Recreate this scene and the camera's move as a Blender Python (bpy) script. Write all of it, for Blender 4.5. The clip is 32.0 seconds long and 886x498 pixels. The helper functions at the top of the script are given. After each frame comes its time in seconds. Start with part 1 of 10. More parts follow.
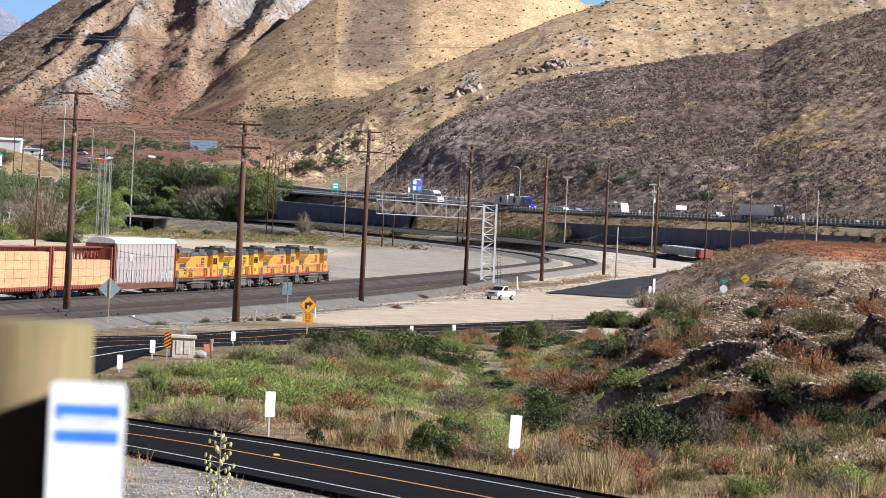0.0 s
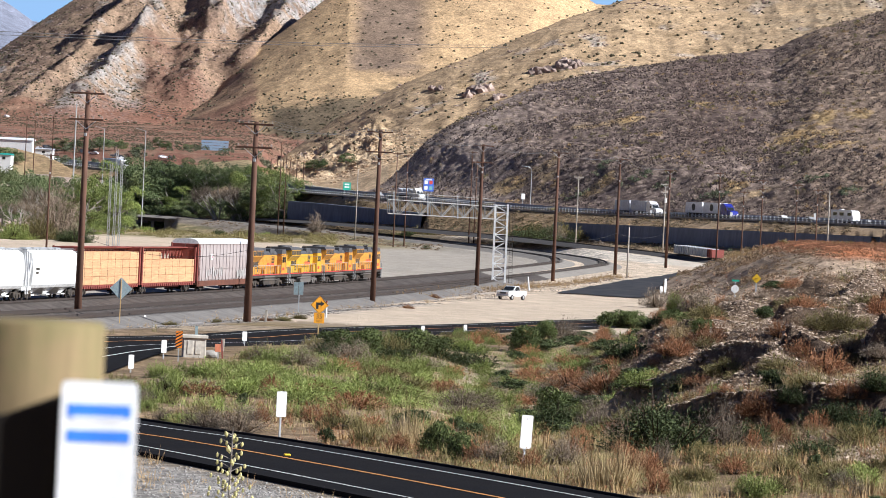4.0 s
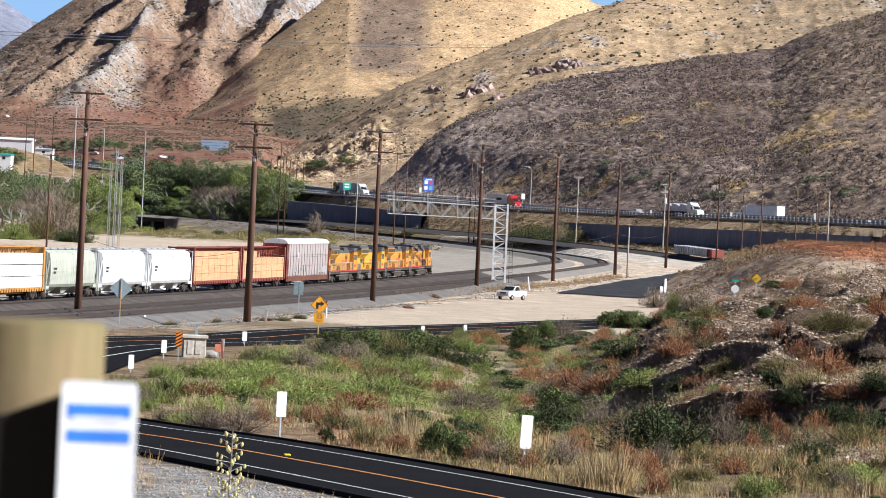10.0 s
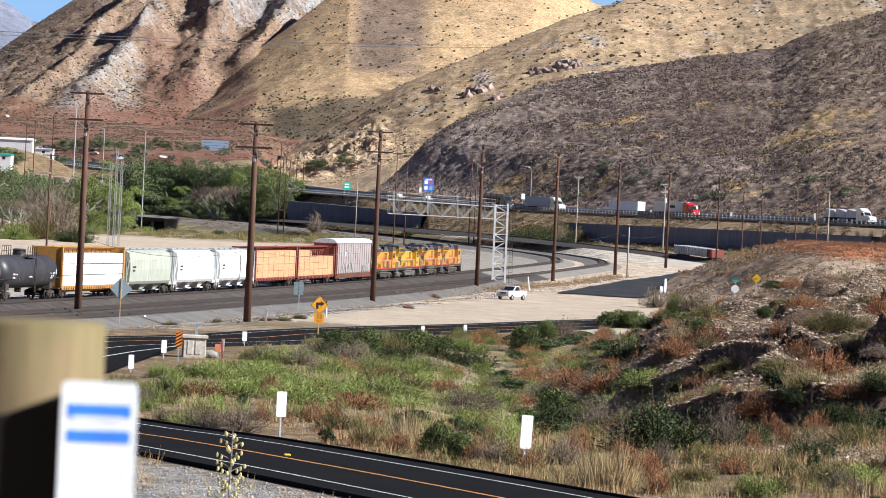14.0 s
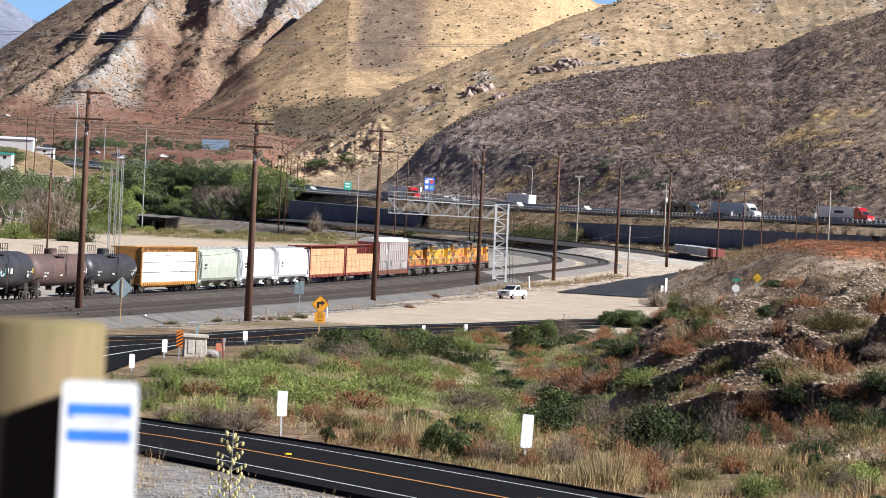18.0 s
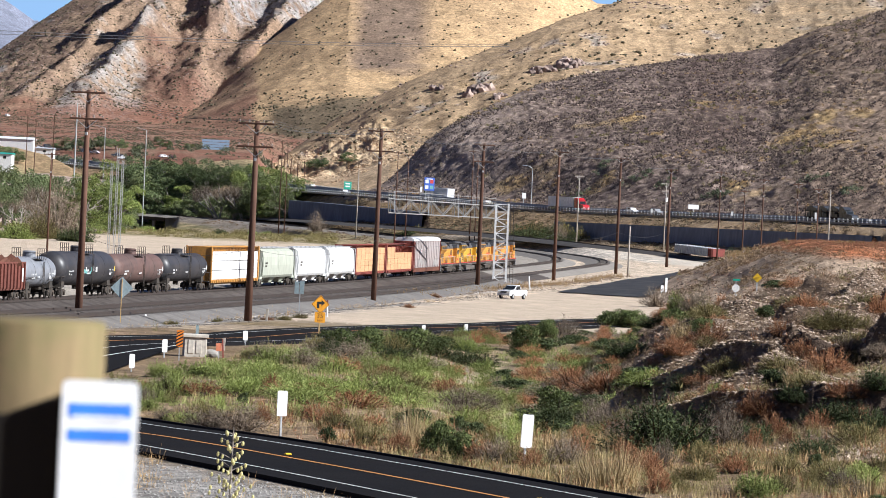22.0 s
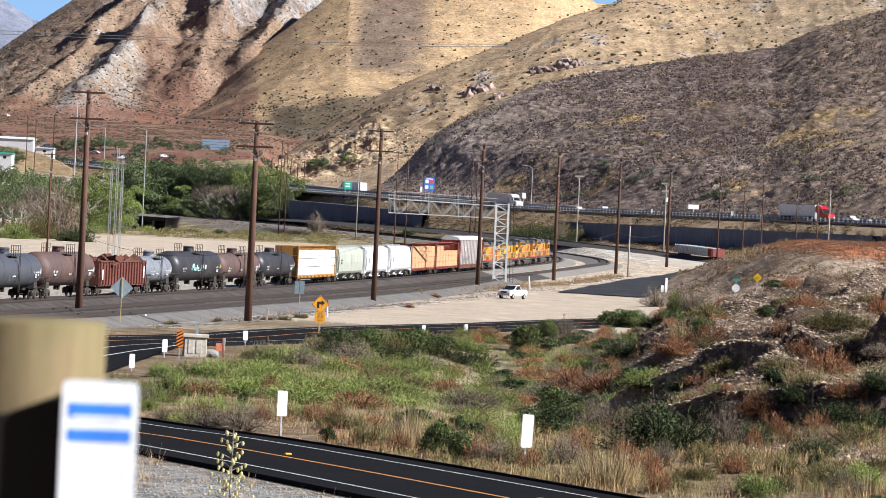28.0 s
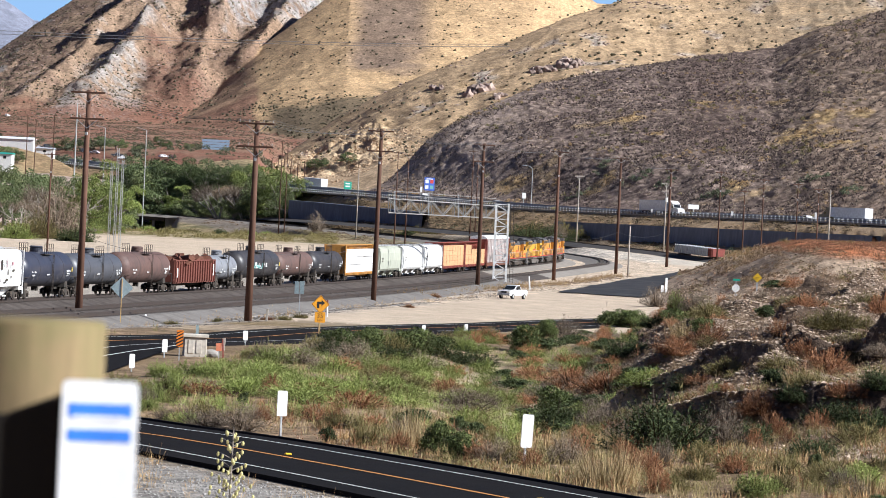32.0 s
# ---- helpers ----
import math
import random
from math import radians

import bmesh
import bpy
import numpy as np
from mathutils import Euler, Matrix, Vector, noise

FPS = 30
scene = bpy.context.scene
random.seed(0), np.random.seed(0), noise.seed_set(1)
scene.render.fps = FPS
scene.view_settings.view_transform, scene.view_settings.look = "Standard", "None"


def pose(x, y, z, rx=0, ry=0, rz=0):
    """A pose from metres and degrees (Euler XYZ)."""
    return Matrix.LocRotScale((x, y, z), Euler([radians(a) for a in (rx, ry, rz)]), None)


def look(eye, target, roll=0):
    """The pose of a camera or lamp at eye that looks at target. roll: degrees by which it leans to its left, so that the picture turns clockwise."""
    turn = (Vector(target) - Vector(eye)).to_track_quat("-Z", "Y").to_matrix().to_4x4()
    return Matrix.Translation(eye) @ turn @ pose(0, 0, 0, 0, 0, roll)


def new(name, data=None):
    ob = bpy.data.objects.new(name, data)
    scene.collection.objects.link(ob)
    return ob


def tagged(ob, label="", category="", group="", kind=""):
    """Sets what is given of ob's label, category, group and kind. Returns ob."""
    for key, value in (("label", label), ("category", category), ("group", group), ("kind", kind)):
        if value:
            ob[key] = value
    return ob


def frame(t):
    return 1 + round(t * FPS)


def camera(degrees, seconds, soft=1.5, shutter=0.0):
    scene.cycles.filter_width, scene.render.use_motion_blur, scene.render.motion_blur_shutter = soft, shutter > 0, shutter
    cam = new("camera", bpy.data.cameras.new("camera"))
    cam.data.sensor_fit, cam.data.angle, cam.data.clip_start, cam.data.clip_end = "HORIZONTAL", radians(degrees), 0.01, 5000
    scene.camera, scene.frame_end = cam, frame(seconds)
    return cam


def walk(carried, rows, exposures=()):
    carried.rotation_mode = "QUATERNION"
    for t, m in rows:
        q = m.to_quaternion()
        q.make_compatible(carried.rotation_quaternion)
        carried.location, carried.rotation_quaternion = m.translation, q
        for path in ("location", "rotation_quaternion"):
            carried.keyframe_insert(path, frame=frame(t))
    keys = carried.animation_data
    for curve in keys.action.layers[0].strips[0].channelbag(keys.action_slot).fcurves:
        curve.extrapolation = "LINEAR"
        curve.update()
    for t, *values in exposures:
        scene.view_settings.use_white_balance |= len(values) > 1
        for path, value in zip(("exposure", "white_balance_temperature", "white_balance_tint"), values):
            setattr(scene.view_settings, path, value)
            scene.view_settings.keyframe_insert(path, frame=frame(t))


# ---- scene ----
# The place: a railway line and a motorway in a dry mountain valley, seen through a long lens from a bank above a road.
F = 6300.0                      # long lens
EYE = Vector((0.0, 0.0, 7.2))
TILT, LEAN = -11 / F, radians(2.8)


def sight(u, v):
    """Direction from the viewpoint of a position (u to the right, v downwards) fitted to the camera's view, one metre
    deep.
    """
    a, b = (u - 784.0) / F, (441.0 - v) / F
    return Vector((a * math.cos(LEAN) - b * math.sin(LEAN), 1.0, a * math.sin(LEAN) + b * math.cos(LEAN) + TILT))


def spot(u, v, d):
    return EYE + sight(u, v) * d


def level(u, v, z):
    w = sight(u, v)
    return EYE + w * ((z - EYE.z) / w.z)


cam = camera(14.187, 32.0, soft=0.55)
cam.data.dof.use_dof = True
cam.data.dof.focus_distance = 400.0
cam.data.dof.aperture_fstop = 8.0


def aim(du, dv):
    # the view centre moved by du, dv
    return look(EYE, EYE + sight(784.0 + du, 441.0 + dv) * 100.0, 2.8)


walk(cam, [(0.0, aim(20, 0)), (0.5, aim(9.3, 0)), (1.0, aim(4.7, 0)), (1.5, aim(1.7, 0)), (2.0, aim(0.3, 0)), (2.5, aim(0, 0)),
           (16.0, aim(0, 0)), (18.2, aim(-1.3, 1.2)), (32.0, aim(-1.5, 1.4))],
     exposures=[(0.0, 0.87, 5850, 10), (32.0, 0.87, 5850, 10)])

# ---- light ----
SUN_DIR = Vector((0.955, -0.29, 0.0)).normalized()
SUN_EL = radians(33)
world = bpy.data.worlds.new("sky")
scene.world = world
world.use_nodes = True
wn = world.node_tree
sky = wn.nodes.new("ShaderNodeTexSky")
sky.sky_type = "NISHITA"
sky.sun_disc = False
sky.sun_elevation = SUN_EL
sky.sun_rotation = math.atan2(SUN_DIR.x, SUN_DIR.y)
sky.altitude = 900
sky.dust_density = 0.4
sky.ozone_density = 4.0
tint = wn.nodes.new("ShaderNodeMix")
tint.data_type, tint.blend_type = "RGBA", "MULTIPLY"
tint.inputs[0].default_value = 1.0
tint.inputs[7].default_value = (0.98, 0.98, 1.25, 1.0)
wn.links.new(sky.outputs[0], tint.inputs[6])
wn.links.new(tint.outputs[2], wn.nodes["Background"].inputs[0])
wn.nodes["Background"].inputs[1].default_value = 0.022
sun = new("sun", bpy.data.lights.new("sun", "SUN"))
sun.data.energy = 5.0
sun.data.angle = radians(0.53)
sun.data.color = (1.0, 0.95, 0.87)
sv = SUN_DIR * math.cos(SUN_EL) + Vector((0, 0, math.sin(SUN_EL)))
sun.matrix_world = look(sv * 300, (0, 0, 0))


# ---- materials ----
def nodes_of(name):
    m = bpy.data.materials.new(name)
    m.use_nodes = True
    t = m.node_tree
    return m, t, t.nodes["Principled BSDF"]


def add(t, kind, **sets):
    n = t.nodes.new(kind)
    for k, v in sets.items():
        n.inputs[k.replace("_", " ")].default_value = v
    return n


def mixing(t, mode, fac, a, b):
    n = t.nodes.new("ShaderNodeMix")
    n.data_type, n.blend_type = "RGBA", mode
    for i, val in ((0, fac), (6, a), (7, b)):
        if isinstance(val, (int, float)):
            n.inputs[i].default_value = val
        elif isinstance(val, tuple):
            n.inputs[i].default_value = (*val, 1) if len(val) == 3 else val
        else:
            t.links.new(val, n.inputs[i])
    return n.outputs[2]


def ramp(t, src, a, b):
    n = t.nodes.new("ShaderNodeMapRange")
    n.inputs[1].default_value, n.inputs[2].default_value = a, b
    t.links.new(src, n.inputs[0])
    return n.outputs[0]


def noise_of(t, scale, detail=4, rough=0.6, world_space=False, stretch=None):
    if world_space:
        src = t.nodes.new("ShaderNodeNewGeometry").outputs["Position"]
    else:
        src = t.nodes.new("ShaderNodeTexCoord").outputs["Object"]
    if stretch:
        mp = t.nodes.new("ShaderNodeMapping")
        mp.inputs["Scale"].default_value = stretch
        t.links.new(src, mp.inputs[0])
        src = mp.outputs[0]
    n = add(t, "ShaderNodeTexNoise", Scale=scale, Detail=detail, Roughness=rough)
    t.links.new(src, n.inputs["Vector"])
    return n.outputs["Fac"]


def surface(name, col, rough=0.7, metal=0.0, dirt=(0.12, 0.1, 0.08), dirt_amount=0.35, grain=6.0, stain=0.6,
            bump=0.0, world_space=False, spread=0.0, stretch=None, coat=0.0):
    """A painted, metal, wooden or mineral surface: fine grain, broad stains and a little relief."""
    m, t, b = nodes_of(name)
    f1 = noise_of(t, grain, 5, 0.65, world_space, stretch)
    f2 = noise_of(t, stain, 4, 0.6, world_space)
    dark = tuple(c * 0.72 for c in col)
    lite = tuple(min(1, c * 1.12) for c in col)
    base = mixing(t, "MIX", ramp(t, f1, 0.3, 0.7), dark, lite)
    if dirt_amount > 0:
        m1 = t.nodes.new("ShaderNodeMath")
        m1.operation = "MULTIPLY"
        m1.inputs[1].default_value = dirt_amount
        t.links.new(ramp(t, f2, 0.42, 0.72), m1.inputs[0])
        base = mixing(t, "MIX", m1.outputs[0], base, dirt)
    if spread > 0:
        info = t.nodes.new("ShaderNodeObjectInfo")
        hs = t.nodes.new("ShaderNodeHueSaturation")
        t.links.new(ramp(t, info.outputs["Random"], -0.5 / spread + 0.5, 0.5 / spread + 0.5), hs.inputs["Value"])
        mr = t.nodes.new("ShaderNodeMapRange")
        mr.inputs[3].default_value, mr.inputs[4].default_value = 1 - spread, 1 + spread
        t.links.new(info.outputs["Random"], mr.inputs[0])
        t.links.new(mr.outputs[0], hs.inputs["Value"])
        t.links.new(base, hs.inputs["Color"])
        base = hs.outputs[0]
    t.links.new(base, b.inputs["Base Color"])
    b.inputs["Roughness"].default_value = rough
    b.inputs["Metallic"].default_value = metal
    if rough > 0.74:
        b.inputs["Specular IOR Level"].default_value = 0.2
    if coat:
        b.inputs["Coat Weight"].default_value = coat
    if bump > 0:
        bp = add(t, "ShaderNodeBump", Strength=0.6, Distance=bump)
        t.links.new(f1, bp.inputs["Height"])
        t.links.new(bp.outputs[0], b.inputs["Normal"])
    return m


def leafy(name, col, col2, rough=0.75):
    """Foliage: each small piece takes its own tone between two colours, with a little light through it."""
    m, t, b = nodes_of(name)
    g = t.nodes.new("ShaderNodeNewGeometry")
    info = t.nodes.new("ShaderNodeObjectInfo")
    c = mixing(t, "MIX", g.outputs["Random Per Island"], col, col2)
    hs = t.nodes.new("ShaderNodeHueSaturation")
    mr = t.nodes.new("ShaderNodeMapRange")
    mr.inputs[3].default_value, mr.inputs[4].default_value = 0.7, 1.3
    t.links.new(info.outputs["Random"], mr.inputs[0])
    t.links.new(mr.outputs[0], hs.inputs["Value"])
    t.links.new(c, hs.inputs["Color"])
    t.links.new(hs.outputs[0], b.inputs["Base Color"])
    b.inputs["Roughness"].default_value = rough
    b.inputs["Specular IOR Level"].default_value = 0.15
    return m


def cover_material():
    """Open ground: the ground cover's colour from the plan, broken up by grain, pebbles and tufts."""
    m, t, b = nodes_of("open_ground")
    at = t.nodes.new("ShaderNodeAttribute")
    at.attribute_name = "cover"
    base = at.outputs["Color"]
    for scale, lo, hi in ((0.05, 0.75, 1.25), (0.4, 0.55, 1.45), (1.6, 0.7, 1.3), (6.0, 0.65, 1.35)):
        f = noise_of(t, scale, 5, 0.7, True)
        mr = t.nodes.new("ShaderNodeMapRange")
        mr.inputs[1].default_value, mr.inputs[2].default_value = 0.3, 0.7
        mr.inputs[3].default_value, mr.inputs[4].default_value = lo, hi
        t.links.new(f, mr.inputs[0])
        base = mixing(t, "MULTIPLY", at.outputs["Alpha"], base, mr.outputs[0])
    t.links.new(base, b.inputs["Base Color"])
    b.inputs["Roughness"].default_value = 0.95
    b.inputs["Specular IOR Level"].default_value = 0.1
    bp = add(t, "ShaderNodeBump", Strength=0.8, Distance=0.5)
    t.links.new(noise_of(t, 1.1, 6, 0.7, True), bp.inputs["Height"])
    t.links.new(bp.outputs[0], b.inputs["Normal"])
    return m


M_GROUND = cover_material()
M_ASPHALT = surface("fresh_asphalt", (0.016, 0.0155, 0.0168), 0.9, dirt=(0.026, 0.024, 0.023), dirt_amount=0.25, grain=9, stain=0.35, bump=0.01, world_space=True)
M_ASPHALT.node_tree.nodes["Principled BSDF"].inputs["Specular IOR Level"].default_value = 0.02
M_OLD_ASPHALT = surface("worn_asphalt", (0.03, 0.031, 0.036), 0.85, dirt=(0.12, 0.11, 0.1), dirt_amount=0.4, grain=6, stain=0.25, world_space=True)
M_CONCRETE = surface("concrete", (0.34, 0.32, 0.29), 0.85, dirt=(0.16, 0.14, 0.12), dirt_amount=0.5, grain=3, stain=0.4, bump=0.01)
# the dark blue of the wall's shade is put into this concrete colour
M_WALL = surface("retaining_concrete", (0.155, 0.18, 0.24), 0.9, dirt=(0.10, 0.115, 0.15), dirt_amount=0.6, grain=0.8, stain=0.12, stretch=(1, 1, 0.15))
M_BALLAST = surface("ballast", (0.095, 0.08, 0.071), 0.95, dirt=(0.035, 0.028, 0.025), dirt_amount=0.85, grain=1.6, stain=0.45, bump=0.03, world_space=True)
M_DARK_BALLAST = surface("new_ballast", (0.085, 0.078, 0.074), 0.95, dirt=(0.045, 0.04, 0.038), dirt_amount=0.6, grain=5, stain=0.12, bump=0.03, world_space=True)
M_GREY_BALLAST = surface("grey_ballast", (0.20, 0.185, 0.17), 0.95, dirt=(0.09, 0.08, 0.073), dirt_amount=0.7, grain=2.2, stain=0.35, bump=0.03, world_space=True)
M_PALE_BALLAST = surface("pale_ballast", (0.27, 0.245, 0.215), 0.95, dirt=(0.17, 0.15, 0.13), dirt_amount=0.6, grain=3, stain=0.2, bump=0.03, world_space=True)
M_RAIL = surface("rail_steel", (0.06, 0.048, 0.042), 0.6, 0.2, dirt=(0.05, 0.03, 0.022), dirt_amount=0.6, grain=4)
M_TIE = surface("tie_timber", (0.075, 0.06, 0.05), 0.9, grain=4, stain=1)
M_POLE = surface("creosoted_pole", (0.125, 0.066, 0.045), 0.85, dirt=(0.05, 0.03, 0.022), dirt_amount=0.6, grain=8, stain=0.5, stretch=(1, 1, 0.08), spread=0.25)
M_GALV = surface("galvanised_steel", (0.55, 0.56, 0.57), 0.45, 0.35, dirt=(0.3, 0.28, 0.26), dirt_amount=0.4, grain=5)
M_WHITE = surface("white_paint", (0.8, 0.8, 0.79), 0.5, dirt=(0.5, 0.46, 0.4), dirt_amount=0.2, grain=4, stain=0.7)
M_LINE_W = surface("white_road_line", (0.7, 0.7, 0.67), 0.7, dirt=(0.25, 0.24, 0.22), dirt_amount=0.4, grain=6, stain=1.0, world_space=True)
M_LINE_Y = surface("yellow_road_line", (0.62, 0.27, 0.07), 0.7, dirt=(0.3, 0.17, 0.04), dirt_amount=0.35, grain=6, stain=1.0, world_space=True)


# ---- modelling helpers ----
def mesh_of(name, verts, faces, material, smooth=False):
    me = bpy.data.meshes.new(name)
    me.from_pydata([tuple(v) for v in verts], [], faces)
    me.materials.append(material)
    if smooth:
        me.polygons.foreach_set("use_smooth", [True] * len(me.polygons))
    me.update()
    return me


def part(name, bm, material, parent=None, label="", smooth=False):
    """One bmesh as one mesh object under a thing or a part."""
    me = bpy.data.meshes.new(name)
    bm.to_mesh(me)
    bm.free()
    me.materials.append(material)
    if smooth:
        me.polygons.foreach_set("use_smooth", [True] * len(me.polygons))
    ob = new(name, me)
    ob.parent = parent
    if label:
        ob["label"] = label
    return ob


def again(ob, parent, m, name=None):
    """A further alike piece on the same mesh."""
    o = new(name or ob.name.split(".")[0], ob.data)
    o.parent = parent
    o.matrix_basis = m
    return o


def box(bm, lo, hi, bevel=0.0, m=None):
    lo, hi = Vector(lo), Vector(hi)
    r = bmesh.ops.create_cube(bm, size=1, matrix=Matrix.Translation((lo + hi) / 2) @ Matrix.Diagonal((*(hi - lo), 1)))
    vs = r["verts"]
    if bevel:
        es = list({e for v in vs for e in v.link_edges})
        r = bmesh.ops.bevel(bm, geom=es, offset=bevel, segments=1, affect="EDGES")
        vs = list({v for f in r["faces"] for v in f.verts} | {v for v in vs if v.is_valid})
    if m is not None:
        bmesh.ops.transform(bm, matrix=m, verts=vs)
    return vs


def tube(bm, a, b, r0, r1=None, seg=8):
    """A round bar from a to b."""
    a, b = Vector(a), Vector(b)
    d = b - a
    m = Matrix.Translation((a + b) / 2) @ d.to_track_quat("Z", "Y").to_matrix().to_4x4()
    return bmesh.ops.create_cone(bm, cap_ends=True, segments=seg, radius1=r0, radius2=r0 if r1 is None else r1, depth=d.length, matrix=m)["verts"]


def bar(bm, a, b, w, h=None):
    """A square bar from a to b."""
    a, b = Vector(a), Vector(b)
    d = b - a
    m = Matrix.Translation((a + b) / 2) @ d.to_track_quat("Z", "Y").to_matrix().to_4x4()
    return bmesh.ops.create_cube(bm, size=1, matrix=m @ Matrix.Diagonal((w, h or w, d.length, 1)))["verts"]


def prism(bm, pts, y0, y1):
    """A profile of (x, z) points, drawn out from y0 to y1."""
    a = [bm.verts.new((x, y0, z)) for x, z in pts]
    b = [bm.verts.new((x, y1, z)) for x, z in pts]
    n = len(pts)
    fs = [bm.faces.new(a), bm.faces.new(b[::-1])]
    for i in range(n):
        fs.append(bm.faces.new((a[i], b[i], b[(i + 1) % n], a[(i + 1) % n])))
    bmesh.ops.recalc_face_normals(bm, faces=fs)
    return a + b


def thing(name, label, category, group="", kind="", at=None):
    e = new(name)
    e.empty_display_size = 0.3
    if at is not None:
        e.matrix_basis = at
    return tagged(e, label, category, group, kind)


# ---- the lie of the land ----
class Grain:
    """Smooth gradient noise on arrays."""

    def __init__(self, seed):
        g = np.random.default_rng(seed)
        self.p = g.permutation(512)
        self.a = g.uniform(0, 2 * np.pi, 512)

    def at(self, x, y):
        xi, yi = np.floor(x).astype(int), np.floor(y).astype(int)
        xf, yf = x - xi, y - yi
        u, v = xf * xf * xf * (xf * (xf * 6 - 15) + 10), yf * yf * yf * (yf * (yf * 6 - 15) + 10)
        out = 0
        for i in (0, 1):
            for j in (0, 1):
                h = self.a[(self.p[(xi + i) & 511] + yi + j) & 511]
                w = (u if i else 1 - u) * (v if j else 1 - v)
                out = out + w * (np.cos(h) * (xf - i) + np.sin(h) * (yf - j))
        return out * 1.5

    def fbm(self, x, y, octaves=5, gain=0.5, ridged=False):
        out, amp, tot = 0.0, 1.0, 0.0
        for k in range(octaves):
            n = self.at(x * 2 ** k + 17.3 * k, y * 2 ** k - 9.1 * k)
            out = out + amp * ((1 - 2 * np.abs(n)) if ridged else n)
            tot += amp
            amp *= gain
        return out / tot


GA, GB, GC = Grain(3), Grain(11), Grain(29)


def smooth01(x, a, b):
    t = np.clip((x - a) / (b - a), 0, 1)
    return t * t * (3 - 2 * t)


class Line:
    """A line of (u, v, distance) points placed to fit the camera's view, as a course in plan with heights."""

    def __init__(self, rows, heights=None):
        self.p = np.array([tuple(spot(*r)) for r in rows])
        if heights is not None:
            self.p[:, 2] = heights

    def dense(self, step=6.0):
        """Evenly spaced points on a smooth curve through the given points."""
        p = self.p
        q = np.vstack([2 * p[0] - p[1], p, 2 * p[-1] - p[-2]])
        out = []
        for i in range(1, len(q) - 2):
            a, b, c, d = q[i - 1:i + 3]
            n = max(2, int(np.linalg.norm(c - b) / step))
            for t in np.arange(n) / n:
                out.append(0.5 * (2 * b + (c - a) * t + (2 * a - 5 * b + 4 * c - d) * t * t + (3 * b - a - 3 * c + d) * t ** 3))
        out.append(p[-1])
        return np.array(out)

    def near(self, x, y, step=8.0):
        """Distance in plan (signed, right of the course positive) and the height of the closest point."""
        p = self.p if len(self.p) > 24 else self.dense(step)
        best = np.full(x.shape, 1e9)
        zz = np.zeros(x.shape)
        sd = np.zeros(x.shape)
        for a, b in zip(p[:-1], p[1:]):
            d = b - a
            L2 = d[0] ** 2 + d[1] ** 2 + 1e-9
            t = np.clip(((x - a[0]) * d[0] + (y - a[1]) * d[1]) / L2, 0, 1)
            ex, ey = x - a[0] - t * d[0], y - a[1] - t * d[1]
            e = np.hypot(ex, ey)
            m = e < best
            best = np.where(m, e, best)
            zz = np.where(m, a[2] + t * d[2], zz)
            sd = np.where(m, np.where(d[0] * ey - d[1] * ex < 0, e, -e), sd)
        return sd, zz


class Plan(Line):
    """A course given in plan."""

    def __init__(self, rows):
        self.p = np.array(rows, float)


# railway: the train's track climbs away and then swings left over a bridge
TRACK_A = Plan([(-83, 40, -0.5), (-66, 140, -0.3), (-49.9, 240, 0.0), (-41.0, 290.6, 0.1), (-33.1, 348, 0.3), (-25, 400, 0.6), (-11, 488.5, 1.4),
                     (6.5, 607, 2.7), (19.3, 686, 4.0), (24.6, 730, 4.7), (24.0, 775, 5.5), (13.5, 850, 6.5), (-4, 940, 7.7), (-43, 1120, 9.9), (-110, 1290, 12.4), (-300, 1480, 16)])
A_PTS = TRACK_A.dense(5.0) - np.array([1.4, 0, 0])


def beside(pts, off, dz=0.0):
    """A course beside another, off metres to its right."""
    d = np.gradient(pts[:, :2], axis=0)
    d /= np.linalg.norm(d, axis=1)[:, None]
    out = pts.copy()
    out[:, 0] += d[:, 1] * off
    out[:, 1] -= d[:, 0] * off
    out[:, 2] += dz
    return out


def cut_y(pts, y0, y1):
    return pts[(pts[:, 1] >= y0) & (pts[:, 1] <= y1)]


class Track(Line):
    def __init__(self, pts):
        self.p = pts

    def dense(self, step=6.0):
        return self.p

    def near(self, x, y, step=8.0):
        q = self.p[::3]
        return Line.near(Plan(np.vstack([q, self.p[-1:]])), x, y, step)


B_PTS = beside(A_PTS, 9.7)
D_PTS = cut_y(beside(A_PTS, 15.0), 40, 570)
D_PTS[:, 0] -= 4.6 * np.clip((D_PTS[:, 1] - 400) / 165, 0, 1) ** 2
A_LINE = Track(A_PTS)
# a second line, higher up, towards the motorway
TRACK_C = Line([(1600, 500, 745), (1400, 476, 770), (1300, 464, 785), (1230, 455, 800), (1170, 447, 820), (1000, 428, 870), (850, 413, 930), (725, 403, 1010), (640, 397, 1080), (560, 391, 1150), (430, 384, 1260)])
C_PTS = TRACK_C.dense(8.0)
MOTORWAY = Line([(-600, 215, 1900), (200, 300, 1430), (380, 322, 1320), (505, 337, 1250), (620, 346, 1190), (760, 358, 1130), (900, 369, 1070), (1050, 377, 1020), (1200, 383, 975), (1400, 391, 925), (1568, 398, 890), (1900, 412, 830), (3200, 470, 640)])
MW_PTS = MOTORWAY.dense(12.0)
MW = Track(MW_PTS)


def profile(rows):
    """Ridge points placed to fit the camera's view (u, v, ridge distance, foot distance, foot height) as functions of
    the bearing's tangent.
    """
    pts = [spot(u, v, d) for u, v, d, _, _ in rows]
    az = np.array([p.x / p.y for p in pts])
    return az, np.array([p.z for p in pts]), np.array([p.y for p in pts]), np.array([r[3] for r in rows], float), np.array([r[4] for r in rows], float)


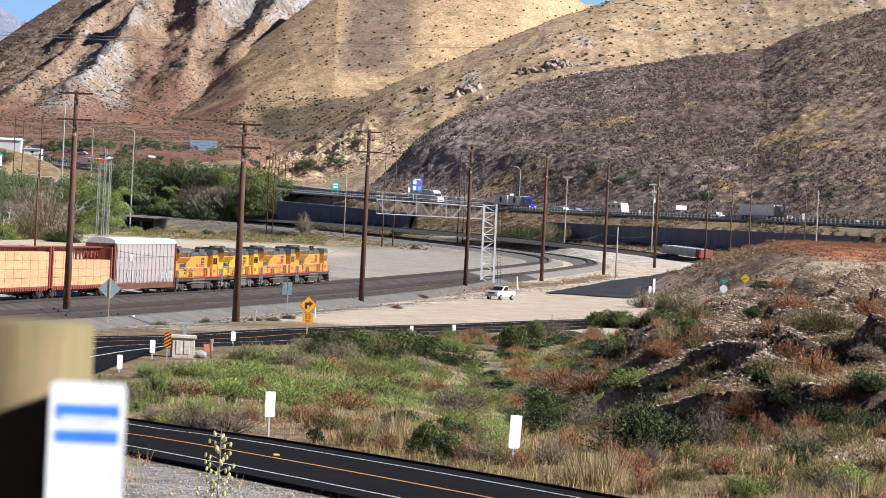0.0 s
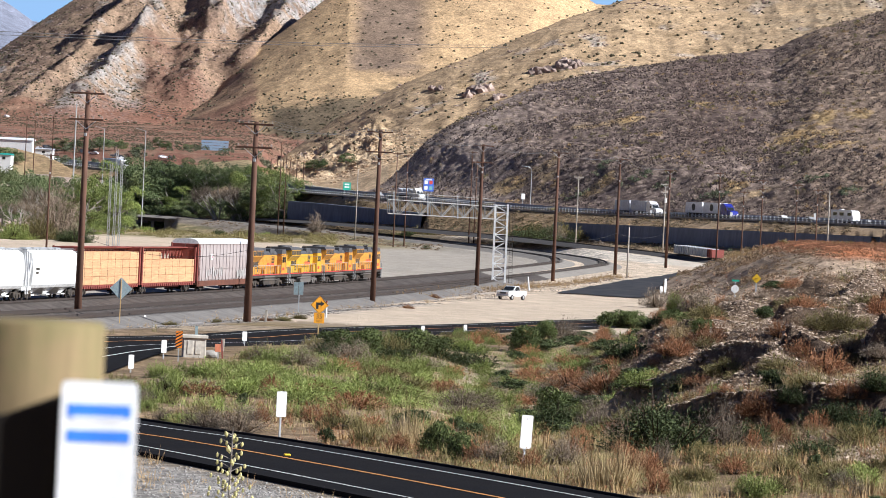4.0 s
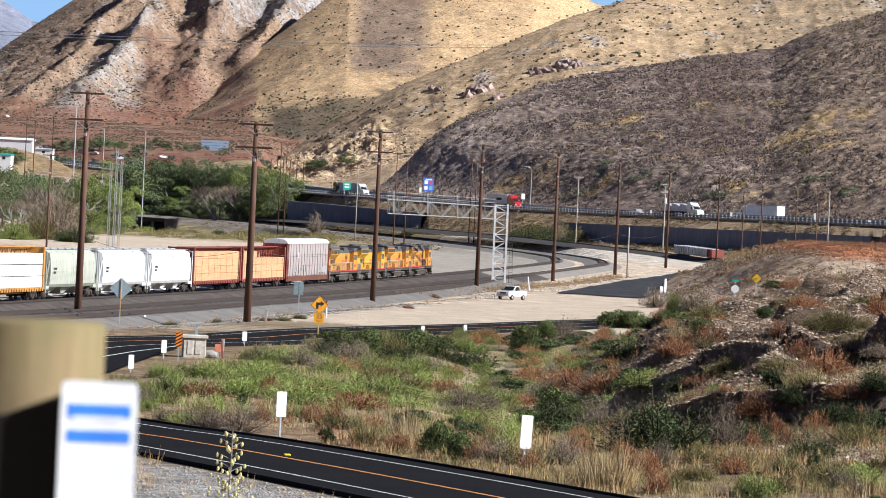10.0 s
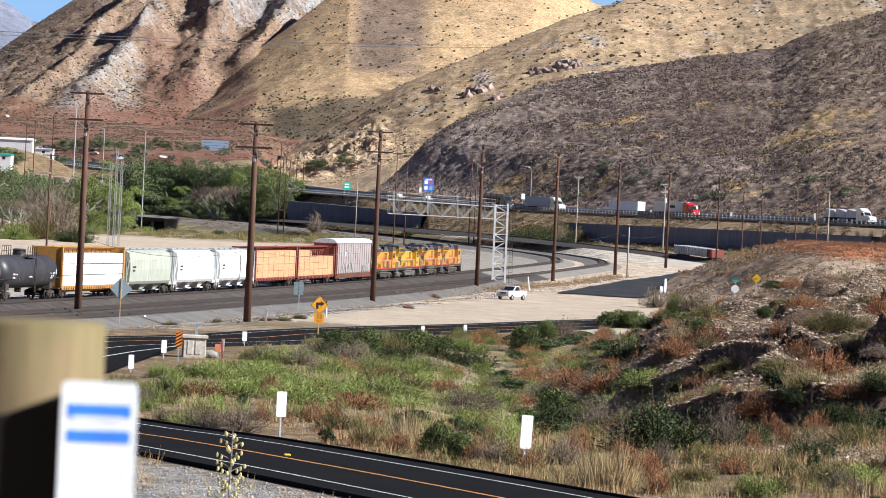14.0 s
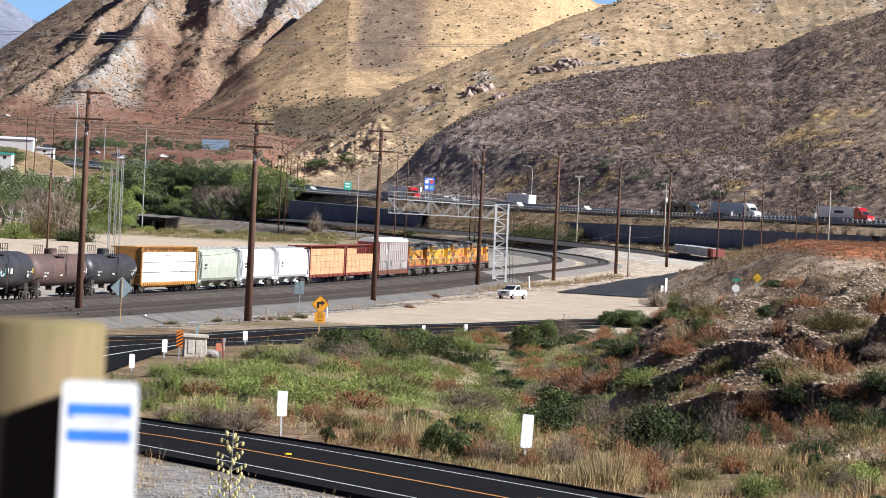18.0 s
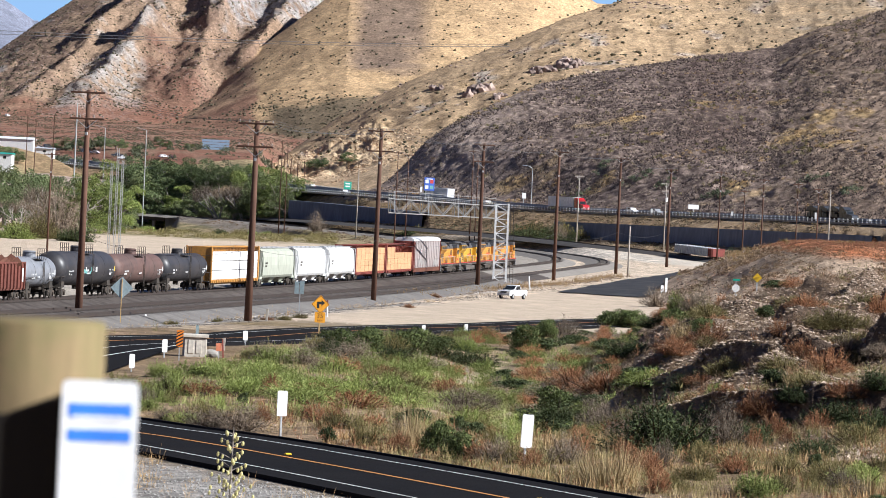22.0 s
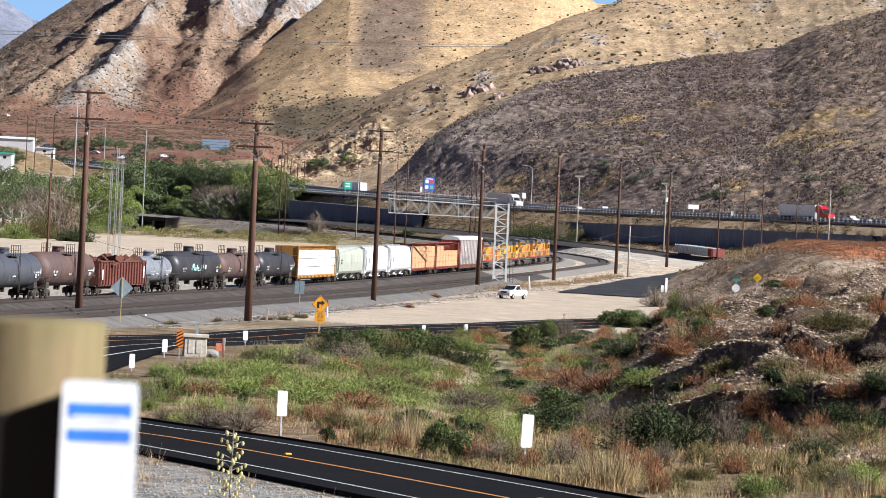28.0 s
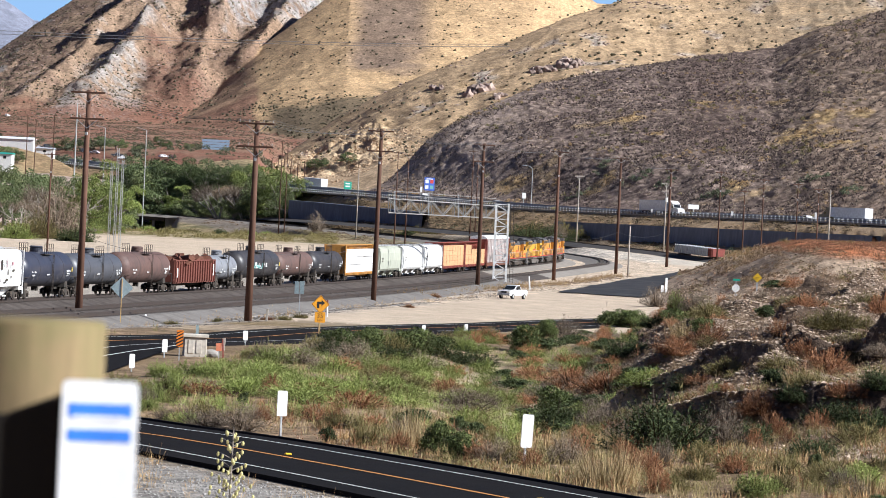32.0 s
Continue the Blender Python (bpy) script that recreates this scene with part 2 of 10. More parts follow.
HILL_DARK = profile([(400, 352, 1400, 1390, 25), (560, 350, 1300, 1285, 23), (620, 334, 1300, 1240, 22), (680, 298, 1315, 1210, 21), (740, 262, 1335, 1190, 21), (830, 205, 1375, 1155, 21), (950, 150, 1415, 1110, 20),
                     (1100, 122, 1450, 1060, 19), (1250, 98, 1480, 1020, 18), (1370, 85, 1500, 990, 17), (1450, 50, 1505, 970, 17), (1568, 20, 1510, 945, 17), (1900, -60, 1515, 880, 16)])
HILL_GOLD = profile([(380, 345, 1900, 1860, 30), (450, 318, 1960, 1840, 32), (520, 262, 2040, 1820, 34), (600, 205, 2080, 1800, 36), (700, 155, 2100, 1790, 45), (800, 112, 2120, 1790, 50),
                     (900, 75, 2150, 1790, 55), (1000, 35, 2180, 1790, 60), (1100, 4, 2200, 1790, 60), (1250, -30, 2250, 1790, 60), (1568, -80, 2250, 1790, 60), (1900, -100, 2250, 1790, 60)])
HILL_MID = profile([(300, 230, 2800, 2650, 85), (380, 160, 2850, 2620, 88), (440, 100, 2900, 2600, 92), (540, 26, 2950, 2560, 95), (620, -35, 3000, 2540, 95), (800, -70, 3050, 2540, 95), (950, -50, 3050, 2540, 95),
                    (1035, -5, 3050, 2540, 95), (1055, 8, 3050, 2540, 95), (1120, 14, 3050, 2540, 95), (1250, 60, 3000, 2540, 95), (1568, 60, 3000, 2540, 95)])
HILL_LEFT = profile([(-500, 100, 3100, 2700, 90), (-100, 150, 3100, 2700, 88), (0, 88, 3120, 2700, 86), (60, 46, 3150, 2700, 88), (130, 0, 3180, 2700, 90), (200, -40, 3200, 2720, 90), (350, -90, 3250, 2740, 90), (500, -70, 3250, 2780, 92),
                     (640, -30, 3250, 2800, 92), (760, 60, 3200, 2800, 92)])
HILL_FAR = profile([(-400, -90, 4700, 3600, 150), (-120, -50, 4700, 3600, 150), (0, -4, 4700, 3600, 150), (25, 10, 4700, 3600, 150), (60, 36, 4700, 3600, 150), (100, 45, 4500, 3600, 150), (260, 50, 4500, 3600, 150), (500, 60, 4500, 3600, 150), (900, 90, 4500, 3600, 150)])


AZ_WALL = [sight(u, 380).x for u in (735, 760, 980, 1000)]


def spur(x, y, a, b, h, w):
    """Extra height of a rocky rib running down from a to b."""
    ax, ay, _ = spot(*a)
    bx, by, _ = spot(*b)
    dx, dy = bx - ax, by - ay
    L2 = dx * dx + dy * dy
    t = ((x - ax) * dx + (y - ay) * dy) / L2
    e = np.hypot(x - ax - np.clip(t, 0, 1) * dx, y - ay - np.clip(t, 0, 1) * dy)
    e = e + w * 0.35 * GB.fbm(x / 60, y / 60, 3)
    return h * np.clip(1 - e / w, 0, 1) ** 1.2


def hill(az, y, prof, power=1.0):
    a, zr, dr, df, zf = prof
    zr, dr, df, zf = (np.interp(az, a, q) for q in (zr, dr, df, zf))
    t = np.clip((y - df) / np.maximum(dr - df, 1), 0, 1)
    up = zf + (zr - zf) * (power * t + (1 - power) * t * t)
    down = zr - (y - dr) * 0.55
    z = np.where(y < df, zf - (df - y) * 0.22, np.where(y < dr, up, down))
    return z, t


NEAR_ROAD = Plan([(-60, 200, 0), (-31, 160, 0)] + [tuple(level(u, v, 0.0)) for u, v in ((60, 742), (300, 777), (500, 811.5), (700, 848), (900, 886))] + [tuple(level(700, 848, 0) + (level(900, 886, 0) - level(700, 848, 0)) * k) for k in (2, 4, 7)])
FAR_ROAD = Plan([(-33, 140, 0)] + [tuple(level(u, v, 0.0)) for u, v in ((-110, 650), (60, 617), (185, 606), (430, 600), (560, 591), (750, 583), (900, 579))] + [(16, 345, 0.2), (26, 362, 0.4), (60, 385, 1), (110, 400, 2)])
NR = Track(NEAR_ROAD.dense(3.0))
FR = Track(FAR_ROAD.dense(4.0))


FLARE = Plan([tuple(level(u, v, 0.0)) for u, v in ((60, 668), (150, 640), (220, 622), (300, 608))])


# cut banks facing away from the sun on the rough mound: foot lines in plan and heights
SCARPS = [(Plan([(60, 100, 0), (26, 127, 0), (18, 133, 0), (11, 138, 0)]), 1.5), (Plan([(60, 122, 0), (19, 156, 0), (13, 162, 0), (6, 168, 0)]), 1.3)]


def gullies(x, y):
    """Worn banks across the rough mound: steep on the side away from the sun, gentle on the other."""
    q = (x - 0.3 * (y - 130)) / 5.6 + 0.75 * GB.fbm(x / 11, y / 17, 3)
    f = q - np.floor(q)
    saw = np.where(f < 0.16, f / 0.16, 1 - (f - 0.16) / 0.84)
    return saw * (0.55 + 0.75 * smooth01(GC.fbm(x / 9 + 5, y / 14, 2), -0.3, 0.3))


def on_floor(u, v):
    """Where a sight line meets the valley floor, left of the mounds."""
    d = np.linspace(250, 900, 800)
    w = sight(u, v)
    g = np.interp(np.hypot(w.x, w.y) * d, [290, 400, 488, 607, 727], [-0.1, 0.4, 1.0, 2.1, 3.7]) - (EYE.z + w.z * d)
    i = int(np.argmax(g > 0))
    return Vector((w.x * d[i], w.y * d[i], EYE.z + w.z * d[i]))


SIDE_L = [on_floor(u, v) for u, v in ((985, 520), (1040, 509), (1100, 499), (1165, 490), (1232, 481))]
SIDE_R = [on_floor(u, v) for u, v in ((1150, 531), (1180, 519), (1208, 507), (1228, 497), (1246, 487))]
SIDE = Plan([tuple((a + b) / 2) for a, b in zip(SIDE_L, SIDE_R)])


def land(x, y, parts=False):
    """Height of the ground at plan positions."""
    x, y = np.asarray(x, float), np.asarray(y, float)
    r = np.hypot(x, y)
    yy = np.maximum(y, 1.0)
    az = np.clip(x / yy, -3, 3)
    base = np.interp(r, [0, 150, 290, 400, 488, 607, 727, 850, 1000, 1200, 1300, 1500, 1900, 2300, 3000, 4800],
                     [0, 0, -0.1, 0.4, 1.0, 2.1, 3.7, 5.0, 6.6, 9.0, 11, 18, 35, 65, 100, 160])
    lift = np.interp(r, [1320, 1390, 1500, 1900, 2300, 2700, 3000], [12, 27, 38, 53, 70, 86, 100])
    lw = (1 - smooth01(az, -0.056, -0.042)) * smooth01(r, 1330, 1380) * (y > 0)
    base = np.where(r > 1320, base * (1 - lw) + np.maximum(lift, base) * lw, base)
    base = np.where(y < 0, np.minimum(base, 20), base)
    # the left valley floor stays lower where the wash runs
    z = base - 8 * smooth01(-x, 96, 112) * smooth01(r, 1080, 1180) * (1 - smooth01(r, 1400, 1480))
    # camera bank
    bank = np.where(y > 0, 1 - smooth01(r, 12, 78), 1 - smooth01(r, 200, 600))
    z = z + 5.7 * bank
    z = z - 3.2 * smooth01(-x, 34, 60) * smooth01(r, 985, 1060) * (1 - smooth01(r, 1190, 1270)) * (y > 0)
    # rough mound by the near road
    left = 2.5 + 0.05 * (y - 130)
    mound = 5.0 * smooth01(x, left, left + 20) * smooth01(y, 95, 215) * (1 - smooth01(y, 235, 330))
    mound2 = 8.5 * smooth01(x - 0.02 * (y - 400), 24, 50) * smooth01(y, 385, 460) * (1 - smooth01(y, 520, 640))
    beside_road = np.abs(Line.near(SIDE, x, y)[0])
    mound2 = mound2 * smooth01(beside_road, 3.6, 6.5)
    rough_m = smooth01(mound, 0.3, 2) + smooth01(mound2, 0.3, 2)
    z = z + mound + mound2
    for course, rise in SCARPS:
        s = Line.near(course, x, y)[0] + 1.1 * GB.fbm(x / 5, y / 5, 3)
        z = z + rise * smooth01(s, -0.3, 0.35) * np.exp(-np.maximum(s, 0) / 5) * smooth01(x, 6, 9) * (r < 330) * (y > 0)
    grain = 0.35 * GA.fbm(x / 14, y / 14, 4) + 0.1 * GB.fbm(x / 2.2, y / 2.2, 3)
    steps = (1.3 * gullies(x, y) + 0.35 * GC.fbm(x / 5, y / 5, 3, 0.5, True)) * smooth01(mound, 0.25, 1.6)
    z = z + (grain * (0.5 + 2.2 * np.clip(rough_m, 0, 1)) + steps) * smooth01(r, 20, 60)
    # dry wash between the two roads
    wash = np.exp(-((x - 4 - 0.03 * (y - 180) - 2 * np.sin(y / 21)) / 4.5) ** 2) * smooth01(y, 130, 160) * (1 - smooth01(y, 225, 262))
    z = z - 1.5 * wash
    hills = np.full(x.shape, -60.0)
    cover = np.zeros(x.shape, int)
    zl, tl = hill(az, yy, HILL_LEFT, 0.75)
    zl = zl + np.where(tl > 0, smooth01(tl, 0, 0.25) * (1 - 0.9 * smooth01(tl, 0.7, 1.0)) * (
        spur(x, y, (300, -20, 3170), (262, 95, 2970), 16, 36) + spur(x, y, (155, 108, 2935), (25, 185, 2750), 12, 24) + spur(x, y, (256, 92, 2975), (120, 205, 2715), 17, 28)
        + spur(x, y, (282, 20, 3140), (150, 88, 2985), 14, 25) + spur(x, y, (262, 95, 2970), (330, 200, 2730), 9, 34)
        + spur(x, y, (560, -20, 3200), (440, 95, 2880), 30, 38) + spur(x, y, (450, -30, 3200), (395, 60, 3000), 26, 30) + spur(x, y, (380, 0, 3160), (345, 170, 2800), 16, 26)
        + 3 * GA.fbm(x / 60, y / 75, 5, 0.5, True) + 4.2 * GB.fbm(x / 17, y / 22, 4, 0.7, True)), 0)
    zm, tm = hill(az, yy, HILL_MID, 0.8)
    zm = zm + smooth01(tm, 0, 0.3) * (1 - 0.9 * smooth01(tm, 0.75, 1.0)) * (11 * GB.fbm(x / 240, y / 300, 4) + 2.0 * GA.fbm(x / 30, y / 30, 4))
    zg, tg = hill(az, yy, HILL_GOLD, 0.8)
    zg = zg + smooth01(tg, 0, 0.2) * (1 - 0.7 * smooth01(tg, 0.8, 1.0)) * (6 * GC.fbm(x / 110, y / 140, 3) + 2.0 * GA.fbm(x / 22, y / 22, 5, 0.6, True) + 7.0 * (1 - smooth01(az + 0.002 * GB.fbm(x / 40, y / 40, 2), sight(660, 300).x, sight(700, 300).x)) * (1 - smooth01(tg, 0.5, 0.75)) * GB.fbm(x / 13, y / 17, 4, 0.65, True))
    zd, td = hill(az, yy, HILL_DARK, 0.8)
    zd = zd + smooth01(td, 0, 0.2) * (1 - 0.6 * smooth01(td, 0.85, 1.0)) * (5 * GB.fbm(x / 90, y / 110, 4) + 0.9 * GA.fbm(x / 9, y / 13, 4, 0.6, True) + 0.9 * GC.fbm(x / 3.6, y / 4.5, 2))
    zf, tf = hill(az, yy, HILL_FAR, 0.9)
    zf = zf + smooth01(tf, 0, 0.3) * 14 * GA.fbm(x / 300, y / 300, 5, 0.5, True) * (1 - smooth01(tf, 0.8, 1))
    for k, q in ((5, zf), (4, zl), (3, zm), (2, zg), (1, zd)):
        m = q > hills
        hills = np.where(m, q, hills)
        cover = np.where(m, k, cover)
    on = (hills > z) & (y > 0)
    cover = np.where(on, cover, 0)
    z = np.where(on, hills, z)
    # rim of hills behind and beside, closing the valley
    side = smooth01(np.abs(np.arctan2(x, y)), radians(14), radians(40))
    z = z + side * (smooth01(r, 900, 2600) * 260 * (0.8 + 0.4 * GA.fbm(x / 700, y / 700, 4)))
    # motorway bench, wall line and track beds
    e, zz = MW.near(x, y)
    walled = np.clip((1 - smooth01(az, AZ_WALL[0], AZ_WALL[1])) + smooth01(az, AZ_WALL[2], AZ_WALL[3]), 0, 1)
    w_bank = 1 - np.clip((e - 1.5) / 30, 0, 1)
    z_bank = zz - 0.35 - np.clip(e - 1.5, 0, 12) * 0.36
    z = np.where((e >= 0) & (e < 40), walled * np.where(e < 10.5, z_bank, z) + (1 - walled) * (z * (1 - w_bank) + (zz - 0.35) * w_bank), z)
    z = np.where((e >= 10.5) & (e < 60), np.maximum(z, zz - 7.4 - 0.16 * (e - 10.5) - 40 * (1 - walled)), z)
    w = np.where(e < 0, 1 - smooth01(-e, 36, 80), 0)
    z = z * (1 - w) + (zz - 0.35) * w
    for pts, half in ((C_PTS, 3.5), (A_PTS, np.where(y < 600, 6.0, 4.0)), (B_PTS, np.where(y < 600, 9.0, 4.0))):
        e, zz = Track(pts).near(x, y)
        w = (1 - smooth01(np.abs(e), half, half + np.where(pts is C_PTS, 26, 8) * np.where(y < 900, 1, 0.6))) * np.where(r > 900, smooth01(az, -0.0797, -0.0782), 1.0)
        z = z * (1 - w) + (zz - 0.8) * w
    wash_floor = 6.0 - 0.001 * np.clip(r - 1000, 0, 400)
    z = z - np.maximum(0, z - wash_floor) * smooth01(-az, 0.0745, 0.0782) * smooth01(r, 900, 1040) * (1 - smooth01(r, 1310, 1370)) * (y > 0)
    for ln, half in ((NR, 6.0), (FLARE, 6.0), (FR, 6.0)):
        e, zz = ln.near(x, y)
        w = 1 - smooth01(np.abs(e), half, half + 5)
        z = z * (1 - w) + (zz - 0.12) * w
    if parts:
        return z, cover, dict(em=MW.near(x, y)[0], ea=A_LINE.near(x, y)[0], en=NR.near(x, y)[0], mound=mound, mound2=mound2, wash=wash, td=td, tg=tg, tm=tm, tl=tl, az=az, r=r)
    return z


def height(x, y):
    return float(land(np.array([x]), np.array([y]))[0])


def footing(u, v, start=60.0, stop=1500.0):
    """Where a sight line first meets the ground."""
    d = np.geomspace(start, stop, 260)
    w = sight(u, v)
    x, y, z = w.x * d, w.y * d, EYE.z + w.z * d
    g = land(x, y) - z
    i = int(np.argmax(g > 0)) if (g > 0).any() else len(d) - 1
    if i == 0:
        return Vector((x[0], y[0], land(x[:1], y[:1])[0]))
    t = g[i - 1] / (g[i - 1] - g[i])
    q = d[i - 1] + t * (d[i] - d[i - 1])
    return Vector((w.x * q, w.y * q, height(w.x * q, w.y * q)))


def mixc(c, d, f):
    f = np.asarray(f)[..., None]
    return c * (1 - f) + np.array(d) * f


def cover_colour(x, y, z, cover, info):
    """The ground cover's colours: dry grass, burnt scrub, bare rock, red earth, gravel; haze and some light and shade
    are painted in.
    """
    n1, n2, n3 = GA.fbm(x / 60, y / 60, 4), GB.fbm(x / 14, y / 14, 4), GC.fbm(x / 4.0, y / 4.0, 3)
    c = np.zeros((*x.shape, 3)) + np.array((0.30, 0.235, 0.165))
    r = info["r"]
    # valley floor by stretches
    c = mixc(c, (0.24, 0.18, 0.10), smooth01(n2 + n1, 0.0, 0.4) * (r < 300))
    c = mixc(c, (0.14, 0.097, 0.069), np.maximum(smooth01(info["mound"], 0.2, 1.5), smooth01(x - 0.03 * (y - 100), 7, 11) * (y > 90) * (y < 300)) * 0.92)
    c = mixc(c, (0.19, 0.125, 0.07), (r < 262) * (info["en"] < -5) * (info["mound"] < 0.6) * 0.7)
    c = mixc(c, (0.42, 0.16, 0.07), smooth01(info["mound2"], 6.6, 7.6) * (0.6 + 0.4 * smooth01(n2, -.3, .3)))
    c = mixc(c, (0.46, 0.345, 0.245), smooth01(info["mound2"], 0.5, 1.5) * (1 - smooth01(info["mound2"], 6.6, 7.5)) * 0.9)
    c = mixc(c, (0.12, 0.085, 0.06), smooth01(info["mound2"], 1.0, 3.0) * (1 - smooth01(info["mound2"], 6.0, 7.2)) * smooth01(n3 + n2, 0.0, 0.3) * 0.4)
    c = mixc(c, (0.61, 0.495, 0.375), (r > 300) * (r < 1000) * (info["mound2"] < 0.5) * 0.8)
    c = mixc(c, (0.36, 0.30, 0.22), info["wash"] * 0.7)
    c = mixc(c, (0.06, 0.042, 0.032), np.maximum(smooth01(info["mound"], 0.2, 1.0), smooth01(x, 8, 12) * (y > 90) * (y < 300)) * smooth01(GA.fbm(x / 3, y / 5, 3), 0.1, 0.35) * 0.7)
    ea = info["ea"]
    c = mixc(c, (0.105, 0.09, 0.08), (1 - smooth01(np.abs(ea - 5 + 1.5 * n2), 9.5, 12.5)) * (1 - smooth01(r, 520, 620)) * 0.85)
    c = mixc(c, (0.33, 0.31, 0.29), smooth01(ea + 1.5 * n2, 11.5, 13) * (1 - smooth01(ea + 2 * n2, np.where(r < 400, 23, 17), np.where(r < 400, 28, 21))) * (r < 520) * 0.9)
    c = mixc(c, (0.33, 0.30, 0.26), (1 - smooth01(np.abs(ea + 20), 16, 24)) * (1 - smooth01(r, 1000, 1100)) * 0.85)
    ec = Track(C_PTS).near(x, y)[0]
    c = mixc(c, (0.56, 0.50, 0.42), smooth01(-ec, 4.5, 6) * (1 - smooth01(-ec + 2 * n2, 15, 19)) * (ea > 6.5) * (r > 690) * (r < 1060) * 0.9)
    c = mixc(c, (0.27, 0.255, 0.235), (1 - smooth01(np.abs(info["en"] - 11 + 1.2 * n2), 5, 7.5)) * (y < 140) * 0.9)
    c = mixc(c, (0.30, 0.235, 0.13), smooth01(r + 40 * n2, 830, 900) * (1 - smooth01(x, -20, 10)) * 0.9)
    c = mixc(c, (0.13, 0.125, 0.06), smooth01(r, 830, 900) * (1 - smooth01(x, -20, 10)) * smooth01(n2, -0.1, 0.3) * 0.8)
    em = info["em"]
    deep = (1 - smooth01(np.abs(ea) + 2 * n2, 14, 20)) * smooth01(r, 1080, 1130) * (1 - smooth01(r, 1300, 1340))
    c = mixc(c, (0.20, 0.17, 0.145), deep * 0.9)
    c = mixc(c, (0.27, 0.185, 0.105), (em > 0.5) * (1 - smooth01(em + 3 * n2, 24, 34)) * (0.75 + 0.2 * smooth01(n3, -0.3, 0.3)))
    gold, burnt = np.array((0.445, 0.315, 0.188)), np.array((0.165, 0.123, 0.104))
    k = cover == 1
    d = np.zeros(c.shape) + burnt
    # pale streaks painted in for grazing light on the scrub
    streak = GC.fbm(x / 2.6 + y / 40, z / 0.9 + y / 16, 3)
    d = mixc(d, (0.30, 0.23, 0.185), smooth01(streak, 0.04, 0.2))
    d = mixc(d, (0.10, 0.072, 0.064), smooth01(-n3 - 0.5 * n2, 0.1, 0.35))
    d = mixc(d, (0.40, 0.28, 0.13), smooth01(n1 * 0.8 + n2 * 0.7, 0.36, 0.56) * 0.5)
    # left end painted paler to offset the shading of its left-facing slope
    d = mixc(d, (0.40, 0.315, 0.26), (1 - smooth01(info["az"] + 0.008 * n1, sight(820, 250).x, sight(980, 250).x)) * (0.6 + 0.35 * smooth01(n3, -0.2, 0.3)))
    d = mixc(d, (0.36, 0.255, 0.165), smooth01(info["az"] + 0.006 * n1, sight(1330, 200).x, sight(1480, 200).x) * 0.35)
    d = mixc(d, (0.085, 0.056, 0.046), np.exp(-((info["az"] + 0.006 * n1 - sight(1265, 200).x) / 0.017) ** 2) * smooth01(info["td"], 0.25, 0.45) * 0.55)
    for gx, gy, gw in grass_spots():
        d = mixc(d, (0.46, 0.32, 0.15), (1 - smooth01(np.hypot(x - gx, (y - gy) * 0.6) + gw * 0.9 * n2 + gw * 0.5 * n3, gw * 0.6, gw * 1.0)) * 0.7)
    c = np.where(k[..., None], d, c)
    k = cover == 2
    d = np.zeros(c.shape) + gold
    d = mixc(d, (0.27, 0.185, 0.10), smooth01(n2, 0.0, 0.5) * 0.7)
    d = mixc(d, (0.46, 0.38, 0.30), smooth01(GB.fbm(x / 33, y / 40, 4, 0.6), 0.22, 0.36) * (1 - smooth01(info["tg"], 0.75, 0.95)))
    d = mixc(d, (0.50, 0.37, 0.235), (info["az"] < sight(690, 300).x) * (1 - smooth01(info["tg"], 0.35, 0.6)) * smooth01(n2, -0.5, 0.1))
    d = mixc(d, (0.30, 0.235, 0.16), smooth01(info["az"] + 0.01 * n1, sight(1230, 60).x, sight(1450, 60).x) * smooth01(n2 + 0.6 * n3, -0.4, 0.3) * 0.65)
    c = np.where(k[..., None], d, c)
    k = cover == 3
    azw = info["az"] + 0.0022 * n1 + 0.0016 * n2
    d = np.zeros(c.shape) + gold * np.array((1.14, 1.1, 1.02))
    d = mixc(d, (0.36, 0.25, 0.145), smooth01(n1 + 0.6 * n2, -0.1, 0.5) * 0.4)
    d = mixc(d, (0.17, 0.125, 0.105), smooth01(azw, sight(605, 100).x, sight(645, 100).x) * (1 - smooth01(azw, sight(725, 100).x, sight(780, 100).x)) * smooth01(info["tm"] + 0.2 * n1, 0.3, 0.42) * 0.75)
    # the golden spur's cast shadow, together with dark scrub, painted at the foot
    d = mixc(d, (0.085, 0.07, 0.05), (1 - smooth01(info["tm"] + 0.2 * n1 + 0.15 * n2, 0.08, 0.24)) * smooth01(info["az"] + 0.002 * n1, sight(452, 240).x, sight(492, 240).x) * 0.85)
    d = mixc(d, (0.28, 0.178, 0.115), (1 - smooth01(azw, sight(440, 150).x, sight(456, 150).x)) * (0.75 + 0.25 * smooth01(n2, -0.2, 0.3)))
    d = mixc(d, (0.24, 0.13, 0.088), (1 - smooth01(azw, sight(440, 150).x, sight(456, 150).x)) * (1 - smooth01(info["tm"] + 0.2 * n1, 0.2, 0.45)) * 0.8)
    c = np.where(k[..., None], d, c)
    k = cover == 4
    d = np.zeros(c.shape) + np.array((0.275, 0.19, 0.128))
    d = mixc(d, (0.20, 0.135, 0.10), smooth01(GC.fbm(x / 80, y / 100, 4), 0.0, 0.3) * 0.7)
    rocky = smooth01(info["az"], sight(340, 40).x, sight(390, 40).x) * smooth01(info["tl"], 0.5, 0.7) + 0.9 * np.exp(-((info["az"] - sight(222, 150).x) / 0.0055) ** 2) * smooth01(info["tl"], 0.05, 0.15) * (1 - smooth01(info["tl"], 0.45, 0.6))
    az_s = sight(300, 60).x + (sight(110, 190).x - sight(300, 60).x) * (1 - np.clip(info["tl"] / 0.75, 0, 1))
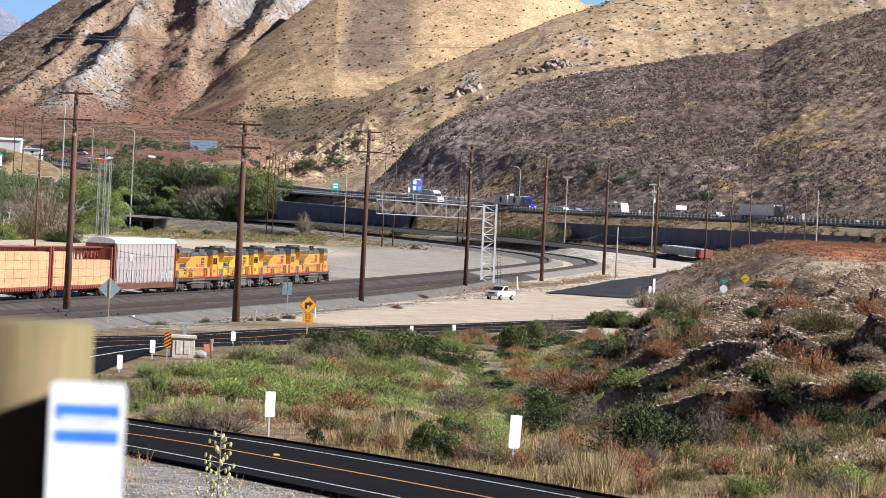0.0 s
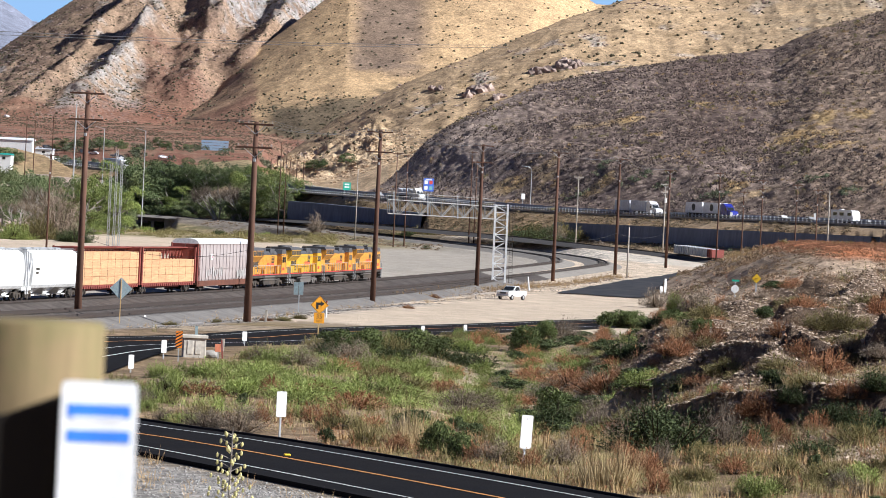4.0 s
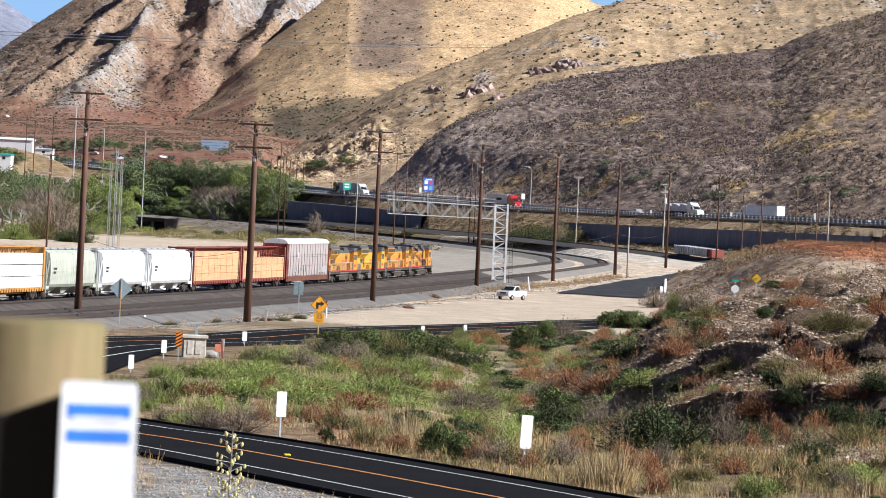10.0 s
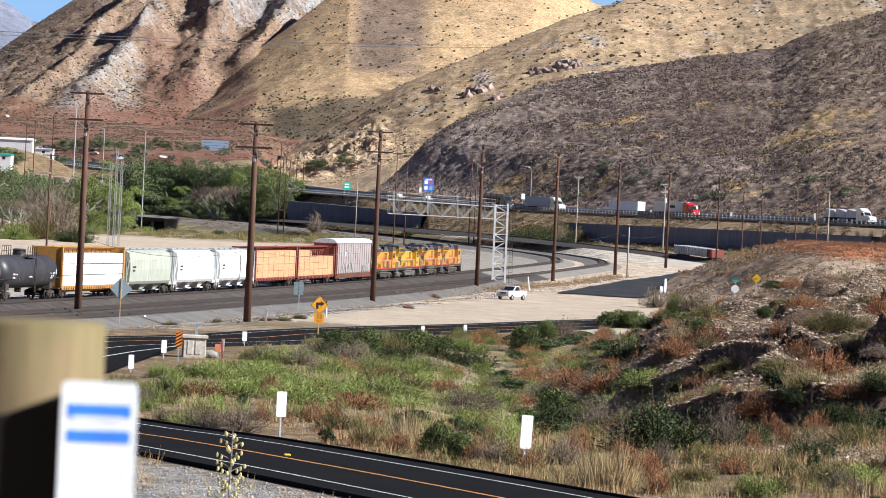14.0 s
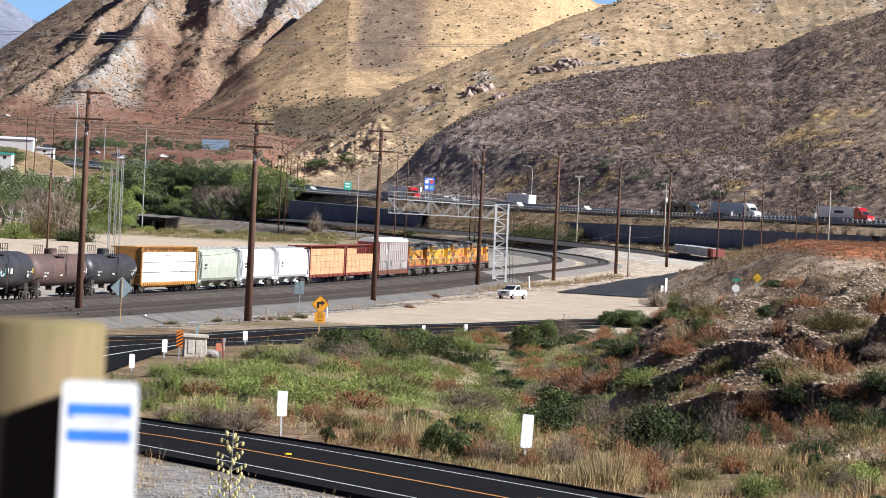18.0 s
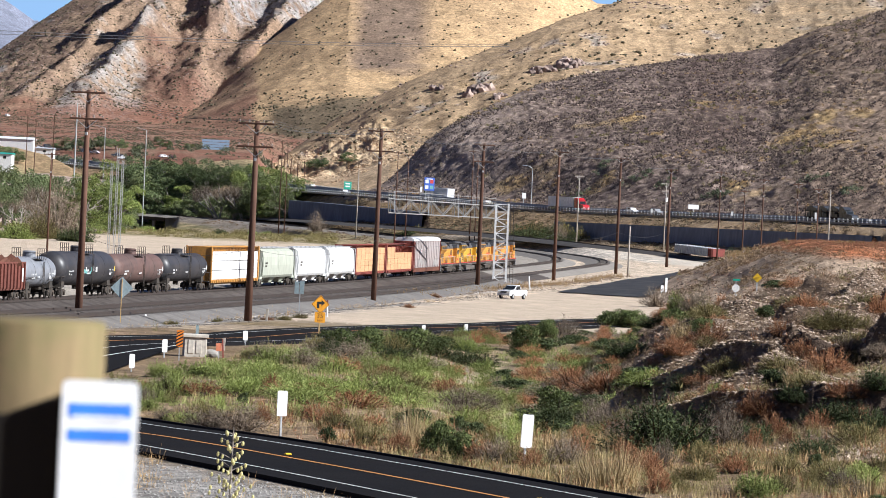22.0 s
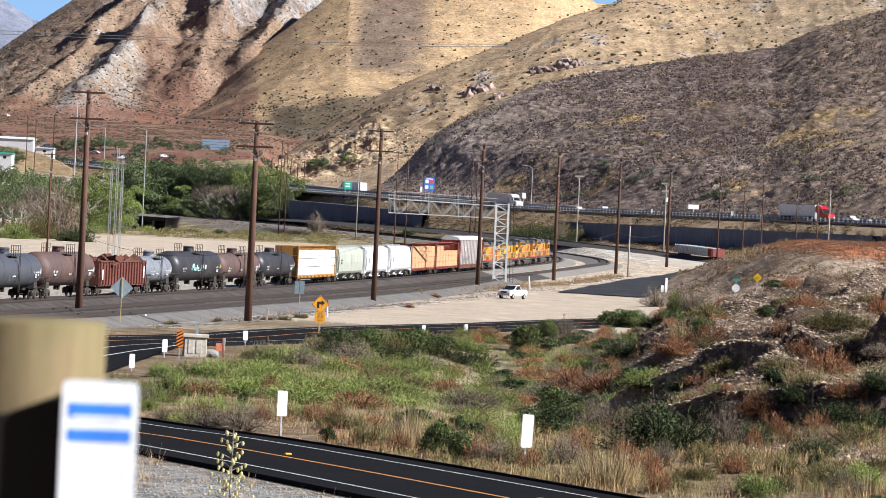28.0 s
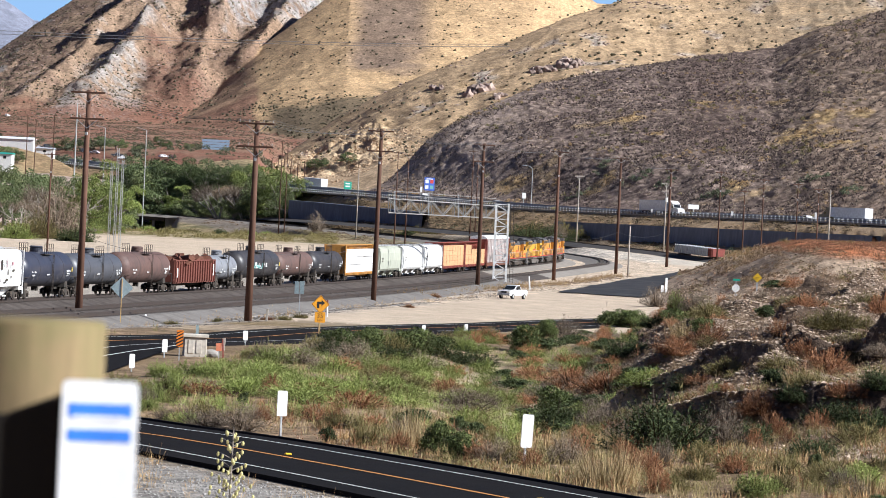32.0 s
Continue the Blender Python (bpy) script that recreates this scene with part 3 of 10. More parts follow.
    rocky = rocky + 0.9 * np.exp(-((info["az"] - az_s + 0.002 * n1) / 0.0045) ** 2) * (1 - smooth01(info["tl"], 0.75, 0.9))
    d = mixc(d, (0.30, 0.275, 0.25), smooth01(GB.fbm(x / 40, y / 50, 5, 0.6) + 0.4 * np.clip(rocky, 0, 1), 0.26, 0.46) * 0.85)
    d = mixc(d, (0.175, 0.098, 0.068), (1 - smooth01(info["tl"] + 0.3 * n1 + 0.2 * n2, 0.3, 0.6)) * smooth01(info["az"], sight(235, 150).x, sight(262, 150).x) * (1 - 0.7 * smooth01(info["az"] + 0.002 * n1, sight(325, 150).x, sight(360, 150).x)) * (0.6 + 0.4 * smooth01(n2, -0.3, 0.3)))
    d = mixc(d, (0.275, 0.255, 0.235), smooth01(info["az"] + 0.003 * n1, sight(110, 180).x, sight(150, 180).x) * (1 - smooth01(info["az"] + 0.003 * n1, sight(235, 150).x, sight(262, 150).x)) * (1 - smooth01(info["tl"] + 0.15 * n1, 0.25, 0.42)) * smooth01(n2 + n3, -0.25, 0.2) * 0.85)
    d = mixc(d, (0.28, 0.265, 0.255), smooth01(info["az"], sight(355, 40).x, sight(385, 40).x) * smooth01(info["tl"] + 0.1 * n1, 0.42, 0.55) * smooth01(n2 + 0.7 * n3, -0.3, 0.1) * 0.85)
    d = mixc(d, (0.20, 0.098, 0.066), (1 - smooth01(info["tl"] + 0.1 * n1 + 0.05 * n2, 0.04, 0.16)) * 0.85)
    c = np.where(k[..., None], d, c)
    # far ridge: the blue of distance haze is painted into its colour
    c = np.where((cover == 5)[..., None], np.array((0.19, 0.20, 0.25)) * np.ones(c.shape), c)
    far = (cover == 0) & (r > 1500)
    c = np.where(far[..., None], mixc(np.zeros(c.shape) + np.array((0.20, 0.098, 0.067)), (0.235, 0.155, 0.105), smooth01(n2 + 0.7 * n1, 0.0, 0.3)), c)
    return np.clip(c * (1 + 0.18 * n3[..., None]), 0.01, 0.9)


SPOTS = []


def grass_spots():
    """Golden grass left on the burnt hillside: plan position and half width."""
    if not SPOTS:
        for u, v, w in ((1425, 238, 11), (1395, 250, 8), (1110, 212, 7), (1245, 185, 4), (1380, 185, 5), (1060, 330, 6), (1455, 205, 6), (1520, 200, 6), (1160, 240, 4), (1480, 255, 7), (900, 330, 7), (1300, 330, 6)):
            q = footing(u, v, 960, 1500)
            SPOTS.append((q.x, q.y, w))
    return SPOTS


def build_ground():
    th = np.concatenate([np.arange(-180, -40, 5), np.arange(-40, -9.5, 1.5), np.linspace(-8.4, 8.4, 470), np.arange(10.5, 40, 1.5), np.arange(40, 180, 5)])
    rr = np.concatenate([np.geomspace(0.6, 80, 30)[:-1], np.linspace(80, 105, 24)[:-1], np.linspace(105, 225, 230)[:-1], np.linspace(225, 300, 60)[:-1], np.linspace(300, 800, 120)[:-1], np.linspace(800, 940, 34)[:-1],
                         np.linspace(940, 1530, 330)[:-1], np.linspace(1530, 1780, 18)[:-1], np.linspace(1780, 2220, 130)[:-1], np.linspace(2220, 2560, 24)[:-1], np.linspace(2560, 3270, 220)[:-1], np.linspace(3270, 4850, 44)])
    T, R = np.meshgrid(np.radians(th), rr)
    x, y = R * np.sin(T), R * np.cos(T)
    z, cover, info = land(x, y, True)
    col = cover_colour(x, y, z, cover, info)
    nr, nc = x.shape
    co = np.stack([x, y, z], -1).reshape(-1, 3)
    i, j = np.meshgrid(np.arange(nr - 1), np.arange(nc), indexing="ij")
    j2 = (j + 1) % nc
    quads = np.stack([i * nc + j, i * nc + j2, (i + 1) * nc + j2, (i + 1) * nc + j], -1).reshape(-1, 4)
    quads = quads[:, ::-1]
    # the inner cap
    me = bpy.data.meshes.new("ground")
    nv, nq = len(co) + 1, len(quads)
    cap = np.stack([np.full(nc, nv - 1), np.arange(nc), (np.arange(nc) + 1) % nc], -1)
    co = np.vstack([co, [[0, 0, co[:nc, 2].mean()]]])
    me.vertices.add(nv)
    me.vertices.foreach_set("co", co.ravel())
    me.loops.add(nq * 4 + nc * 3)
    me.loops.foreach_set("vertex_index", np.concatenate([quads.ravel(), cap[:, ::-1].ravel()]).astype(np.int32))
    me.polygons.add(nq + nc)
    me.polygons.foreach_set("loop_start", np.concatenate([np.arange(nq) * 4, nq * 4 + np.arange(nc) * 3]).astype(np.int32))
    me.update(calc_edges=True)
    at = me.attributes.new("cover", "FLOAT_COLOR", "POINT")
    rgba = np.ones((nv, 4))
    rgba[:-1, :3] = col.reshape(-1, 3)
    rgba[:-1, 3] = (1 - 0.75 * (info["r"] > 290) * (info["r"] < 900) * (info["mound2"] < 0.5) * ((info["ea"] > 27) | (info["ea"] < -5))).ravel()
    rgba[-1, :3] = (0.3, 0.24, 0.17)
    at.data.foreach_set("color", rgba.ravel().astype(np.float32))
    me.polygons.foreach_set("use_smooth", np.ones(nq + nc, bool))
    me.materials.append(M_GROUND)
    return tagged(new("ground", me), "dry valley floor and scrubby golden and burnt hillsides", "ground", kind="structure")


ground = build_ground()


def sky_backdrop():
    """Clear pale sky low over the far ridges."""
    m, t, b = nodes_of("clear_sky")
    em = t.nodes.new("ShaderNodeEmission")
    em.inputs[0].default_value = (0.20, 0.315, 0.47, 1)
    t.links.new(em.outputs[0], [n for n in t.nodes if n.bl_idname == "ShaderNodeOutputMaterial"][0].inputs[0])
    an = np.radians(np.linspace(-14, 14, 29))
    v = [(4930 * math.sin(a), 4930 * math.cos(a), z) for z in (-50, 580) for a in an]
    f = [(i, i + 1, 30 + i, 29 + i) for i in range(28)]
    tagged(new("backdrop", mesh_of("backdrop", v, f, m)), "clear pale blue sky low over the ridges", "sky", kind="structure")


sky_backdrop()


def ribbon(name, pts, lo, hi, dz, material, lab="", cat="", thick=0.0):
    """A strip along a course between two offsets (right positive), with a skirt where it is thick."""
    a, b = beside(pts, lo, dz), beside(pts, hi, dz)
    n = len(pts)
    verts = [tuple(p) for p in a] + [tuple(p) for p in b]
    faces = [(i, n + i, n + i + 1, i + 1) for i in range(n - 1)]
    if thick:
        k = len(verts)
        verts += [(p[0], p[1], p[2] - thick) for p in a] + [(p[0], p[1], p[2] - thick) for p in b]
        faces += [(k + i, i, i + 1, k + i + 1) for i in range(n - 1)] + [(n + i, k + n + i, k + n + i + 1, n + i + 1) for i in range(n - 1)]
    me = mesh_of(name, verts, faces, material)
    ob = new(name, me)
    if lab:
        tagged(ob, lab, cat, kind="structure")
    return ob


# roads
near_pts, far_pts = NR.p, FR.p
ribbon("road_near", near_pts, -4.3, 4.3, 0.03, M_ASPHALT, "fresh black two-lane asphalt road beside the bank", "road", 0.25)
ribbon("road_far", far_pts, -4.6, 4.6, 0.034, M_ASPHALT, "fresh black two-lane asphalt road curving past the tracks", "road", 0.25)
for nm, pts, hw in (("near", near_pts, 3.1), ("far", far_pts, 3.2)):
    for off, w, m, n in ((-hw, 0.11, M_LINE_W, "white_edge_line"), (hw, 0.11, M_LINE_W, "white_edge_line"), (0, 0.17, M_LINE_Y, "yellow_centre_line")):
        tagged(ribbon(n, pts, off - w / 2, off + w / 2, 0.042, m), n.replace("_", " ") + " on black asphalt", "road marking", kind="structure")
fl = [level(u, v, 0.028) for u, v in ((60, 700), (185, 662), (250, 637), (300, 620), (340, 606), (340, 596), (180, 600), (60, 612))]
tagged(new("road_flare", mesh_of("road_flare", fl, [tuple(range(8))], M_ASPHALT)), "black asphalt widening at the bend of the road", "road", kind="structure")
fe = np.array([tuple(level(u, v, 0.0)) for u, v in ((60, 668), (130, 645), (185, 632), (240, 623), (290, 617), (330, 611))])
tagged(ribbon("white_edge_line", fe, -0.08, 0.08, 0.045, M_LINE_W), "white edge line on black asphalt", "road marking", kind="structure")
mw_in = MW_PTS
ribbon("motorway", mw_in, -35, 0, 0.0, M_OLD_ASPHALT, "wide motorway carriageways on a bench above the tracks", "road", 0.6)

ribbon("shoulder", mw_in, 0.02, 2.2, -0.02, M_CONCRETE, "pale gravel shoulder of the motorway", "shoulder", 0.5)

dike = [(-4.28, 0.02), (-4.36, 0.1), (-4.5, 0.1), (-4.7, -0.12)]
dv, n_ = [], len(near_pts)
for o, dz in dike:
    dv += [tuple(p) for p in beside(near_pts, o, dz)]
df_ = [(k * n_ + i, k * n_ + i + 1, (k + 1) * n_ + i + 1, (k + 1) * n_ + i) for k in range(3) for i in range(n_ - 1)]
tagged(new("road_dike", mesh_of("road_dike", dv, df_, M_ASPHALT)), "low black asphalt dike along the road's edge", "kerb", kind="structure")

# track beds and rails
for nm, pts, m in (("A", cut_y(A_PTS, 0, 610), M_BALLAST), ("A", A_PTS[A_PTS[:, 1] > 604], M_PALE_BALLAST), ("B", cut_y(B_PTS, 0, 610), M_BALLAST), ("B", B_PTS[B_PTS[:, 1] > 604], M_PALE_BALLAST), ("D", D_PTS, M_GREY_BALLAST), ("C", C_PTS, M_DARK_BALLAST)):
    lab = {"A": "grey gravel track bed of the train's line", "B": "gravel track bed of the outer line", "D": "grey gravel track bed of the siding", "C": "dark gravel track bed of the upper line"}[nm]
    verts, faces = [], []
    offs = ((-4.6, -0.98), (-1.6, -0.2), (1.6, -0.2), (4.6, -0.98))
    n = len(pts)
    for o, dz in offs:
        verts += [tuple(p) for p in beside(pts, o, dz)]
    for k in range(3):
        faces += [(k * n + i, (k + 1) * n + i, (k + 1) * n + i + 1, k * n + i + 1) for i in range(n - 1)]
    bed = tagged(new("track_bed", mesh_of("track_bed", verts, faces, m)), lab, "track bed", kind="structure")
    for o in (-0.7525, 0.7525):
        r = ribbon("rail", pts, o - 0.035, o + 0.035, 0.0, M_RAIL, thick=0.17)
        r.parent = bed
    # sleepers as one mass per track
    v, f = [], []
    acc = 0.0
    for a, b in zip(pts[:-1], pts[1:]):
        if a[1] < 260 or a[1] > 800:
            continue
        d = b - a
        L = np.linalg.norm(d)
        d = d / L
        nrm = np.array([d[1], -d[0], 0])
        s = 0.0
        while s < L:
            q = a + d * s
            k = len(v)
            for e, h in ((-1.3, -0.11), (1.3, -0.11)):
                for w, g in ((-0.12, 0), (0.12, 0)):
                    v.append(tuple(q + nrm * e + d * w + np.array([0, 0, h - 0.06])))
            f.append((k, k + 1, k + 3, k + 2))
            s += 0.6
    t_ob = tagged(new("sleepers", mesh_of("sleepers", v, f, M_TIE)), kind="stuff")
    t_ob.parent = bed

# retaining walls under the motorway, with an earth bank between them
for lo, hi in ((508, 758), (968, 1560)):
    a0, a1 = sight(lo, 380).x, sight(hi, 380).x
    v = []
    for p, q in zip(beside(MW_PTS, 12.6), MW_PTS):
        if not a0 < p[0] / p[1] < a1:
            continue
        top = q[2] - 3.2
        g = min(height(p[0] + (p[0] - q[0]) * 0.3, p[1] + (p[1] - q[1]) * 0.3), top - 3) - 1.0
        ix, iy = (q[0] - p[0]) * 0.22, (q[1] - p[1]) * 0.22
        v += [(p[0] - ix * 0.2, p[1] - iy * 0.2, g), (p[0], p[1], top), (p[0] + ix, p[1] + iy, top), (p[0] + ix, p[1] + iy, g)]
    n = len(v) // 4
    f = [(4 * i + k, 4 * i + 4 + k, 4 * i + 5 + k, 4 * i + 1 + k) for i in range(n - 1) for k in range(3)]
    tagged(new("retaining_wall", mesh_of("retaining_wall", v, f, M_WALL)), "tall concrete retaining wall in shade-blue colour below the motorway", "wall", kind="structure")


# ---- the freight train ----
M_LOCO = surface("locomotive_orange", (0.66, 0.30, 0.035), 0.5, dirt=(0.2, 0.09, 0.035), dirt_amount=0.7, grain=3, stain=1.1)
M_LOCO_BRIGHT = surface("locomotive_yellow", (0.68, 0.38, 0.025), 0.45, dirt=(0.2, 0.1, 0.04), dirt_amount=0.5, grain=3, stain=1.0)
M_LOCO_GREY = surface("locomotive_grey", (0.085, 0.085, 0.09), 0.55, dirt=(0.05, 0.045, 0.045), dirt_amount=0.6, grain=4, stain=0.5)
M_UNDER = surface("underframe_grime", (0.05, 0.045, 0.04), 0.8, dirt=(0.15, 0.11, 0.08), dirt_amount=0.5, grain=5, stain=0.8)
M_UNDER_LITE = surface("bogie_silver_grey", (0.13, 0.12, 0.108), 0.7, dirt=(0.12, 0.09, 0.07), dirt_amount=0.6, grain=5, stain=0.9)
M_WHEEL = surface("wheel_steel", (0.09, 0.075, 0.065), 0.6, 0.4, grain=6)
M_GLASS = surface("dark_glass", (0.02, 0.024, 0.028), 0.08, dirt_amount=0.0)
M_RED = surface("oxide_red", (0.25, 0.055, 0.04), 0.7, dirt=(0.12, 0.04, 0.03), dirt_amount=0.5, grain=4, stain=0.6)
M_OXIDE = surface("faded_oxide", (0.17, 0.06, 0.045), 0.8, dirt=(0.09, 0.04, 0.03), dirt_amount=0.6, grain=4, stain=0.5)
M_RUST = surface("rust_brown", (0.15, 0.062, 0.04), 0.85, dirt=(0.07, 0.035, 0.028), dirt_amount=0.6, grain=4, stain=0.5)
M_RACK = surface("rack_side_galvanised", (0.42, 0.365, 0.35), 0.6, 0.15, dirt=(0.22, 0.12, 0.09), dirt_amount=0.55, grain=3, stain=0.35, stretch=(1, 1, 0.3))
M_LUMBER = surface("wrapped_lumber_tan", (0.57, 0.325, 0.17), 0.75, dirt=(0.45, 0.27, 0.15), dirt_amount=0.3, grain=2.5, stain=0.7, spread=0.07, stretch=(0.3, 1, 3))
M_LUMBER_W = surface("wrapped_lumber_white", (0.80, 0.79, 0.77), 0.5, dirt=(0.55, 0.55, 0.55), dirt_amount=0.25, grain=2, stain=0.6, spread=0.05)
M_ORANGE = surface("car_orange", (0.52, 0.25, 0.05), 0.6, dirt=(0.2, 0.1, 0.05), dirt_amount=0.5, grain=4, stain=0.6)
M_HOPPER_W = surface("hopper_white", (0.86, 0.86, 0.84), 0.5, dirt=(0.5, 0.46, 0.4), dirt_amount=0.3, grain=2, stain=0.4, stretch=(1, 1, 0.25))
M_HOPPER_G = surface("hopper_pale_green_grey", (0.43, 0.45, 0.37), 0.55, dirt=(0.33, 0.32, 0.26), dirt_amount=0.4, grain=2, stain=0.4, stretch=(1, 1, 0.25))
M_TANK_B = surface("tank_black", (0.035, 0.035, 0.04), 0.45, dirt=(0.12, 0.1, 0.09), dirt_amount=0.35, grain=2.5, stain=0.5)
M_TANK_BR = surface("tank_rusty_brown", (0.13, 0.075, 0.062), 0.65, dirt=(0.05, 0.042, 0.042), dirt_amount=0.7, grain=2, stain=0.35)
M_TANK_G = surface("tank_grey", (0.24, 0.25, 0.275), 0.45, dirt=(0.13, 0.13, 0.14), dirt_amount=0.4, grain=2, stain=0.5)
M_TANK_DG = surface("tank_slate", (0.085, 0.09, 0.105), 0.45, dirt=(0.04, 0.04, 0.045), dirt_amount=0.4, grain=2, stain=0.5)
M_TANK_BL = surface("tank_dark_blue", (0.035, 0.04, 0.062), 0.4, dirt=(0.09, 0.08, 0.08), dirt_amount=0.3, grain=2, stain=0.5)
M_MARK_W = surface("stencil_white", (0.7, 0.7, 0.68), 0.7, dirt_amount=0.2)
M_MARK_Y = surface("stencil_yellow", (0.7, 0.5, 0.06), 0.7, dirt_amount=0.2)
M_MARK_R = surface("stencil_red", (0.55, 0.05, 0.04), 0.7, dirt_amount=0.2)
M_FADED = surface("faded_spray", (0.42, 0.40, 0.38), 0.7, dirt=(0.25, 0.2, 0.17), dirt_amount=0.4)
M_TAG_TEAL = surface("spray_teal", (0.16, 0.42, 0.40), 0.6, dirt_amount=0.2)
M_TAG_PINK = surface("spray_pink", (0.6, 0.25, 0.3), 0.6, dirt_amount=0.2)


def wheel_mesh(r):
    bm = bmesh.new()
    m = Matrix.Rotation(radians(90), 4, "X")
    bmesh.ops.create_cone(bm, cap_ends=True, segments=16, radius1=r, radius2=r, depth=0.13, matrix=m)
    bmesh.ops.create_cone(bm, cap_ends=True, segments=16, radius1=r + 0.03, radius2=r + 0.03, depth=0.03, matrix=m)
    bmesh.ops.create_cone(bm, cap_ends=True, segments=10, radius1=r * 0.3, radius2=r * 0.3, depth=0.2, matrix=m)
    me = bpy.data.meshes.new("wheel")
    bm.to_mesh(me)
    bm.free()
    me.materials.append(M_WHEEL)
    return me


def bogie_mesh(axles, r, material):
    bm = bmesh.new()
    half = 0.9 if axles == 2 else 1.85
    for s in (-1, 1):
        prism(bm, [(-half - 0.35, 0.35), (-half - 0.35, 0.72), (-half * 0.5, 0.85), (half * 0.5, 0.85), (half + 0.35, 0.72), (half + 0.35, 0.35), (half * 0.55, 0.62), (half * 0.35, 0.22), (-half * 0.35, 0.22), (-half * 0.55, 0.62)],
              s * 1.02 - 0.08, s * 1.02 + 0.08)
        for k in range(axles):
            x = -half + 2 * half * k / (axles - 1)
            box(bm, (x - 0.16, s * 1.02 - 0.13, r - 0.16), (x + 0.16, s * 1.02 + 0.13, r + 0.17))
    box(bm, (-0.25, -1.0, 0.45), (0.25, 1.0, 0.95))
    for k in range(axles):
        x = -half + 2 * half * k / (axles - 1)
        tube(bm, (x, -0.75, r), (x, 0.75, r), 0.09, seg=6)
    me = bpy.data.meshes.new("bogie")
    bm.to_mesh(me)
    bm.free()
    me.materials.append(material)
    return me


WHEEL_S, WHEEL_L = wheel_mesh(0.42), wheel_mesh(0.5)
BOGIE_2, BOGIE_3, BOGIE_3L = bogie_mesh(2, 0.42, M_UNDER), bogie_mesh(3, 0.5, M_UNDER), bogie_mesh(3, 0.5, M_UNDER_LITE)


def bogie(parent, x, axles=2, lite=False):
    b = new("bogie", (BOGIE_3L if lite else BOGIE_3) if axles == 3 else BOGIE_2)
    b.parent = parent
    b.matrix_basis = pose(x, 0, 0)
    half, r = (0.9, 0.42) if axles == 2 else (1.85, 0.5)
    for k in range(axles):
        for s in (-0.77, 0.77):
            w = new("wheel", WHEEL_S if axles == 2 else WHEEL_L)
            w.parent = b
            w.matrix_basis = pose(-half + 2 * half * k / (axles - 1), s, r)
    return b


def coupler(parent, L):
    for s in (-1, 1):
        bm = bmesh.new()
        box(bm, (s * (L / 2 - 0.75) - 0.4, -0.14, 0.75), (s * (L / 2 - 0.75) + 0.4, 0.14, 1.0))
        box(bm, (s * (L / 2 - 0.22) - 0.2, -0.22, 0.68), (s * (L / 2 - 0.22) + 0.2, 0.22, 1.07), 0.05)
        part("coupler", bm, M_UNDER, parent)


def ladder(parent, x, y, z0, z1, material, w=0.42, along="x"):
    bm = bmesh.new()
    dx, dy = (w / 2, 0) if along == "x" else (0, w / 2)
    for s in (-1, 1):
        bar(bm, (x + s * dx, y + s * dy, z0), (x + s * dx, y + s * dy, z1), 0.05)
    z = z0 + 0.15
    while z < z1:
        bar(bm, (x - dx, y - dy, z), (x + dx, y + dy, z), 0.035)
        z += 0.36
    return part("ladder", bm, material, parent)


def marks(parent, rows, material, y, name="stencil"):
    """Unreadable lettering as plain bars (x0, x1, z0, z1) on a side face."""
    if len(rows) <= 8 and name != "stencil":
        if len(rows) > 1:
            return [marks(parent, [q], material, y, name) for q in rows]
    bm = bmesh.new()
    for x0, x1, z0, z1 in rows:
        vs = [bm.verts.new(p) for p in ((x0, y, z0), (x1, y, z0), (x1, y, z1), (x0, y, z1))]
        bm.faces.new(vs)
    return part(name, bm, material, parent)


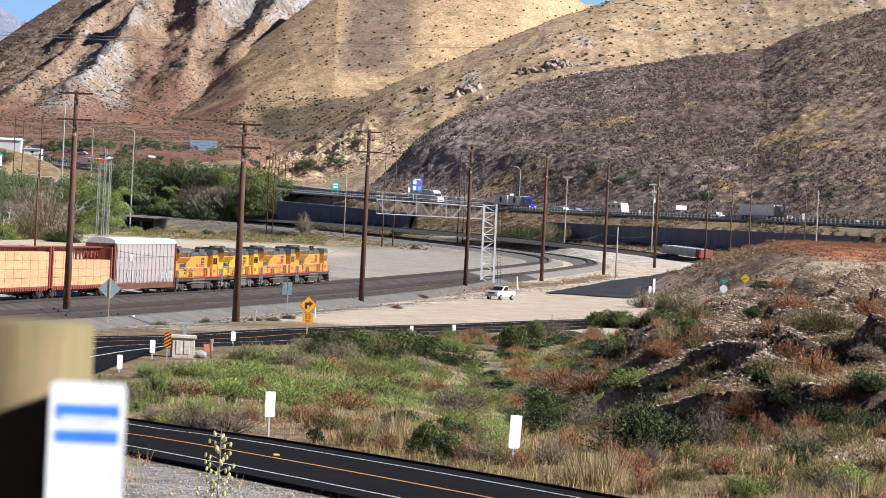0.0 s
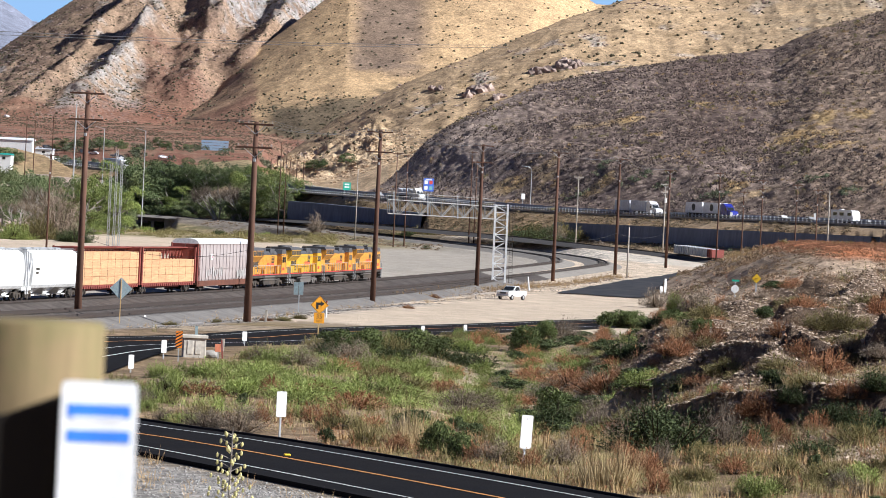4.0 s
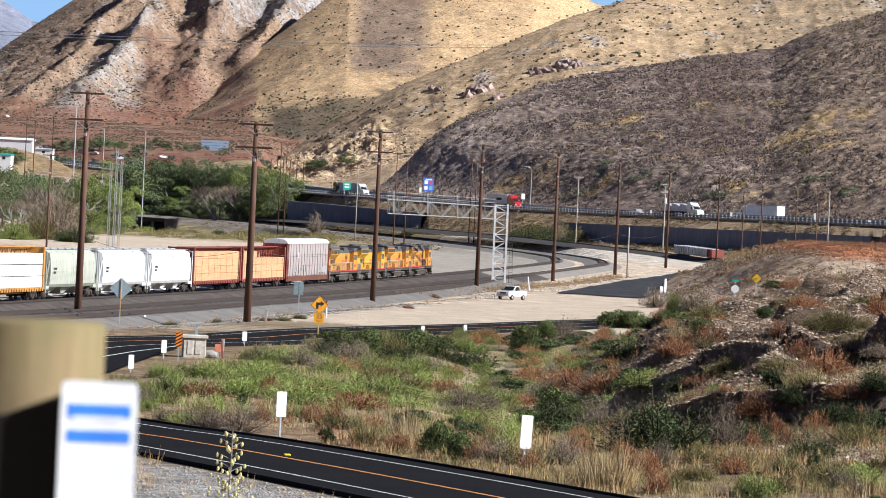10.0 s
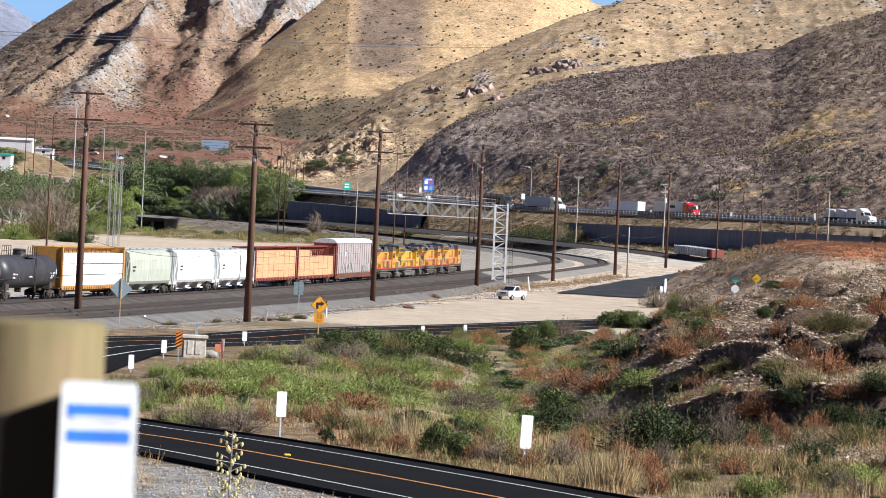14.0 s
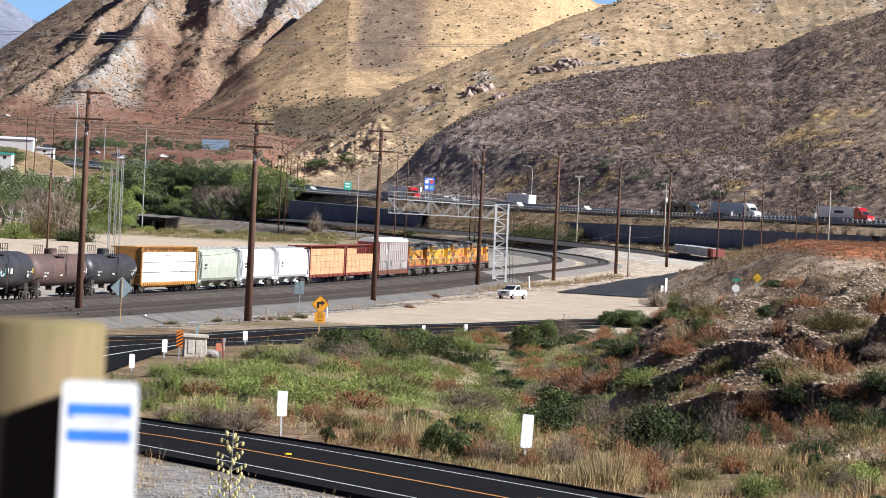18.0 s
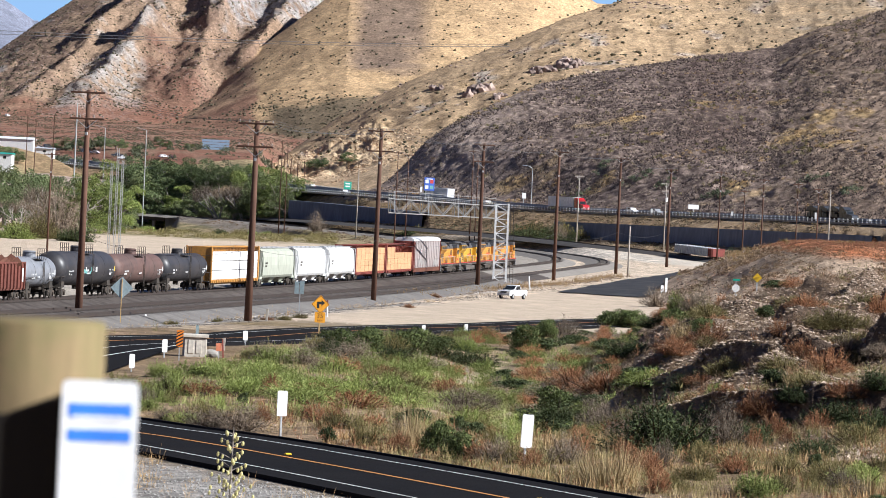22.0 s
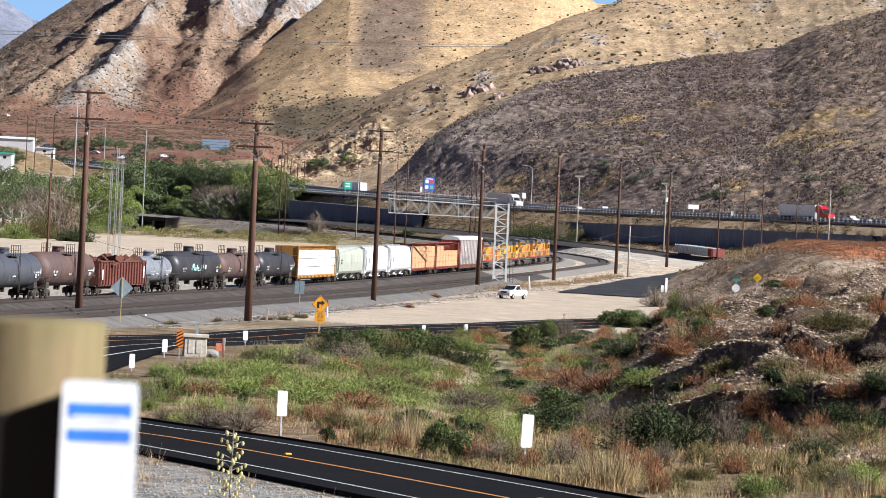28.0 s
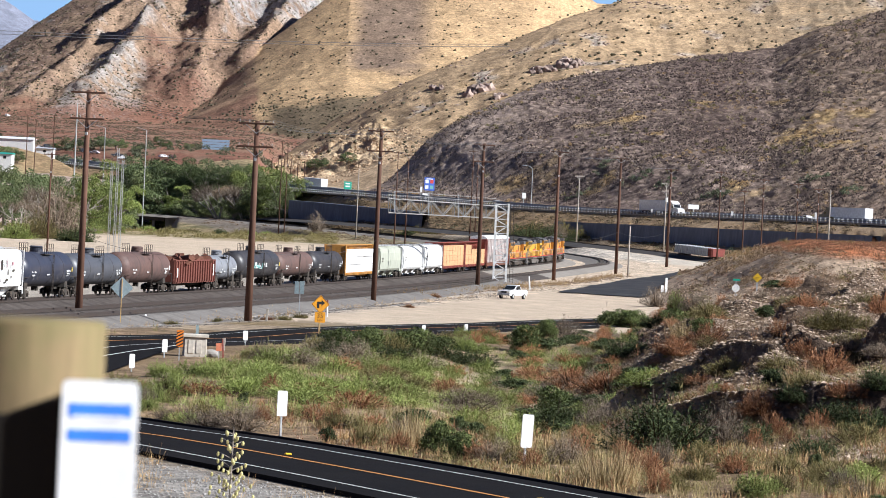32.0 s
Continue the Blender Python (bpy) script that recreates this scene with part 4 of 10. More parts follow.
def locomotive(paint, label, turned=False):
    e = thing("locomotive", label, "locomotive", "locomotives of the train")
    L = 22.3
    bm = bmesh.new()
    box(bm, (-10.7, -1.5, 1.15), (10.7, 1.5, 1.5), 0.04)
    box(bm, (-10.75, -1.55, 1.5), (10.75, 1.55, 1.6))
    for s in (-1, 1):
        prism(bm, [(s * 10.7, 0.25), (s * 11.0, 0.3), (s * 11.0, 1.5), (s * 10.7, 1.5)], -1.5, 1.5)
    part("underframe", bm, M_UNDER, e)
    bm = bmesh.new()
    for s in (-1, 1):
        box(bm, (-10.6, s * 1.555 - 0.012, 1.52), (10.6, s * 1.555 + 0.012, 1.62))
    part("sill_stripe", bm, M_MARK_R, e, "thin red stripe along the sill")
    bm = bmesh.new()
    prism(bm, [(-3.0, 0.35), (-3.3, 0.6), (-3.3, 1.15), (3.3, 1.15), (3.3, 0.6), (3.0, 0.35)], -1.4, 1.4)
    part("fuel_tank", bm, M_UNDER_LITE if paint is M_LOCO_BRIGHT else M_UNDER, e)
    bogie(e, -6.7, 3, paint is M_LOCO_BRIGHT)
    bogie(e, 6.7, 3, paint is M_LOCO_BRIGHT)
    coupler(e, L + 0.2)
    # long hood with doors
    bm = bmesh.new()
    box(bm, (-10.2, -0.95, 1.6), (6.3, 0.95, 3.86), 0.03)
    part("hood", bm, paint, e)
    bm = bmesh.new()
    box(bm, (-10.2, -0.95, 3.865), (6.3, 0.95, 3.95), 0.02)
    part("hood_top", bm, M_LOCO_GREY, e, "sooty dark grey hood top")
    bm = bmesh.new()
    box(bm, (0, -0.02, 1.75), (0.7, 0.02, 3.7), 0.015)
    door = part("hood_door", bm, paint, e)
    door.matrix_basis = pose(-4.0, -0.965, 0)
    for s in (-1, 1):
        for k in range(13):
            if s > 0 or k:
                again(door, e, pose(-4.0 + k * 0.78, s * 0.965, 0))
    bm = bmesh.new()
    prism(bm, [(-0.96, 3.95), (-0.75, 4.3), (0.75, 4.3), (0.96, 3.95)], -4.5, 6.3)
    bmesh.ops.rotate(bm, cent=(0, 0, 0), matrix=Matrix.Rotation(radians(-90), 3, "Z"), verts=bm.verts)
    box(bm, (-1.5, -0.6, 4.3), (1.2, 0.6, 4.62), 0.05)
    box(bm, (2.2, -0.95, 4.0), (4.6, 0.95, 4.62), 0.06)
    for k in range(3):
        bmesh.ops.create_cone(bm, cap_ends=True, segments=14, radius1=0.62, radius2=0.62, depth=0.2, matrix=Matrix.Translation((-5.6 - 1.45 * k, 0, 4.86)))
    part("roof", bm, M_LOCO_GREY, e, "sooty grey roof with fans and exhaust housing")
    bm = bmesh.new()
    prism(bm, [(-0.95, 3.1), (-1.5, 3.75), (-1.5, 4.45), (-1.25, 4.75), (1.25, 4.75), (1.5, 4.45), (1.5, 3.75), (0.95, 3.1)], 4.3, 10.0)
    bmesh.ops.rotate(bm, cent=(0, 0, 0), matrix=Matrix.Rotation(radians(90), 3, "Z"), verts=bm.verts)
    part("radiator", bm, paint, e)
    bm = bmesh.new()
    prism(bm, [(-1.52, 4.42), (-1.27, 4.78), (1.27, 4.78), (1.52, 4.42)], 4.25, 10.05)
    bmesh.ops.rotate(bm, cent=(0, 0, 0), matrix=Matrix.Rotation(radians(90), 3, "Z"), verts=bm.verts)
    part("radiator_roof", bm, M_LOCO_GREY, e)
    for s in (-1, 1):
        for k in range(4):
            bm = bmesh.new()
            box(bm, (-9.8 + k * 1.4, s * 1.505 - 0.02, 3.85), (-8.6 + k * 1.4, s * 1.505 + 0.02, 4.35))
            part("radiator_grille", bm, M_UNDER, e)
    # cab and nose
    bm = bmesh.new()
    prism(bm, [(6.3, 1.6), (8.9, 1.6), (9.15, 3.0), (8.84, 4.0), (6.3, 4.0)], -1.55, 1.55)
    cab = part("cab", bm, paint, e)
    bm = bmesh.new()
    prism(bm, [(6.2, 4.005), (8.9, 4.005), (8.75, 4.3), (8.5, 4.55), (6.4, 4.55)], -1.53, 1.53)
    part("cab_roof", bm, M_LOCO_GREY, cab)
    for s in (-1, 1):
        for x in (6.6, 7.7):
            bm = bmesh.new()
            box(bm, (x, s * 1.56 - 0.015, 2.95), (x + 0.85, s * 1.56 + 0.015, 3.65))
            part("side_window", bm, M_GLASS, cab)
        bm = bmesh.new()
        prism(bm, [(9.13, 3.08), (9.17, 3.08), (8.95, 3.72), (8.91, 3.72)], s * 0.75 - 0.5, s * 0.75 + 0.5)
        part("windscreen", bm, M_GLASS, cab)
    bm = bmesh.new()
    prism(bm, [(8.9, 1.6), (10.5, 1.6), (10.5, 2.7), (9.9, 3.0), (8.9, 3.05)], -0.95, 0.95)
    part("nose", bm, paint, e)
    for s in (-0.18, 0.18):
        bm = bmesh.new()
        tube(bm, (8.75, s, 4.35), (8.86, s, 4.35), 0.11)
        part("headlight", bm, M_GLASS, e)
    bm = bmesh.new()
    for k in (-0.2, 0, 0.2):
        tube(bm, (5.2, k, 4.75), (5.75, k, 4.8), 0.04, 0.1, 8)
    box(bm, (5.1, -0.3, 4.3), (5.3, 0.3, 4.78))
    part("horn", bm, M_UNDER, e)
    # walkway boxes, grilles and pipes along the hood
    for s in (-1, 1):
        for x, w, h0 in ((-9.0, 1.1, 0.75), (-2.6, 0.9, 0.6), (5.0, 1.2, 0.95)):
            bm = bmesh.new()
            box(bm, (x - w / 2, s * 1.2 - 0.24, 1.6), (x + w / 2, s * 1.2 + 0.24, 1.6 + h0), 0.03)
            part("equipment_box", bm, paint, e)
        for x, w, z0, z1 in ((-6.2, 2.6, 2.5, 3.1), (-4.9, 0.5, 1.9, 3.6), (3.6, 1.6, 2.9, 3.75)):
            bm = bmesh.new()
            for k in range(5):
                z = z0 + (z1 - z0) * k / 5
                box(bm, (x - w / 2, s * 0.985 - 0.02, z), (x + w / 2, s * 0.985 + 0.02, z + (z1 - z0) * 0.13))
            part("side_grille", bm, M_UNDER, e)
        bm = bmesh.new()
        tube(bm, (-5.8, s * 1.46, 0.95), (5.8, s * 1.46, 0.95), 0.06, seg=6)
        tube(bm, (-3.1, s * 1.42, 1.28), (2.9, s * 1.42, 1.28), 0.13, seg=8)
        part("air_pipe", bm, M_UNDER_LITE, e)
    # hand rails, end steps
    for s in (-1, 1):
        bm = bmesh.new()
        y = s * 1.5
        x = -10.5
        while x < 6.2:
            bar(bm, (x, y, 1.6), (x, y, 2.65), 0.045)
            x += 1.5
        bar(bm, (-10.5, y, 2.65), (6.0, y, 2.65), 0.045)
        bar(bm, (9.3, y, 2.5), (10.5, y, 2.5), 0.045)
        for x in (9.3, 10.5):
            bar(bm, (x, y, 1.6), (x, y, 2.5), 0.045)
        part("handrail", bm, M_GALV, e)
        for x in (-10.55, 10.55):
            bm = bmesh.new()
            for k in range(3):
                box(bm, (x - 0.3, y - 0.3 * (s > 0), 0.45 + 0.38 * k), (x + 0.3, y + 0.3 * (s < 0), 0.49 + 0.38 * k))
            bar(bm, (x - 0.3, y, 0.42), (x - 0.3, y, 2.4), 0.05)
            bar(bm, (x + 0.3, y, 0.42), (x + 0.3, y, 2.4), 0.05)
            part("step", bm, M_GALV, e)
    for s in (-1, 1):
        marks(e, [(0.4 + i * 0.7, 0.85 + i * 0.7, 2.55, 2.95) for i in range(6)], M_MARK_R, s * 0.995, "lettering")
        marks(e, [(6.7, 7.9, 2.0, 2.35)], M_MARK_R, s * 1.565, "lettering")
    e["L"] = L
    return e


def autorack():
    e = thing("autorack_car", "tall galvanised autorack car with red ends and white roof", "railway car")
    L, h = 28.2, 13.5
    bm = bmesh.new()
    box(bm, (-h, -1.4, 0.75), (h, 1.4, 1.15), 0.03)
    for s in (-1, 1):
        box(bm, (-h, s * 1.45 - 0.05, 0.6), (h, s * 1.45 + 0.05, 1.2))
    part("underframe", bm, M_RUST, e, "rusty brown frame")
    bm = bmesh.new()
    box(bm, (-h + 0.3, -1.4, 1.2), (h - 0.3, 1.4, 5.3))
    part("inner_body", bm, M_RACK, e)
    n = 15
    w = (2 * h - 1.0) / n
    for s in (-1, 1):
        first = None
        for k in range(n):
            for z0, z1 in ((1.3, 2.45), (2.5, 3.8), (3.85, 5.15)):
                bm = bmesh.new()
                box(bm, (-w / 2 + 0.06, -0.03, z0), (w / 2 - 0.06, 0.03, z1))
                o = part("side_panel", bm, M_RACK, e)
                o.matrix_basis = pose(-h + 0.5 + w * (k + 0.5), s * 1.44, 0)
        bm = bmesh.new()
        bar(bm, (0, s * 1.48, 1.2), (0, s * 1.48, 5.25), 0.09)
        first = part("post", bm, M_RACK, e)
        first.matrix_basis = pose(-h + 0.5, 0, 0)
        for k in range(1, n + 1):
            again(first, e, pose(-h + 0.5 + w * k, 0, 0))
    bm = bmesh.new()
    pr = [(-1.5, 5.25), (-1.45, 5.5), (-1.1, 5.72), (-0.5, 5.82), (0.5, 5.82), (1.1, 5.72), (1.45, 5.5), (1.5, 5.25)]
    prism(bm, pr, -h, h)
    bmesh.ops.rotate(bm, cent=(0, 0, 0), matrix=Matrix.Rotation(radians(90), 3, "Z"), verts=bm.verts)
    part("roof", bm, M_WHITE, e, "white rounded roof")
    for s in (-1, 1):
        bm = bmesh.new()
        for y in (-1.47, 1.47):
            box(bm, (s * h - 0.25, y - 0.06, 1.15), (s * h + 0.05, y + 0.06, 5.3))
        for y in (-0.7, 0.72):
            box(bm, (s * h - 0.05, y - 0.68, 1.2), (s * h + 0.06, y + 0.68, 5.25), 0.03)
        part("end_door", bm, M_RED, e, "red end doors")
        ladder(e, s * (h - 0.5), -1.56, 0.7, 5.2, M_RED)
        marks(e, [(-7.3, -6.3, 3.5, 4.1)], M_WHITE, s * 1.545, "placard")
        marks(e, [(-6.9, -6.5, 3.65, 3.95)], M_TAG_PINK, s * 1.55, "placard")
        marks(e, [(-9.5 + i * 1.1, -9.0 + i * 1.1, 1.5 + 0.2 * (i % 3), 2.3 + 0.12 * (i % 4)) for i in range(8)], M_FADED, s * 1.548, "graffiti")
        marks(e, [(6.5 + i * 0.8, 7.1 + i * 0.8, 1.4 + 0.15 * (i % 2), 2.2 + 0.1 * (i % 3)) for i in range(6)], M_FADED, s * 1.548, "graffiti")
    bogie(e, -9.8)
    bogie(e, 9.8)
    coupler(e, L)
    e["L"] = L
    return e


def centre_beam(label, frame_m, load_m, load, L=25.0, hh=0.8):
    """Centre-beam flat car; load: list of (first bay, bays, tiers)."""
    e = thing("lumber_car", label, "railway car", "lumber cars")
    h = L / 2 - 0.55
    bm = bmesh.new()
    box(bm, (-h, -0.4, 0.55), (h, 0.4, 1.1))
    box(bm, (-h, -1.42, 1.0), (h, 1.42, 1.16))
    x = -h + 0.2
    while x < h - 0.3:
        for s in (-1, 1):
            box(bm, (x, s * 1.42 - 0.06, 0.82), (x + 0.5, s * 1.42 + 0.06, 1.12))
        x += 0.9
    part("deck", bm, frame_m, e)
    bm = bmesh.new()
    box(bm, (-h, -0.09, 4.6), (h, 0.09, 4.85))
    box(bm, (-h, -0.55, 4.78), (h, 0.55, 4.88))
    n = 16
    for k in range(n + 1):
        x = -h + 2 * h * k / n
        bar(bm, (x, 0, 1.1), (x, 0, 4.7), 0.14)
    for k in range(n):
        x = -h + 2 * h * k / n
        bar(bm, (x, 0, 3.7), (x + h / n, 0, 4.6), 0.1)
        bar(bm, (x + 2 * h / n, 0, 3.7), (x + h / n, 0, 4.6), 0.1)
    part("centre_beam", bm, frame_m, e)
    for s in (-1, 1):
        bm = bmesh.new()
        box(bm, (s * h - 0.12, -1.4, 1.1), (s * h + 0.12, 1.4, 4.85), 0.03)
        for y in (-1.42, 1.42):
            box(bm, (s * h - 0.2, y - 0.07, 1.0), (s * h + 0.2, y + 0.07, 4.88))
        part("bulkhead", bm, frame_m, e)
    bay = (2 * h - 0.5) / 6
    for first, bays, tiers in load:
        for s in (-1, 1):
            for k in range(first, first + bays):
                z = 1.17
                for t_ in range(tiers):
                    bm = bmesh.new()
                    x0 = -h + 0.25 + bay * k
                    box(bm, (x0 + 0.003, min(s * 0.16, s * 1.38), z), (x0 + bay - 0.003, max(s * 0.16, s * 1.38), z + hh), 0.03)
                    part("timber_pack", bm, load_m, e)
                    z += hh + (0.012 if hh < 0.9 else 0.06)
    for s in (-1, 1) if hh < 0.9 else ():
        for k in range(8):
            bm = bmesh.new()
            x = -h + 1.2 + (2 * h - 2.4) * k / 7
            bar(bm, (x, s * 1.415, 1.1), (x, s * 1.415, 1.17 + 0.812 * load[0][2]), 0.014)
            part("strap", bm, M_UNDER, e)
    bogie(e, -h + 2.0)
    bogie(e, h - 2.0)
    coupler(e, L)
    e["L"] = L
    return e


def covered_hopper(label, paint, L=20.7, flat=False, sprayed=False):
    e = thing("covered_hopper", label, "railway car", "covered hoppers")
    h = L / 2 - 0.7
    side = [(-1.3, 1.12), (-1.52, 1.4), (-1.6, 2.6), (-1.55, 3.6), (-1.4, 4.25), (-0.9, 4.55), (0.9, 4.55), (1.4, 4.25), (1.55, 3.6), (1.6, 2.6), (1.52, 1.4), (1.3, 1.12)]
    if flat:
        side = [(-1.45, 1.25), (-1.55, 1.3), (-1.55, 4.3), (-1.2, 4.55), (1.2, 4.55), (1.55, 4.3), (1.55, 1.3), (1.45, 1.25)]
    bm = bmesh.new()
    prism(bm, side, -h + 0.9, h - 0.9)
    bmesh.ops.rotate(bm, cent=(0, 0, 0), matrix=Matrix.Rotation(radians(90), 3, "Z"), verts=bm.verts)
    part("body", bm, paint, e, smooth=False)
    if not flat:
        for x in (-h + 1.0, 0.0, h - 1.0):
            bm = bmesh.new()
            prism(bm, [(a * 1.012, b) for a, b in side], x - 0.06, x + 0.06)
            bmesh.ops.rotate(bm, cent=(0, 0, 0), matrix=Matrix.Rotation(radians(90), 3, "Z"), verts=bm.verts)
            part("rib", bm, paint, e)
    else:
        for s in (-1, 1):
            for k in range(15):
                x = -h + 1.0 + (2 * h - 2.0) * k / 14
                bm = bmesh.new()
                box(bm, (x - 0.04, s * 1.58 - 0.05, 1.4), (x + 0.04, s * 1.58 + 0.05, 4.25))
                part("rib", bm, paint, e)
    for k in range(3):
        bm = bmesh.new()
        x = (k - 1) * (2 * h - 1.8) / 3
        g = (2 * h - 1.8) / 6
        vs = [bm.verts.new(p) for p in ((x - g, -1.2, 1.4), (x + g, -1.2, 1.4), (x + g, 1.2, 1.4), (x - g, 1.2, 1.4), (x - 0.5, -0.5, 0.45), (x + 0.5, -0.5, 0.45), (x + 0.5, 0.5, 0.45), (x - 0.5, 0.5, 0.45))]
        for f in ((0, 1, 5, 4), (1, 2, 6, 5), (2, 3, 7, 6), (3, 0, 4, 7), (4, 5, 6, 7)):
            bm.faces.new([vs[i] for i in f])
        box(bm, (x - 0.65, -0.9, 0.38), (x + 0.65, 0.9, 0.5))
        part("hopper_chute", bm, paint, e)
    for s in (-1, 1):
        bm = bmesh.new()
        vs = [bm.verts.new(p) for p in ((s * (h - 0.9), -1.45, 4.3), (s * (h - 0.9), 1.45, 4.3), (s * (h - 0.4), 1.4, 1.3), (s * (h - 0.4), -1.4, 1.3))]
        bm.faces.new(vs)
        box(bm, (s * (h - 0.3) - 0.75, -1.45, 0.95), (s * (h - 0.3) + 0.75, 1.45, 1.25))
        for y in (-1.45, 1.45):
            bar(bm, (s * (h + 0.3), y, 0.6), (s * (h + 0.3), y, 4.4), 0.1)
            bar(bm, (s * (h + 0.3), y, 1.2), (s * (h - 0.9), y, 3.6), 0.1)
        bar(bm, (s * (h + 0.3), -1.45, 4.4), (s * (h + 0.3), 1.45, 4.4), 0.1)
        part("end_frame", bm, paint, e)
        ladder(e, s * (h + 0.36), -0.9, 0.8, 4.5, paint, along="y")
    bm = bmesh.new()
    for y in (-0.75, 0.75):
        box(bm, (-h, y - 0.25, 4.62), (h, y + 0.25, 4.66))
        x = -h + 0.4
        while x < h:
            bar(bm, (x, y, 4.5), (x, y, 4.64), 0.05)
            x += 1.2
    part("running_board", bm, M_GALV, e)
    for k in range(5):
        bm = bmesh.new()
        x = (k - 2) * 2.8
        box(bm, (x - 0.9, -0.35, 4.55), (x + 0.9, 0.35, 4.74), 0.05)
        part("hatch", bm, M_GALV, e)
    for s in (-1, 1):
        yy = s * (1.63 if not flat else 1.645)
        if sprayed:
            g = random.Random(5)
            for m, rows in ((M_UNDER, 16), (M_TAG_PINK, 8)):
                marks(e, [(x, x + g.uniform(0.12, 0.8), z, z + g.uniform(0.1, 0.9)) for x, z in ((g.uniform(-6.5, 6), g.uniform(1.5, 3.2)) for _ in range(rows))], m, yy + s * 0.001 * rows, "graffiti")
        else:
            marks(e, [(-h + 2.0, -h + 3.3, 2.75, 2.95), (-h + 2.0, -h + 3.0, 2.4, 2.6)], M_UNDER, s * 1.615, "stencil")
    bogie(e, -h + 1.2)
    bogie(e, h - 1.2)
    coupler(e, L)
    e["L"] = L
    return e


def tank_car(label, paint, L=18.0, r=1.5, waist=False, sprayed=False, seed=1):
    e = thing("tank_car", label, "railway car", "tank cars")
    h = L / 2 - 0.9
    zc = 1.08 + r
    bm = bmesh.new()
    prof = [(-h - 0.15, 0.0), (-h - 0.1, 0.45 * r), (-h + 0.1, 0.75 * r), (-h + 0.45, 0.94 * r), (-h + 0.9, r)]
    prof = prof + ([(-1.0, r * 1.0), (0.0, r * 1.03), (1.0, r)] if waist else []) + [(-a, b) for a, b in prof[::-1]]
    seg, rings = 28, []
    for x, q in prof:
        if q == 0:
            rings.append([bm.verts.new((x, 0, zc))])
        else:
            rings.append([bm.verts.new((x, q * math.sin(2 * math.pi * k / seg), zc + q * math.cos(2 * math.pi * k / seg))) for k in range(seg)])
    for a, b in zip(rings[:-1], rings[1:]):
        for k in range(seg):
            k2 = (k + 1) % seg
            if len(a) == 1:
                bm.faces.new((a[0], b[k], b[k2]))
            elif len(b) == 1:
                bm.faces.new((a[k2], a[k], b[0]))
            else:
                bm.faces.new((a[k2], a[k], b[k], b[k2]))
    bmesh.ops.recalc_face_normals(bm, faces=bm.faces)
    part("tank", bm, paint, e, smooth=True)
    bm = bmesh.new()
    for x in (-h * 0.5, h * 0.02, h * 0.5):
        ring = [((x), (r + 0.012) * math.sin(2 * math.pi * k / 24), zc + (r + 0.012) * math.cos(2 * math.pi * k / 24)) for k in range(24)]
        a = [bm.verts.new((p[0] - 0.05, p[1], p[2])) for p in ring]
        b = [bm.verts.new((p[0] + 0.05, p[1], p[2])) for p in ring]
        for k in range(24):
            bm.faces.new((a[k], a[(k + 1) % 24], b[(k + 1) % 24], b[k]))
    part("band", bm, M_UNDER, e)
    for s in (-1, 1):
        bm = bmesh.new()
        box(bm, (s * (h - 1.4) - 1.6, -0.35, 0.8), (s * (h - 1.4) + 1.9, 0.35, 1.15))
        prism(bm, [(s * (h - 1.4) - 0.6, 1.0), (s * (h - 1.4) + 0.6, 1.0), (s * (h - 1.4) + 0.5, zc - r * 0.6), (s * (h - 1.4) - 0.5, zc - r * 0.6)], -1.1, 1.1)
        box(bm, (s * (h + 0.35) - 0.35, -1.45, 0.95), (s * (h + 0.35) + 0.35, 1.45, 1.05))
        for y in (-1.42, 1.42):
            bar(bm, (s * (h + 0.65), y, 0.5), (s * (h + 0.65), y, 1.0), 0.06)
            bar(bm, (s * (h + 0.6), y, 2.0), (s * (h - 2.0), y, 2.0), 0.05)
            bar(bm, (s * (h + 0.6), y, 1.0), (s * (h + 0.6), y, 2.0), 0.05)
        part("bolster", bm, M_UNDER, e)
    bm = bmesh.new()
    box(bm, (-0.25, -0.25, 0.7), (0.25, 0.25, 1.4))
    tube(bm, (-0.5, 0, 0.85), (0.5, 0, 0.85), 0.12)
    part("valve", bm, M_UNDER, e)
    top = zc + r
    bm = bmesh.new()
    bmesh.ops.create_cone(bm, cap_ends=True, segments=18, radius1=0.62, radius2=0.58, depth=0.5, matrix=Matrix.Translation((0, 0, top + 0.18)))
    bmesh.ops.create_cone(bm, cap_ends=True, segments=18, radius1=0.66, radius2=0.5, depth=0.12, matrix=Matrix.Translation((0, 0, top + 0.48)))
    part("dome", bm, paint, e)
    bm = bmesh.new()
    for s in (-1, 1):
        box(bm, (-1.6, s * 0.95 - 0.3, top - 0.22), (1.6, s * 0.95 + 0.3, top - 0.17))
        for x in (-1.6, -0.8, 0, 0.8, 1.6):
            bar(bm, (x, s * 1.2, top - 0.2), (x, s * 1.2, top + 0.75), 0.05)
        bar(bm, (-1.6, s * 1.2, top + 0.75), (1.6, s * 1.2, top + 0.75), 0.05)
        bar(bm, (-1.6, s * 1.2, top + 0.3), (1.6, s * 1.2, top + 0.3), 0.05)
    part("walkway_rail", bm, M_UNDER, e)
    for s in (-1, 1):
        ladder(e, 0.0, s * (r + 0.08), 0.7, top - 0.2, M_UNDER)
    g = random.Random(seed)
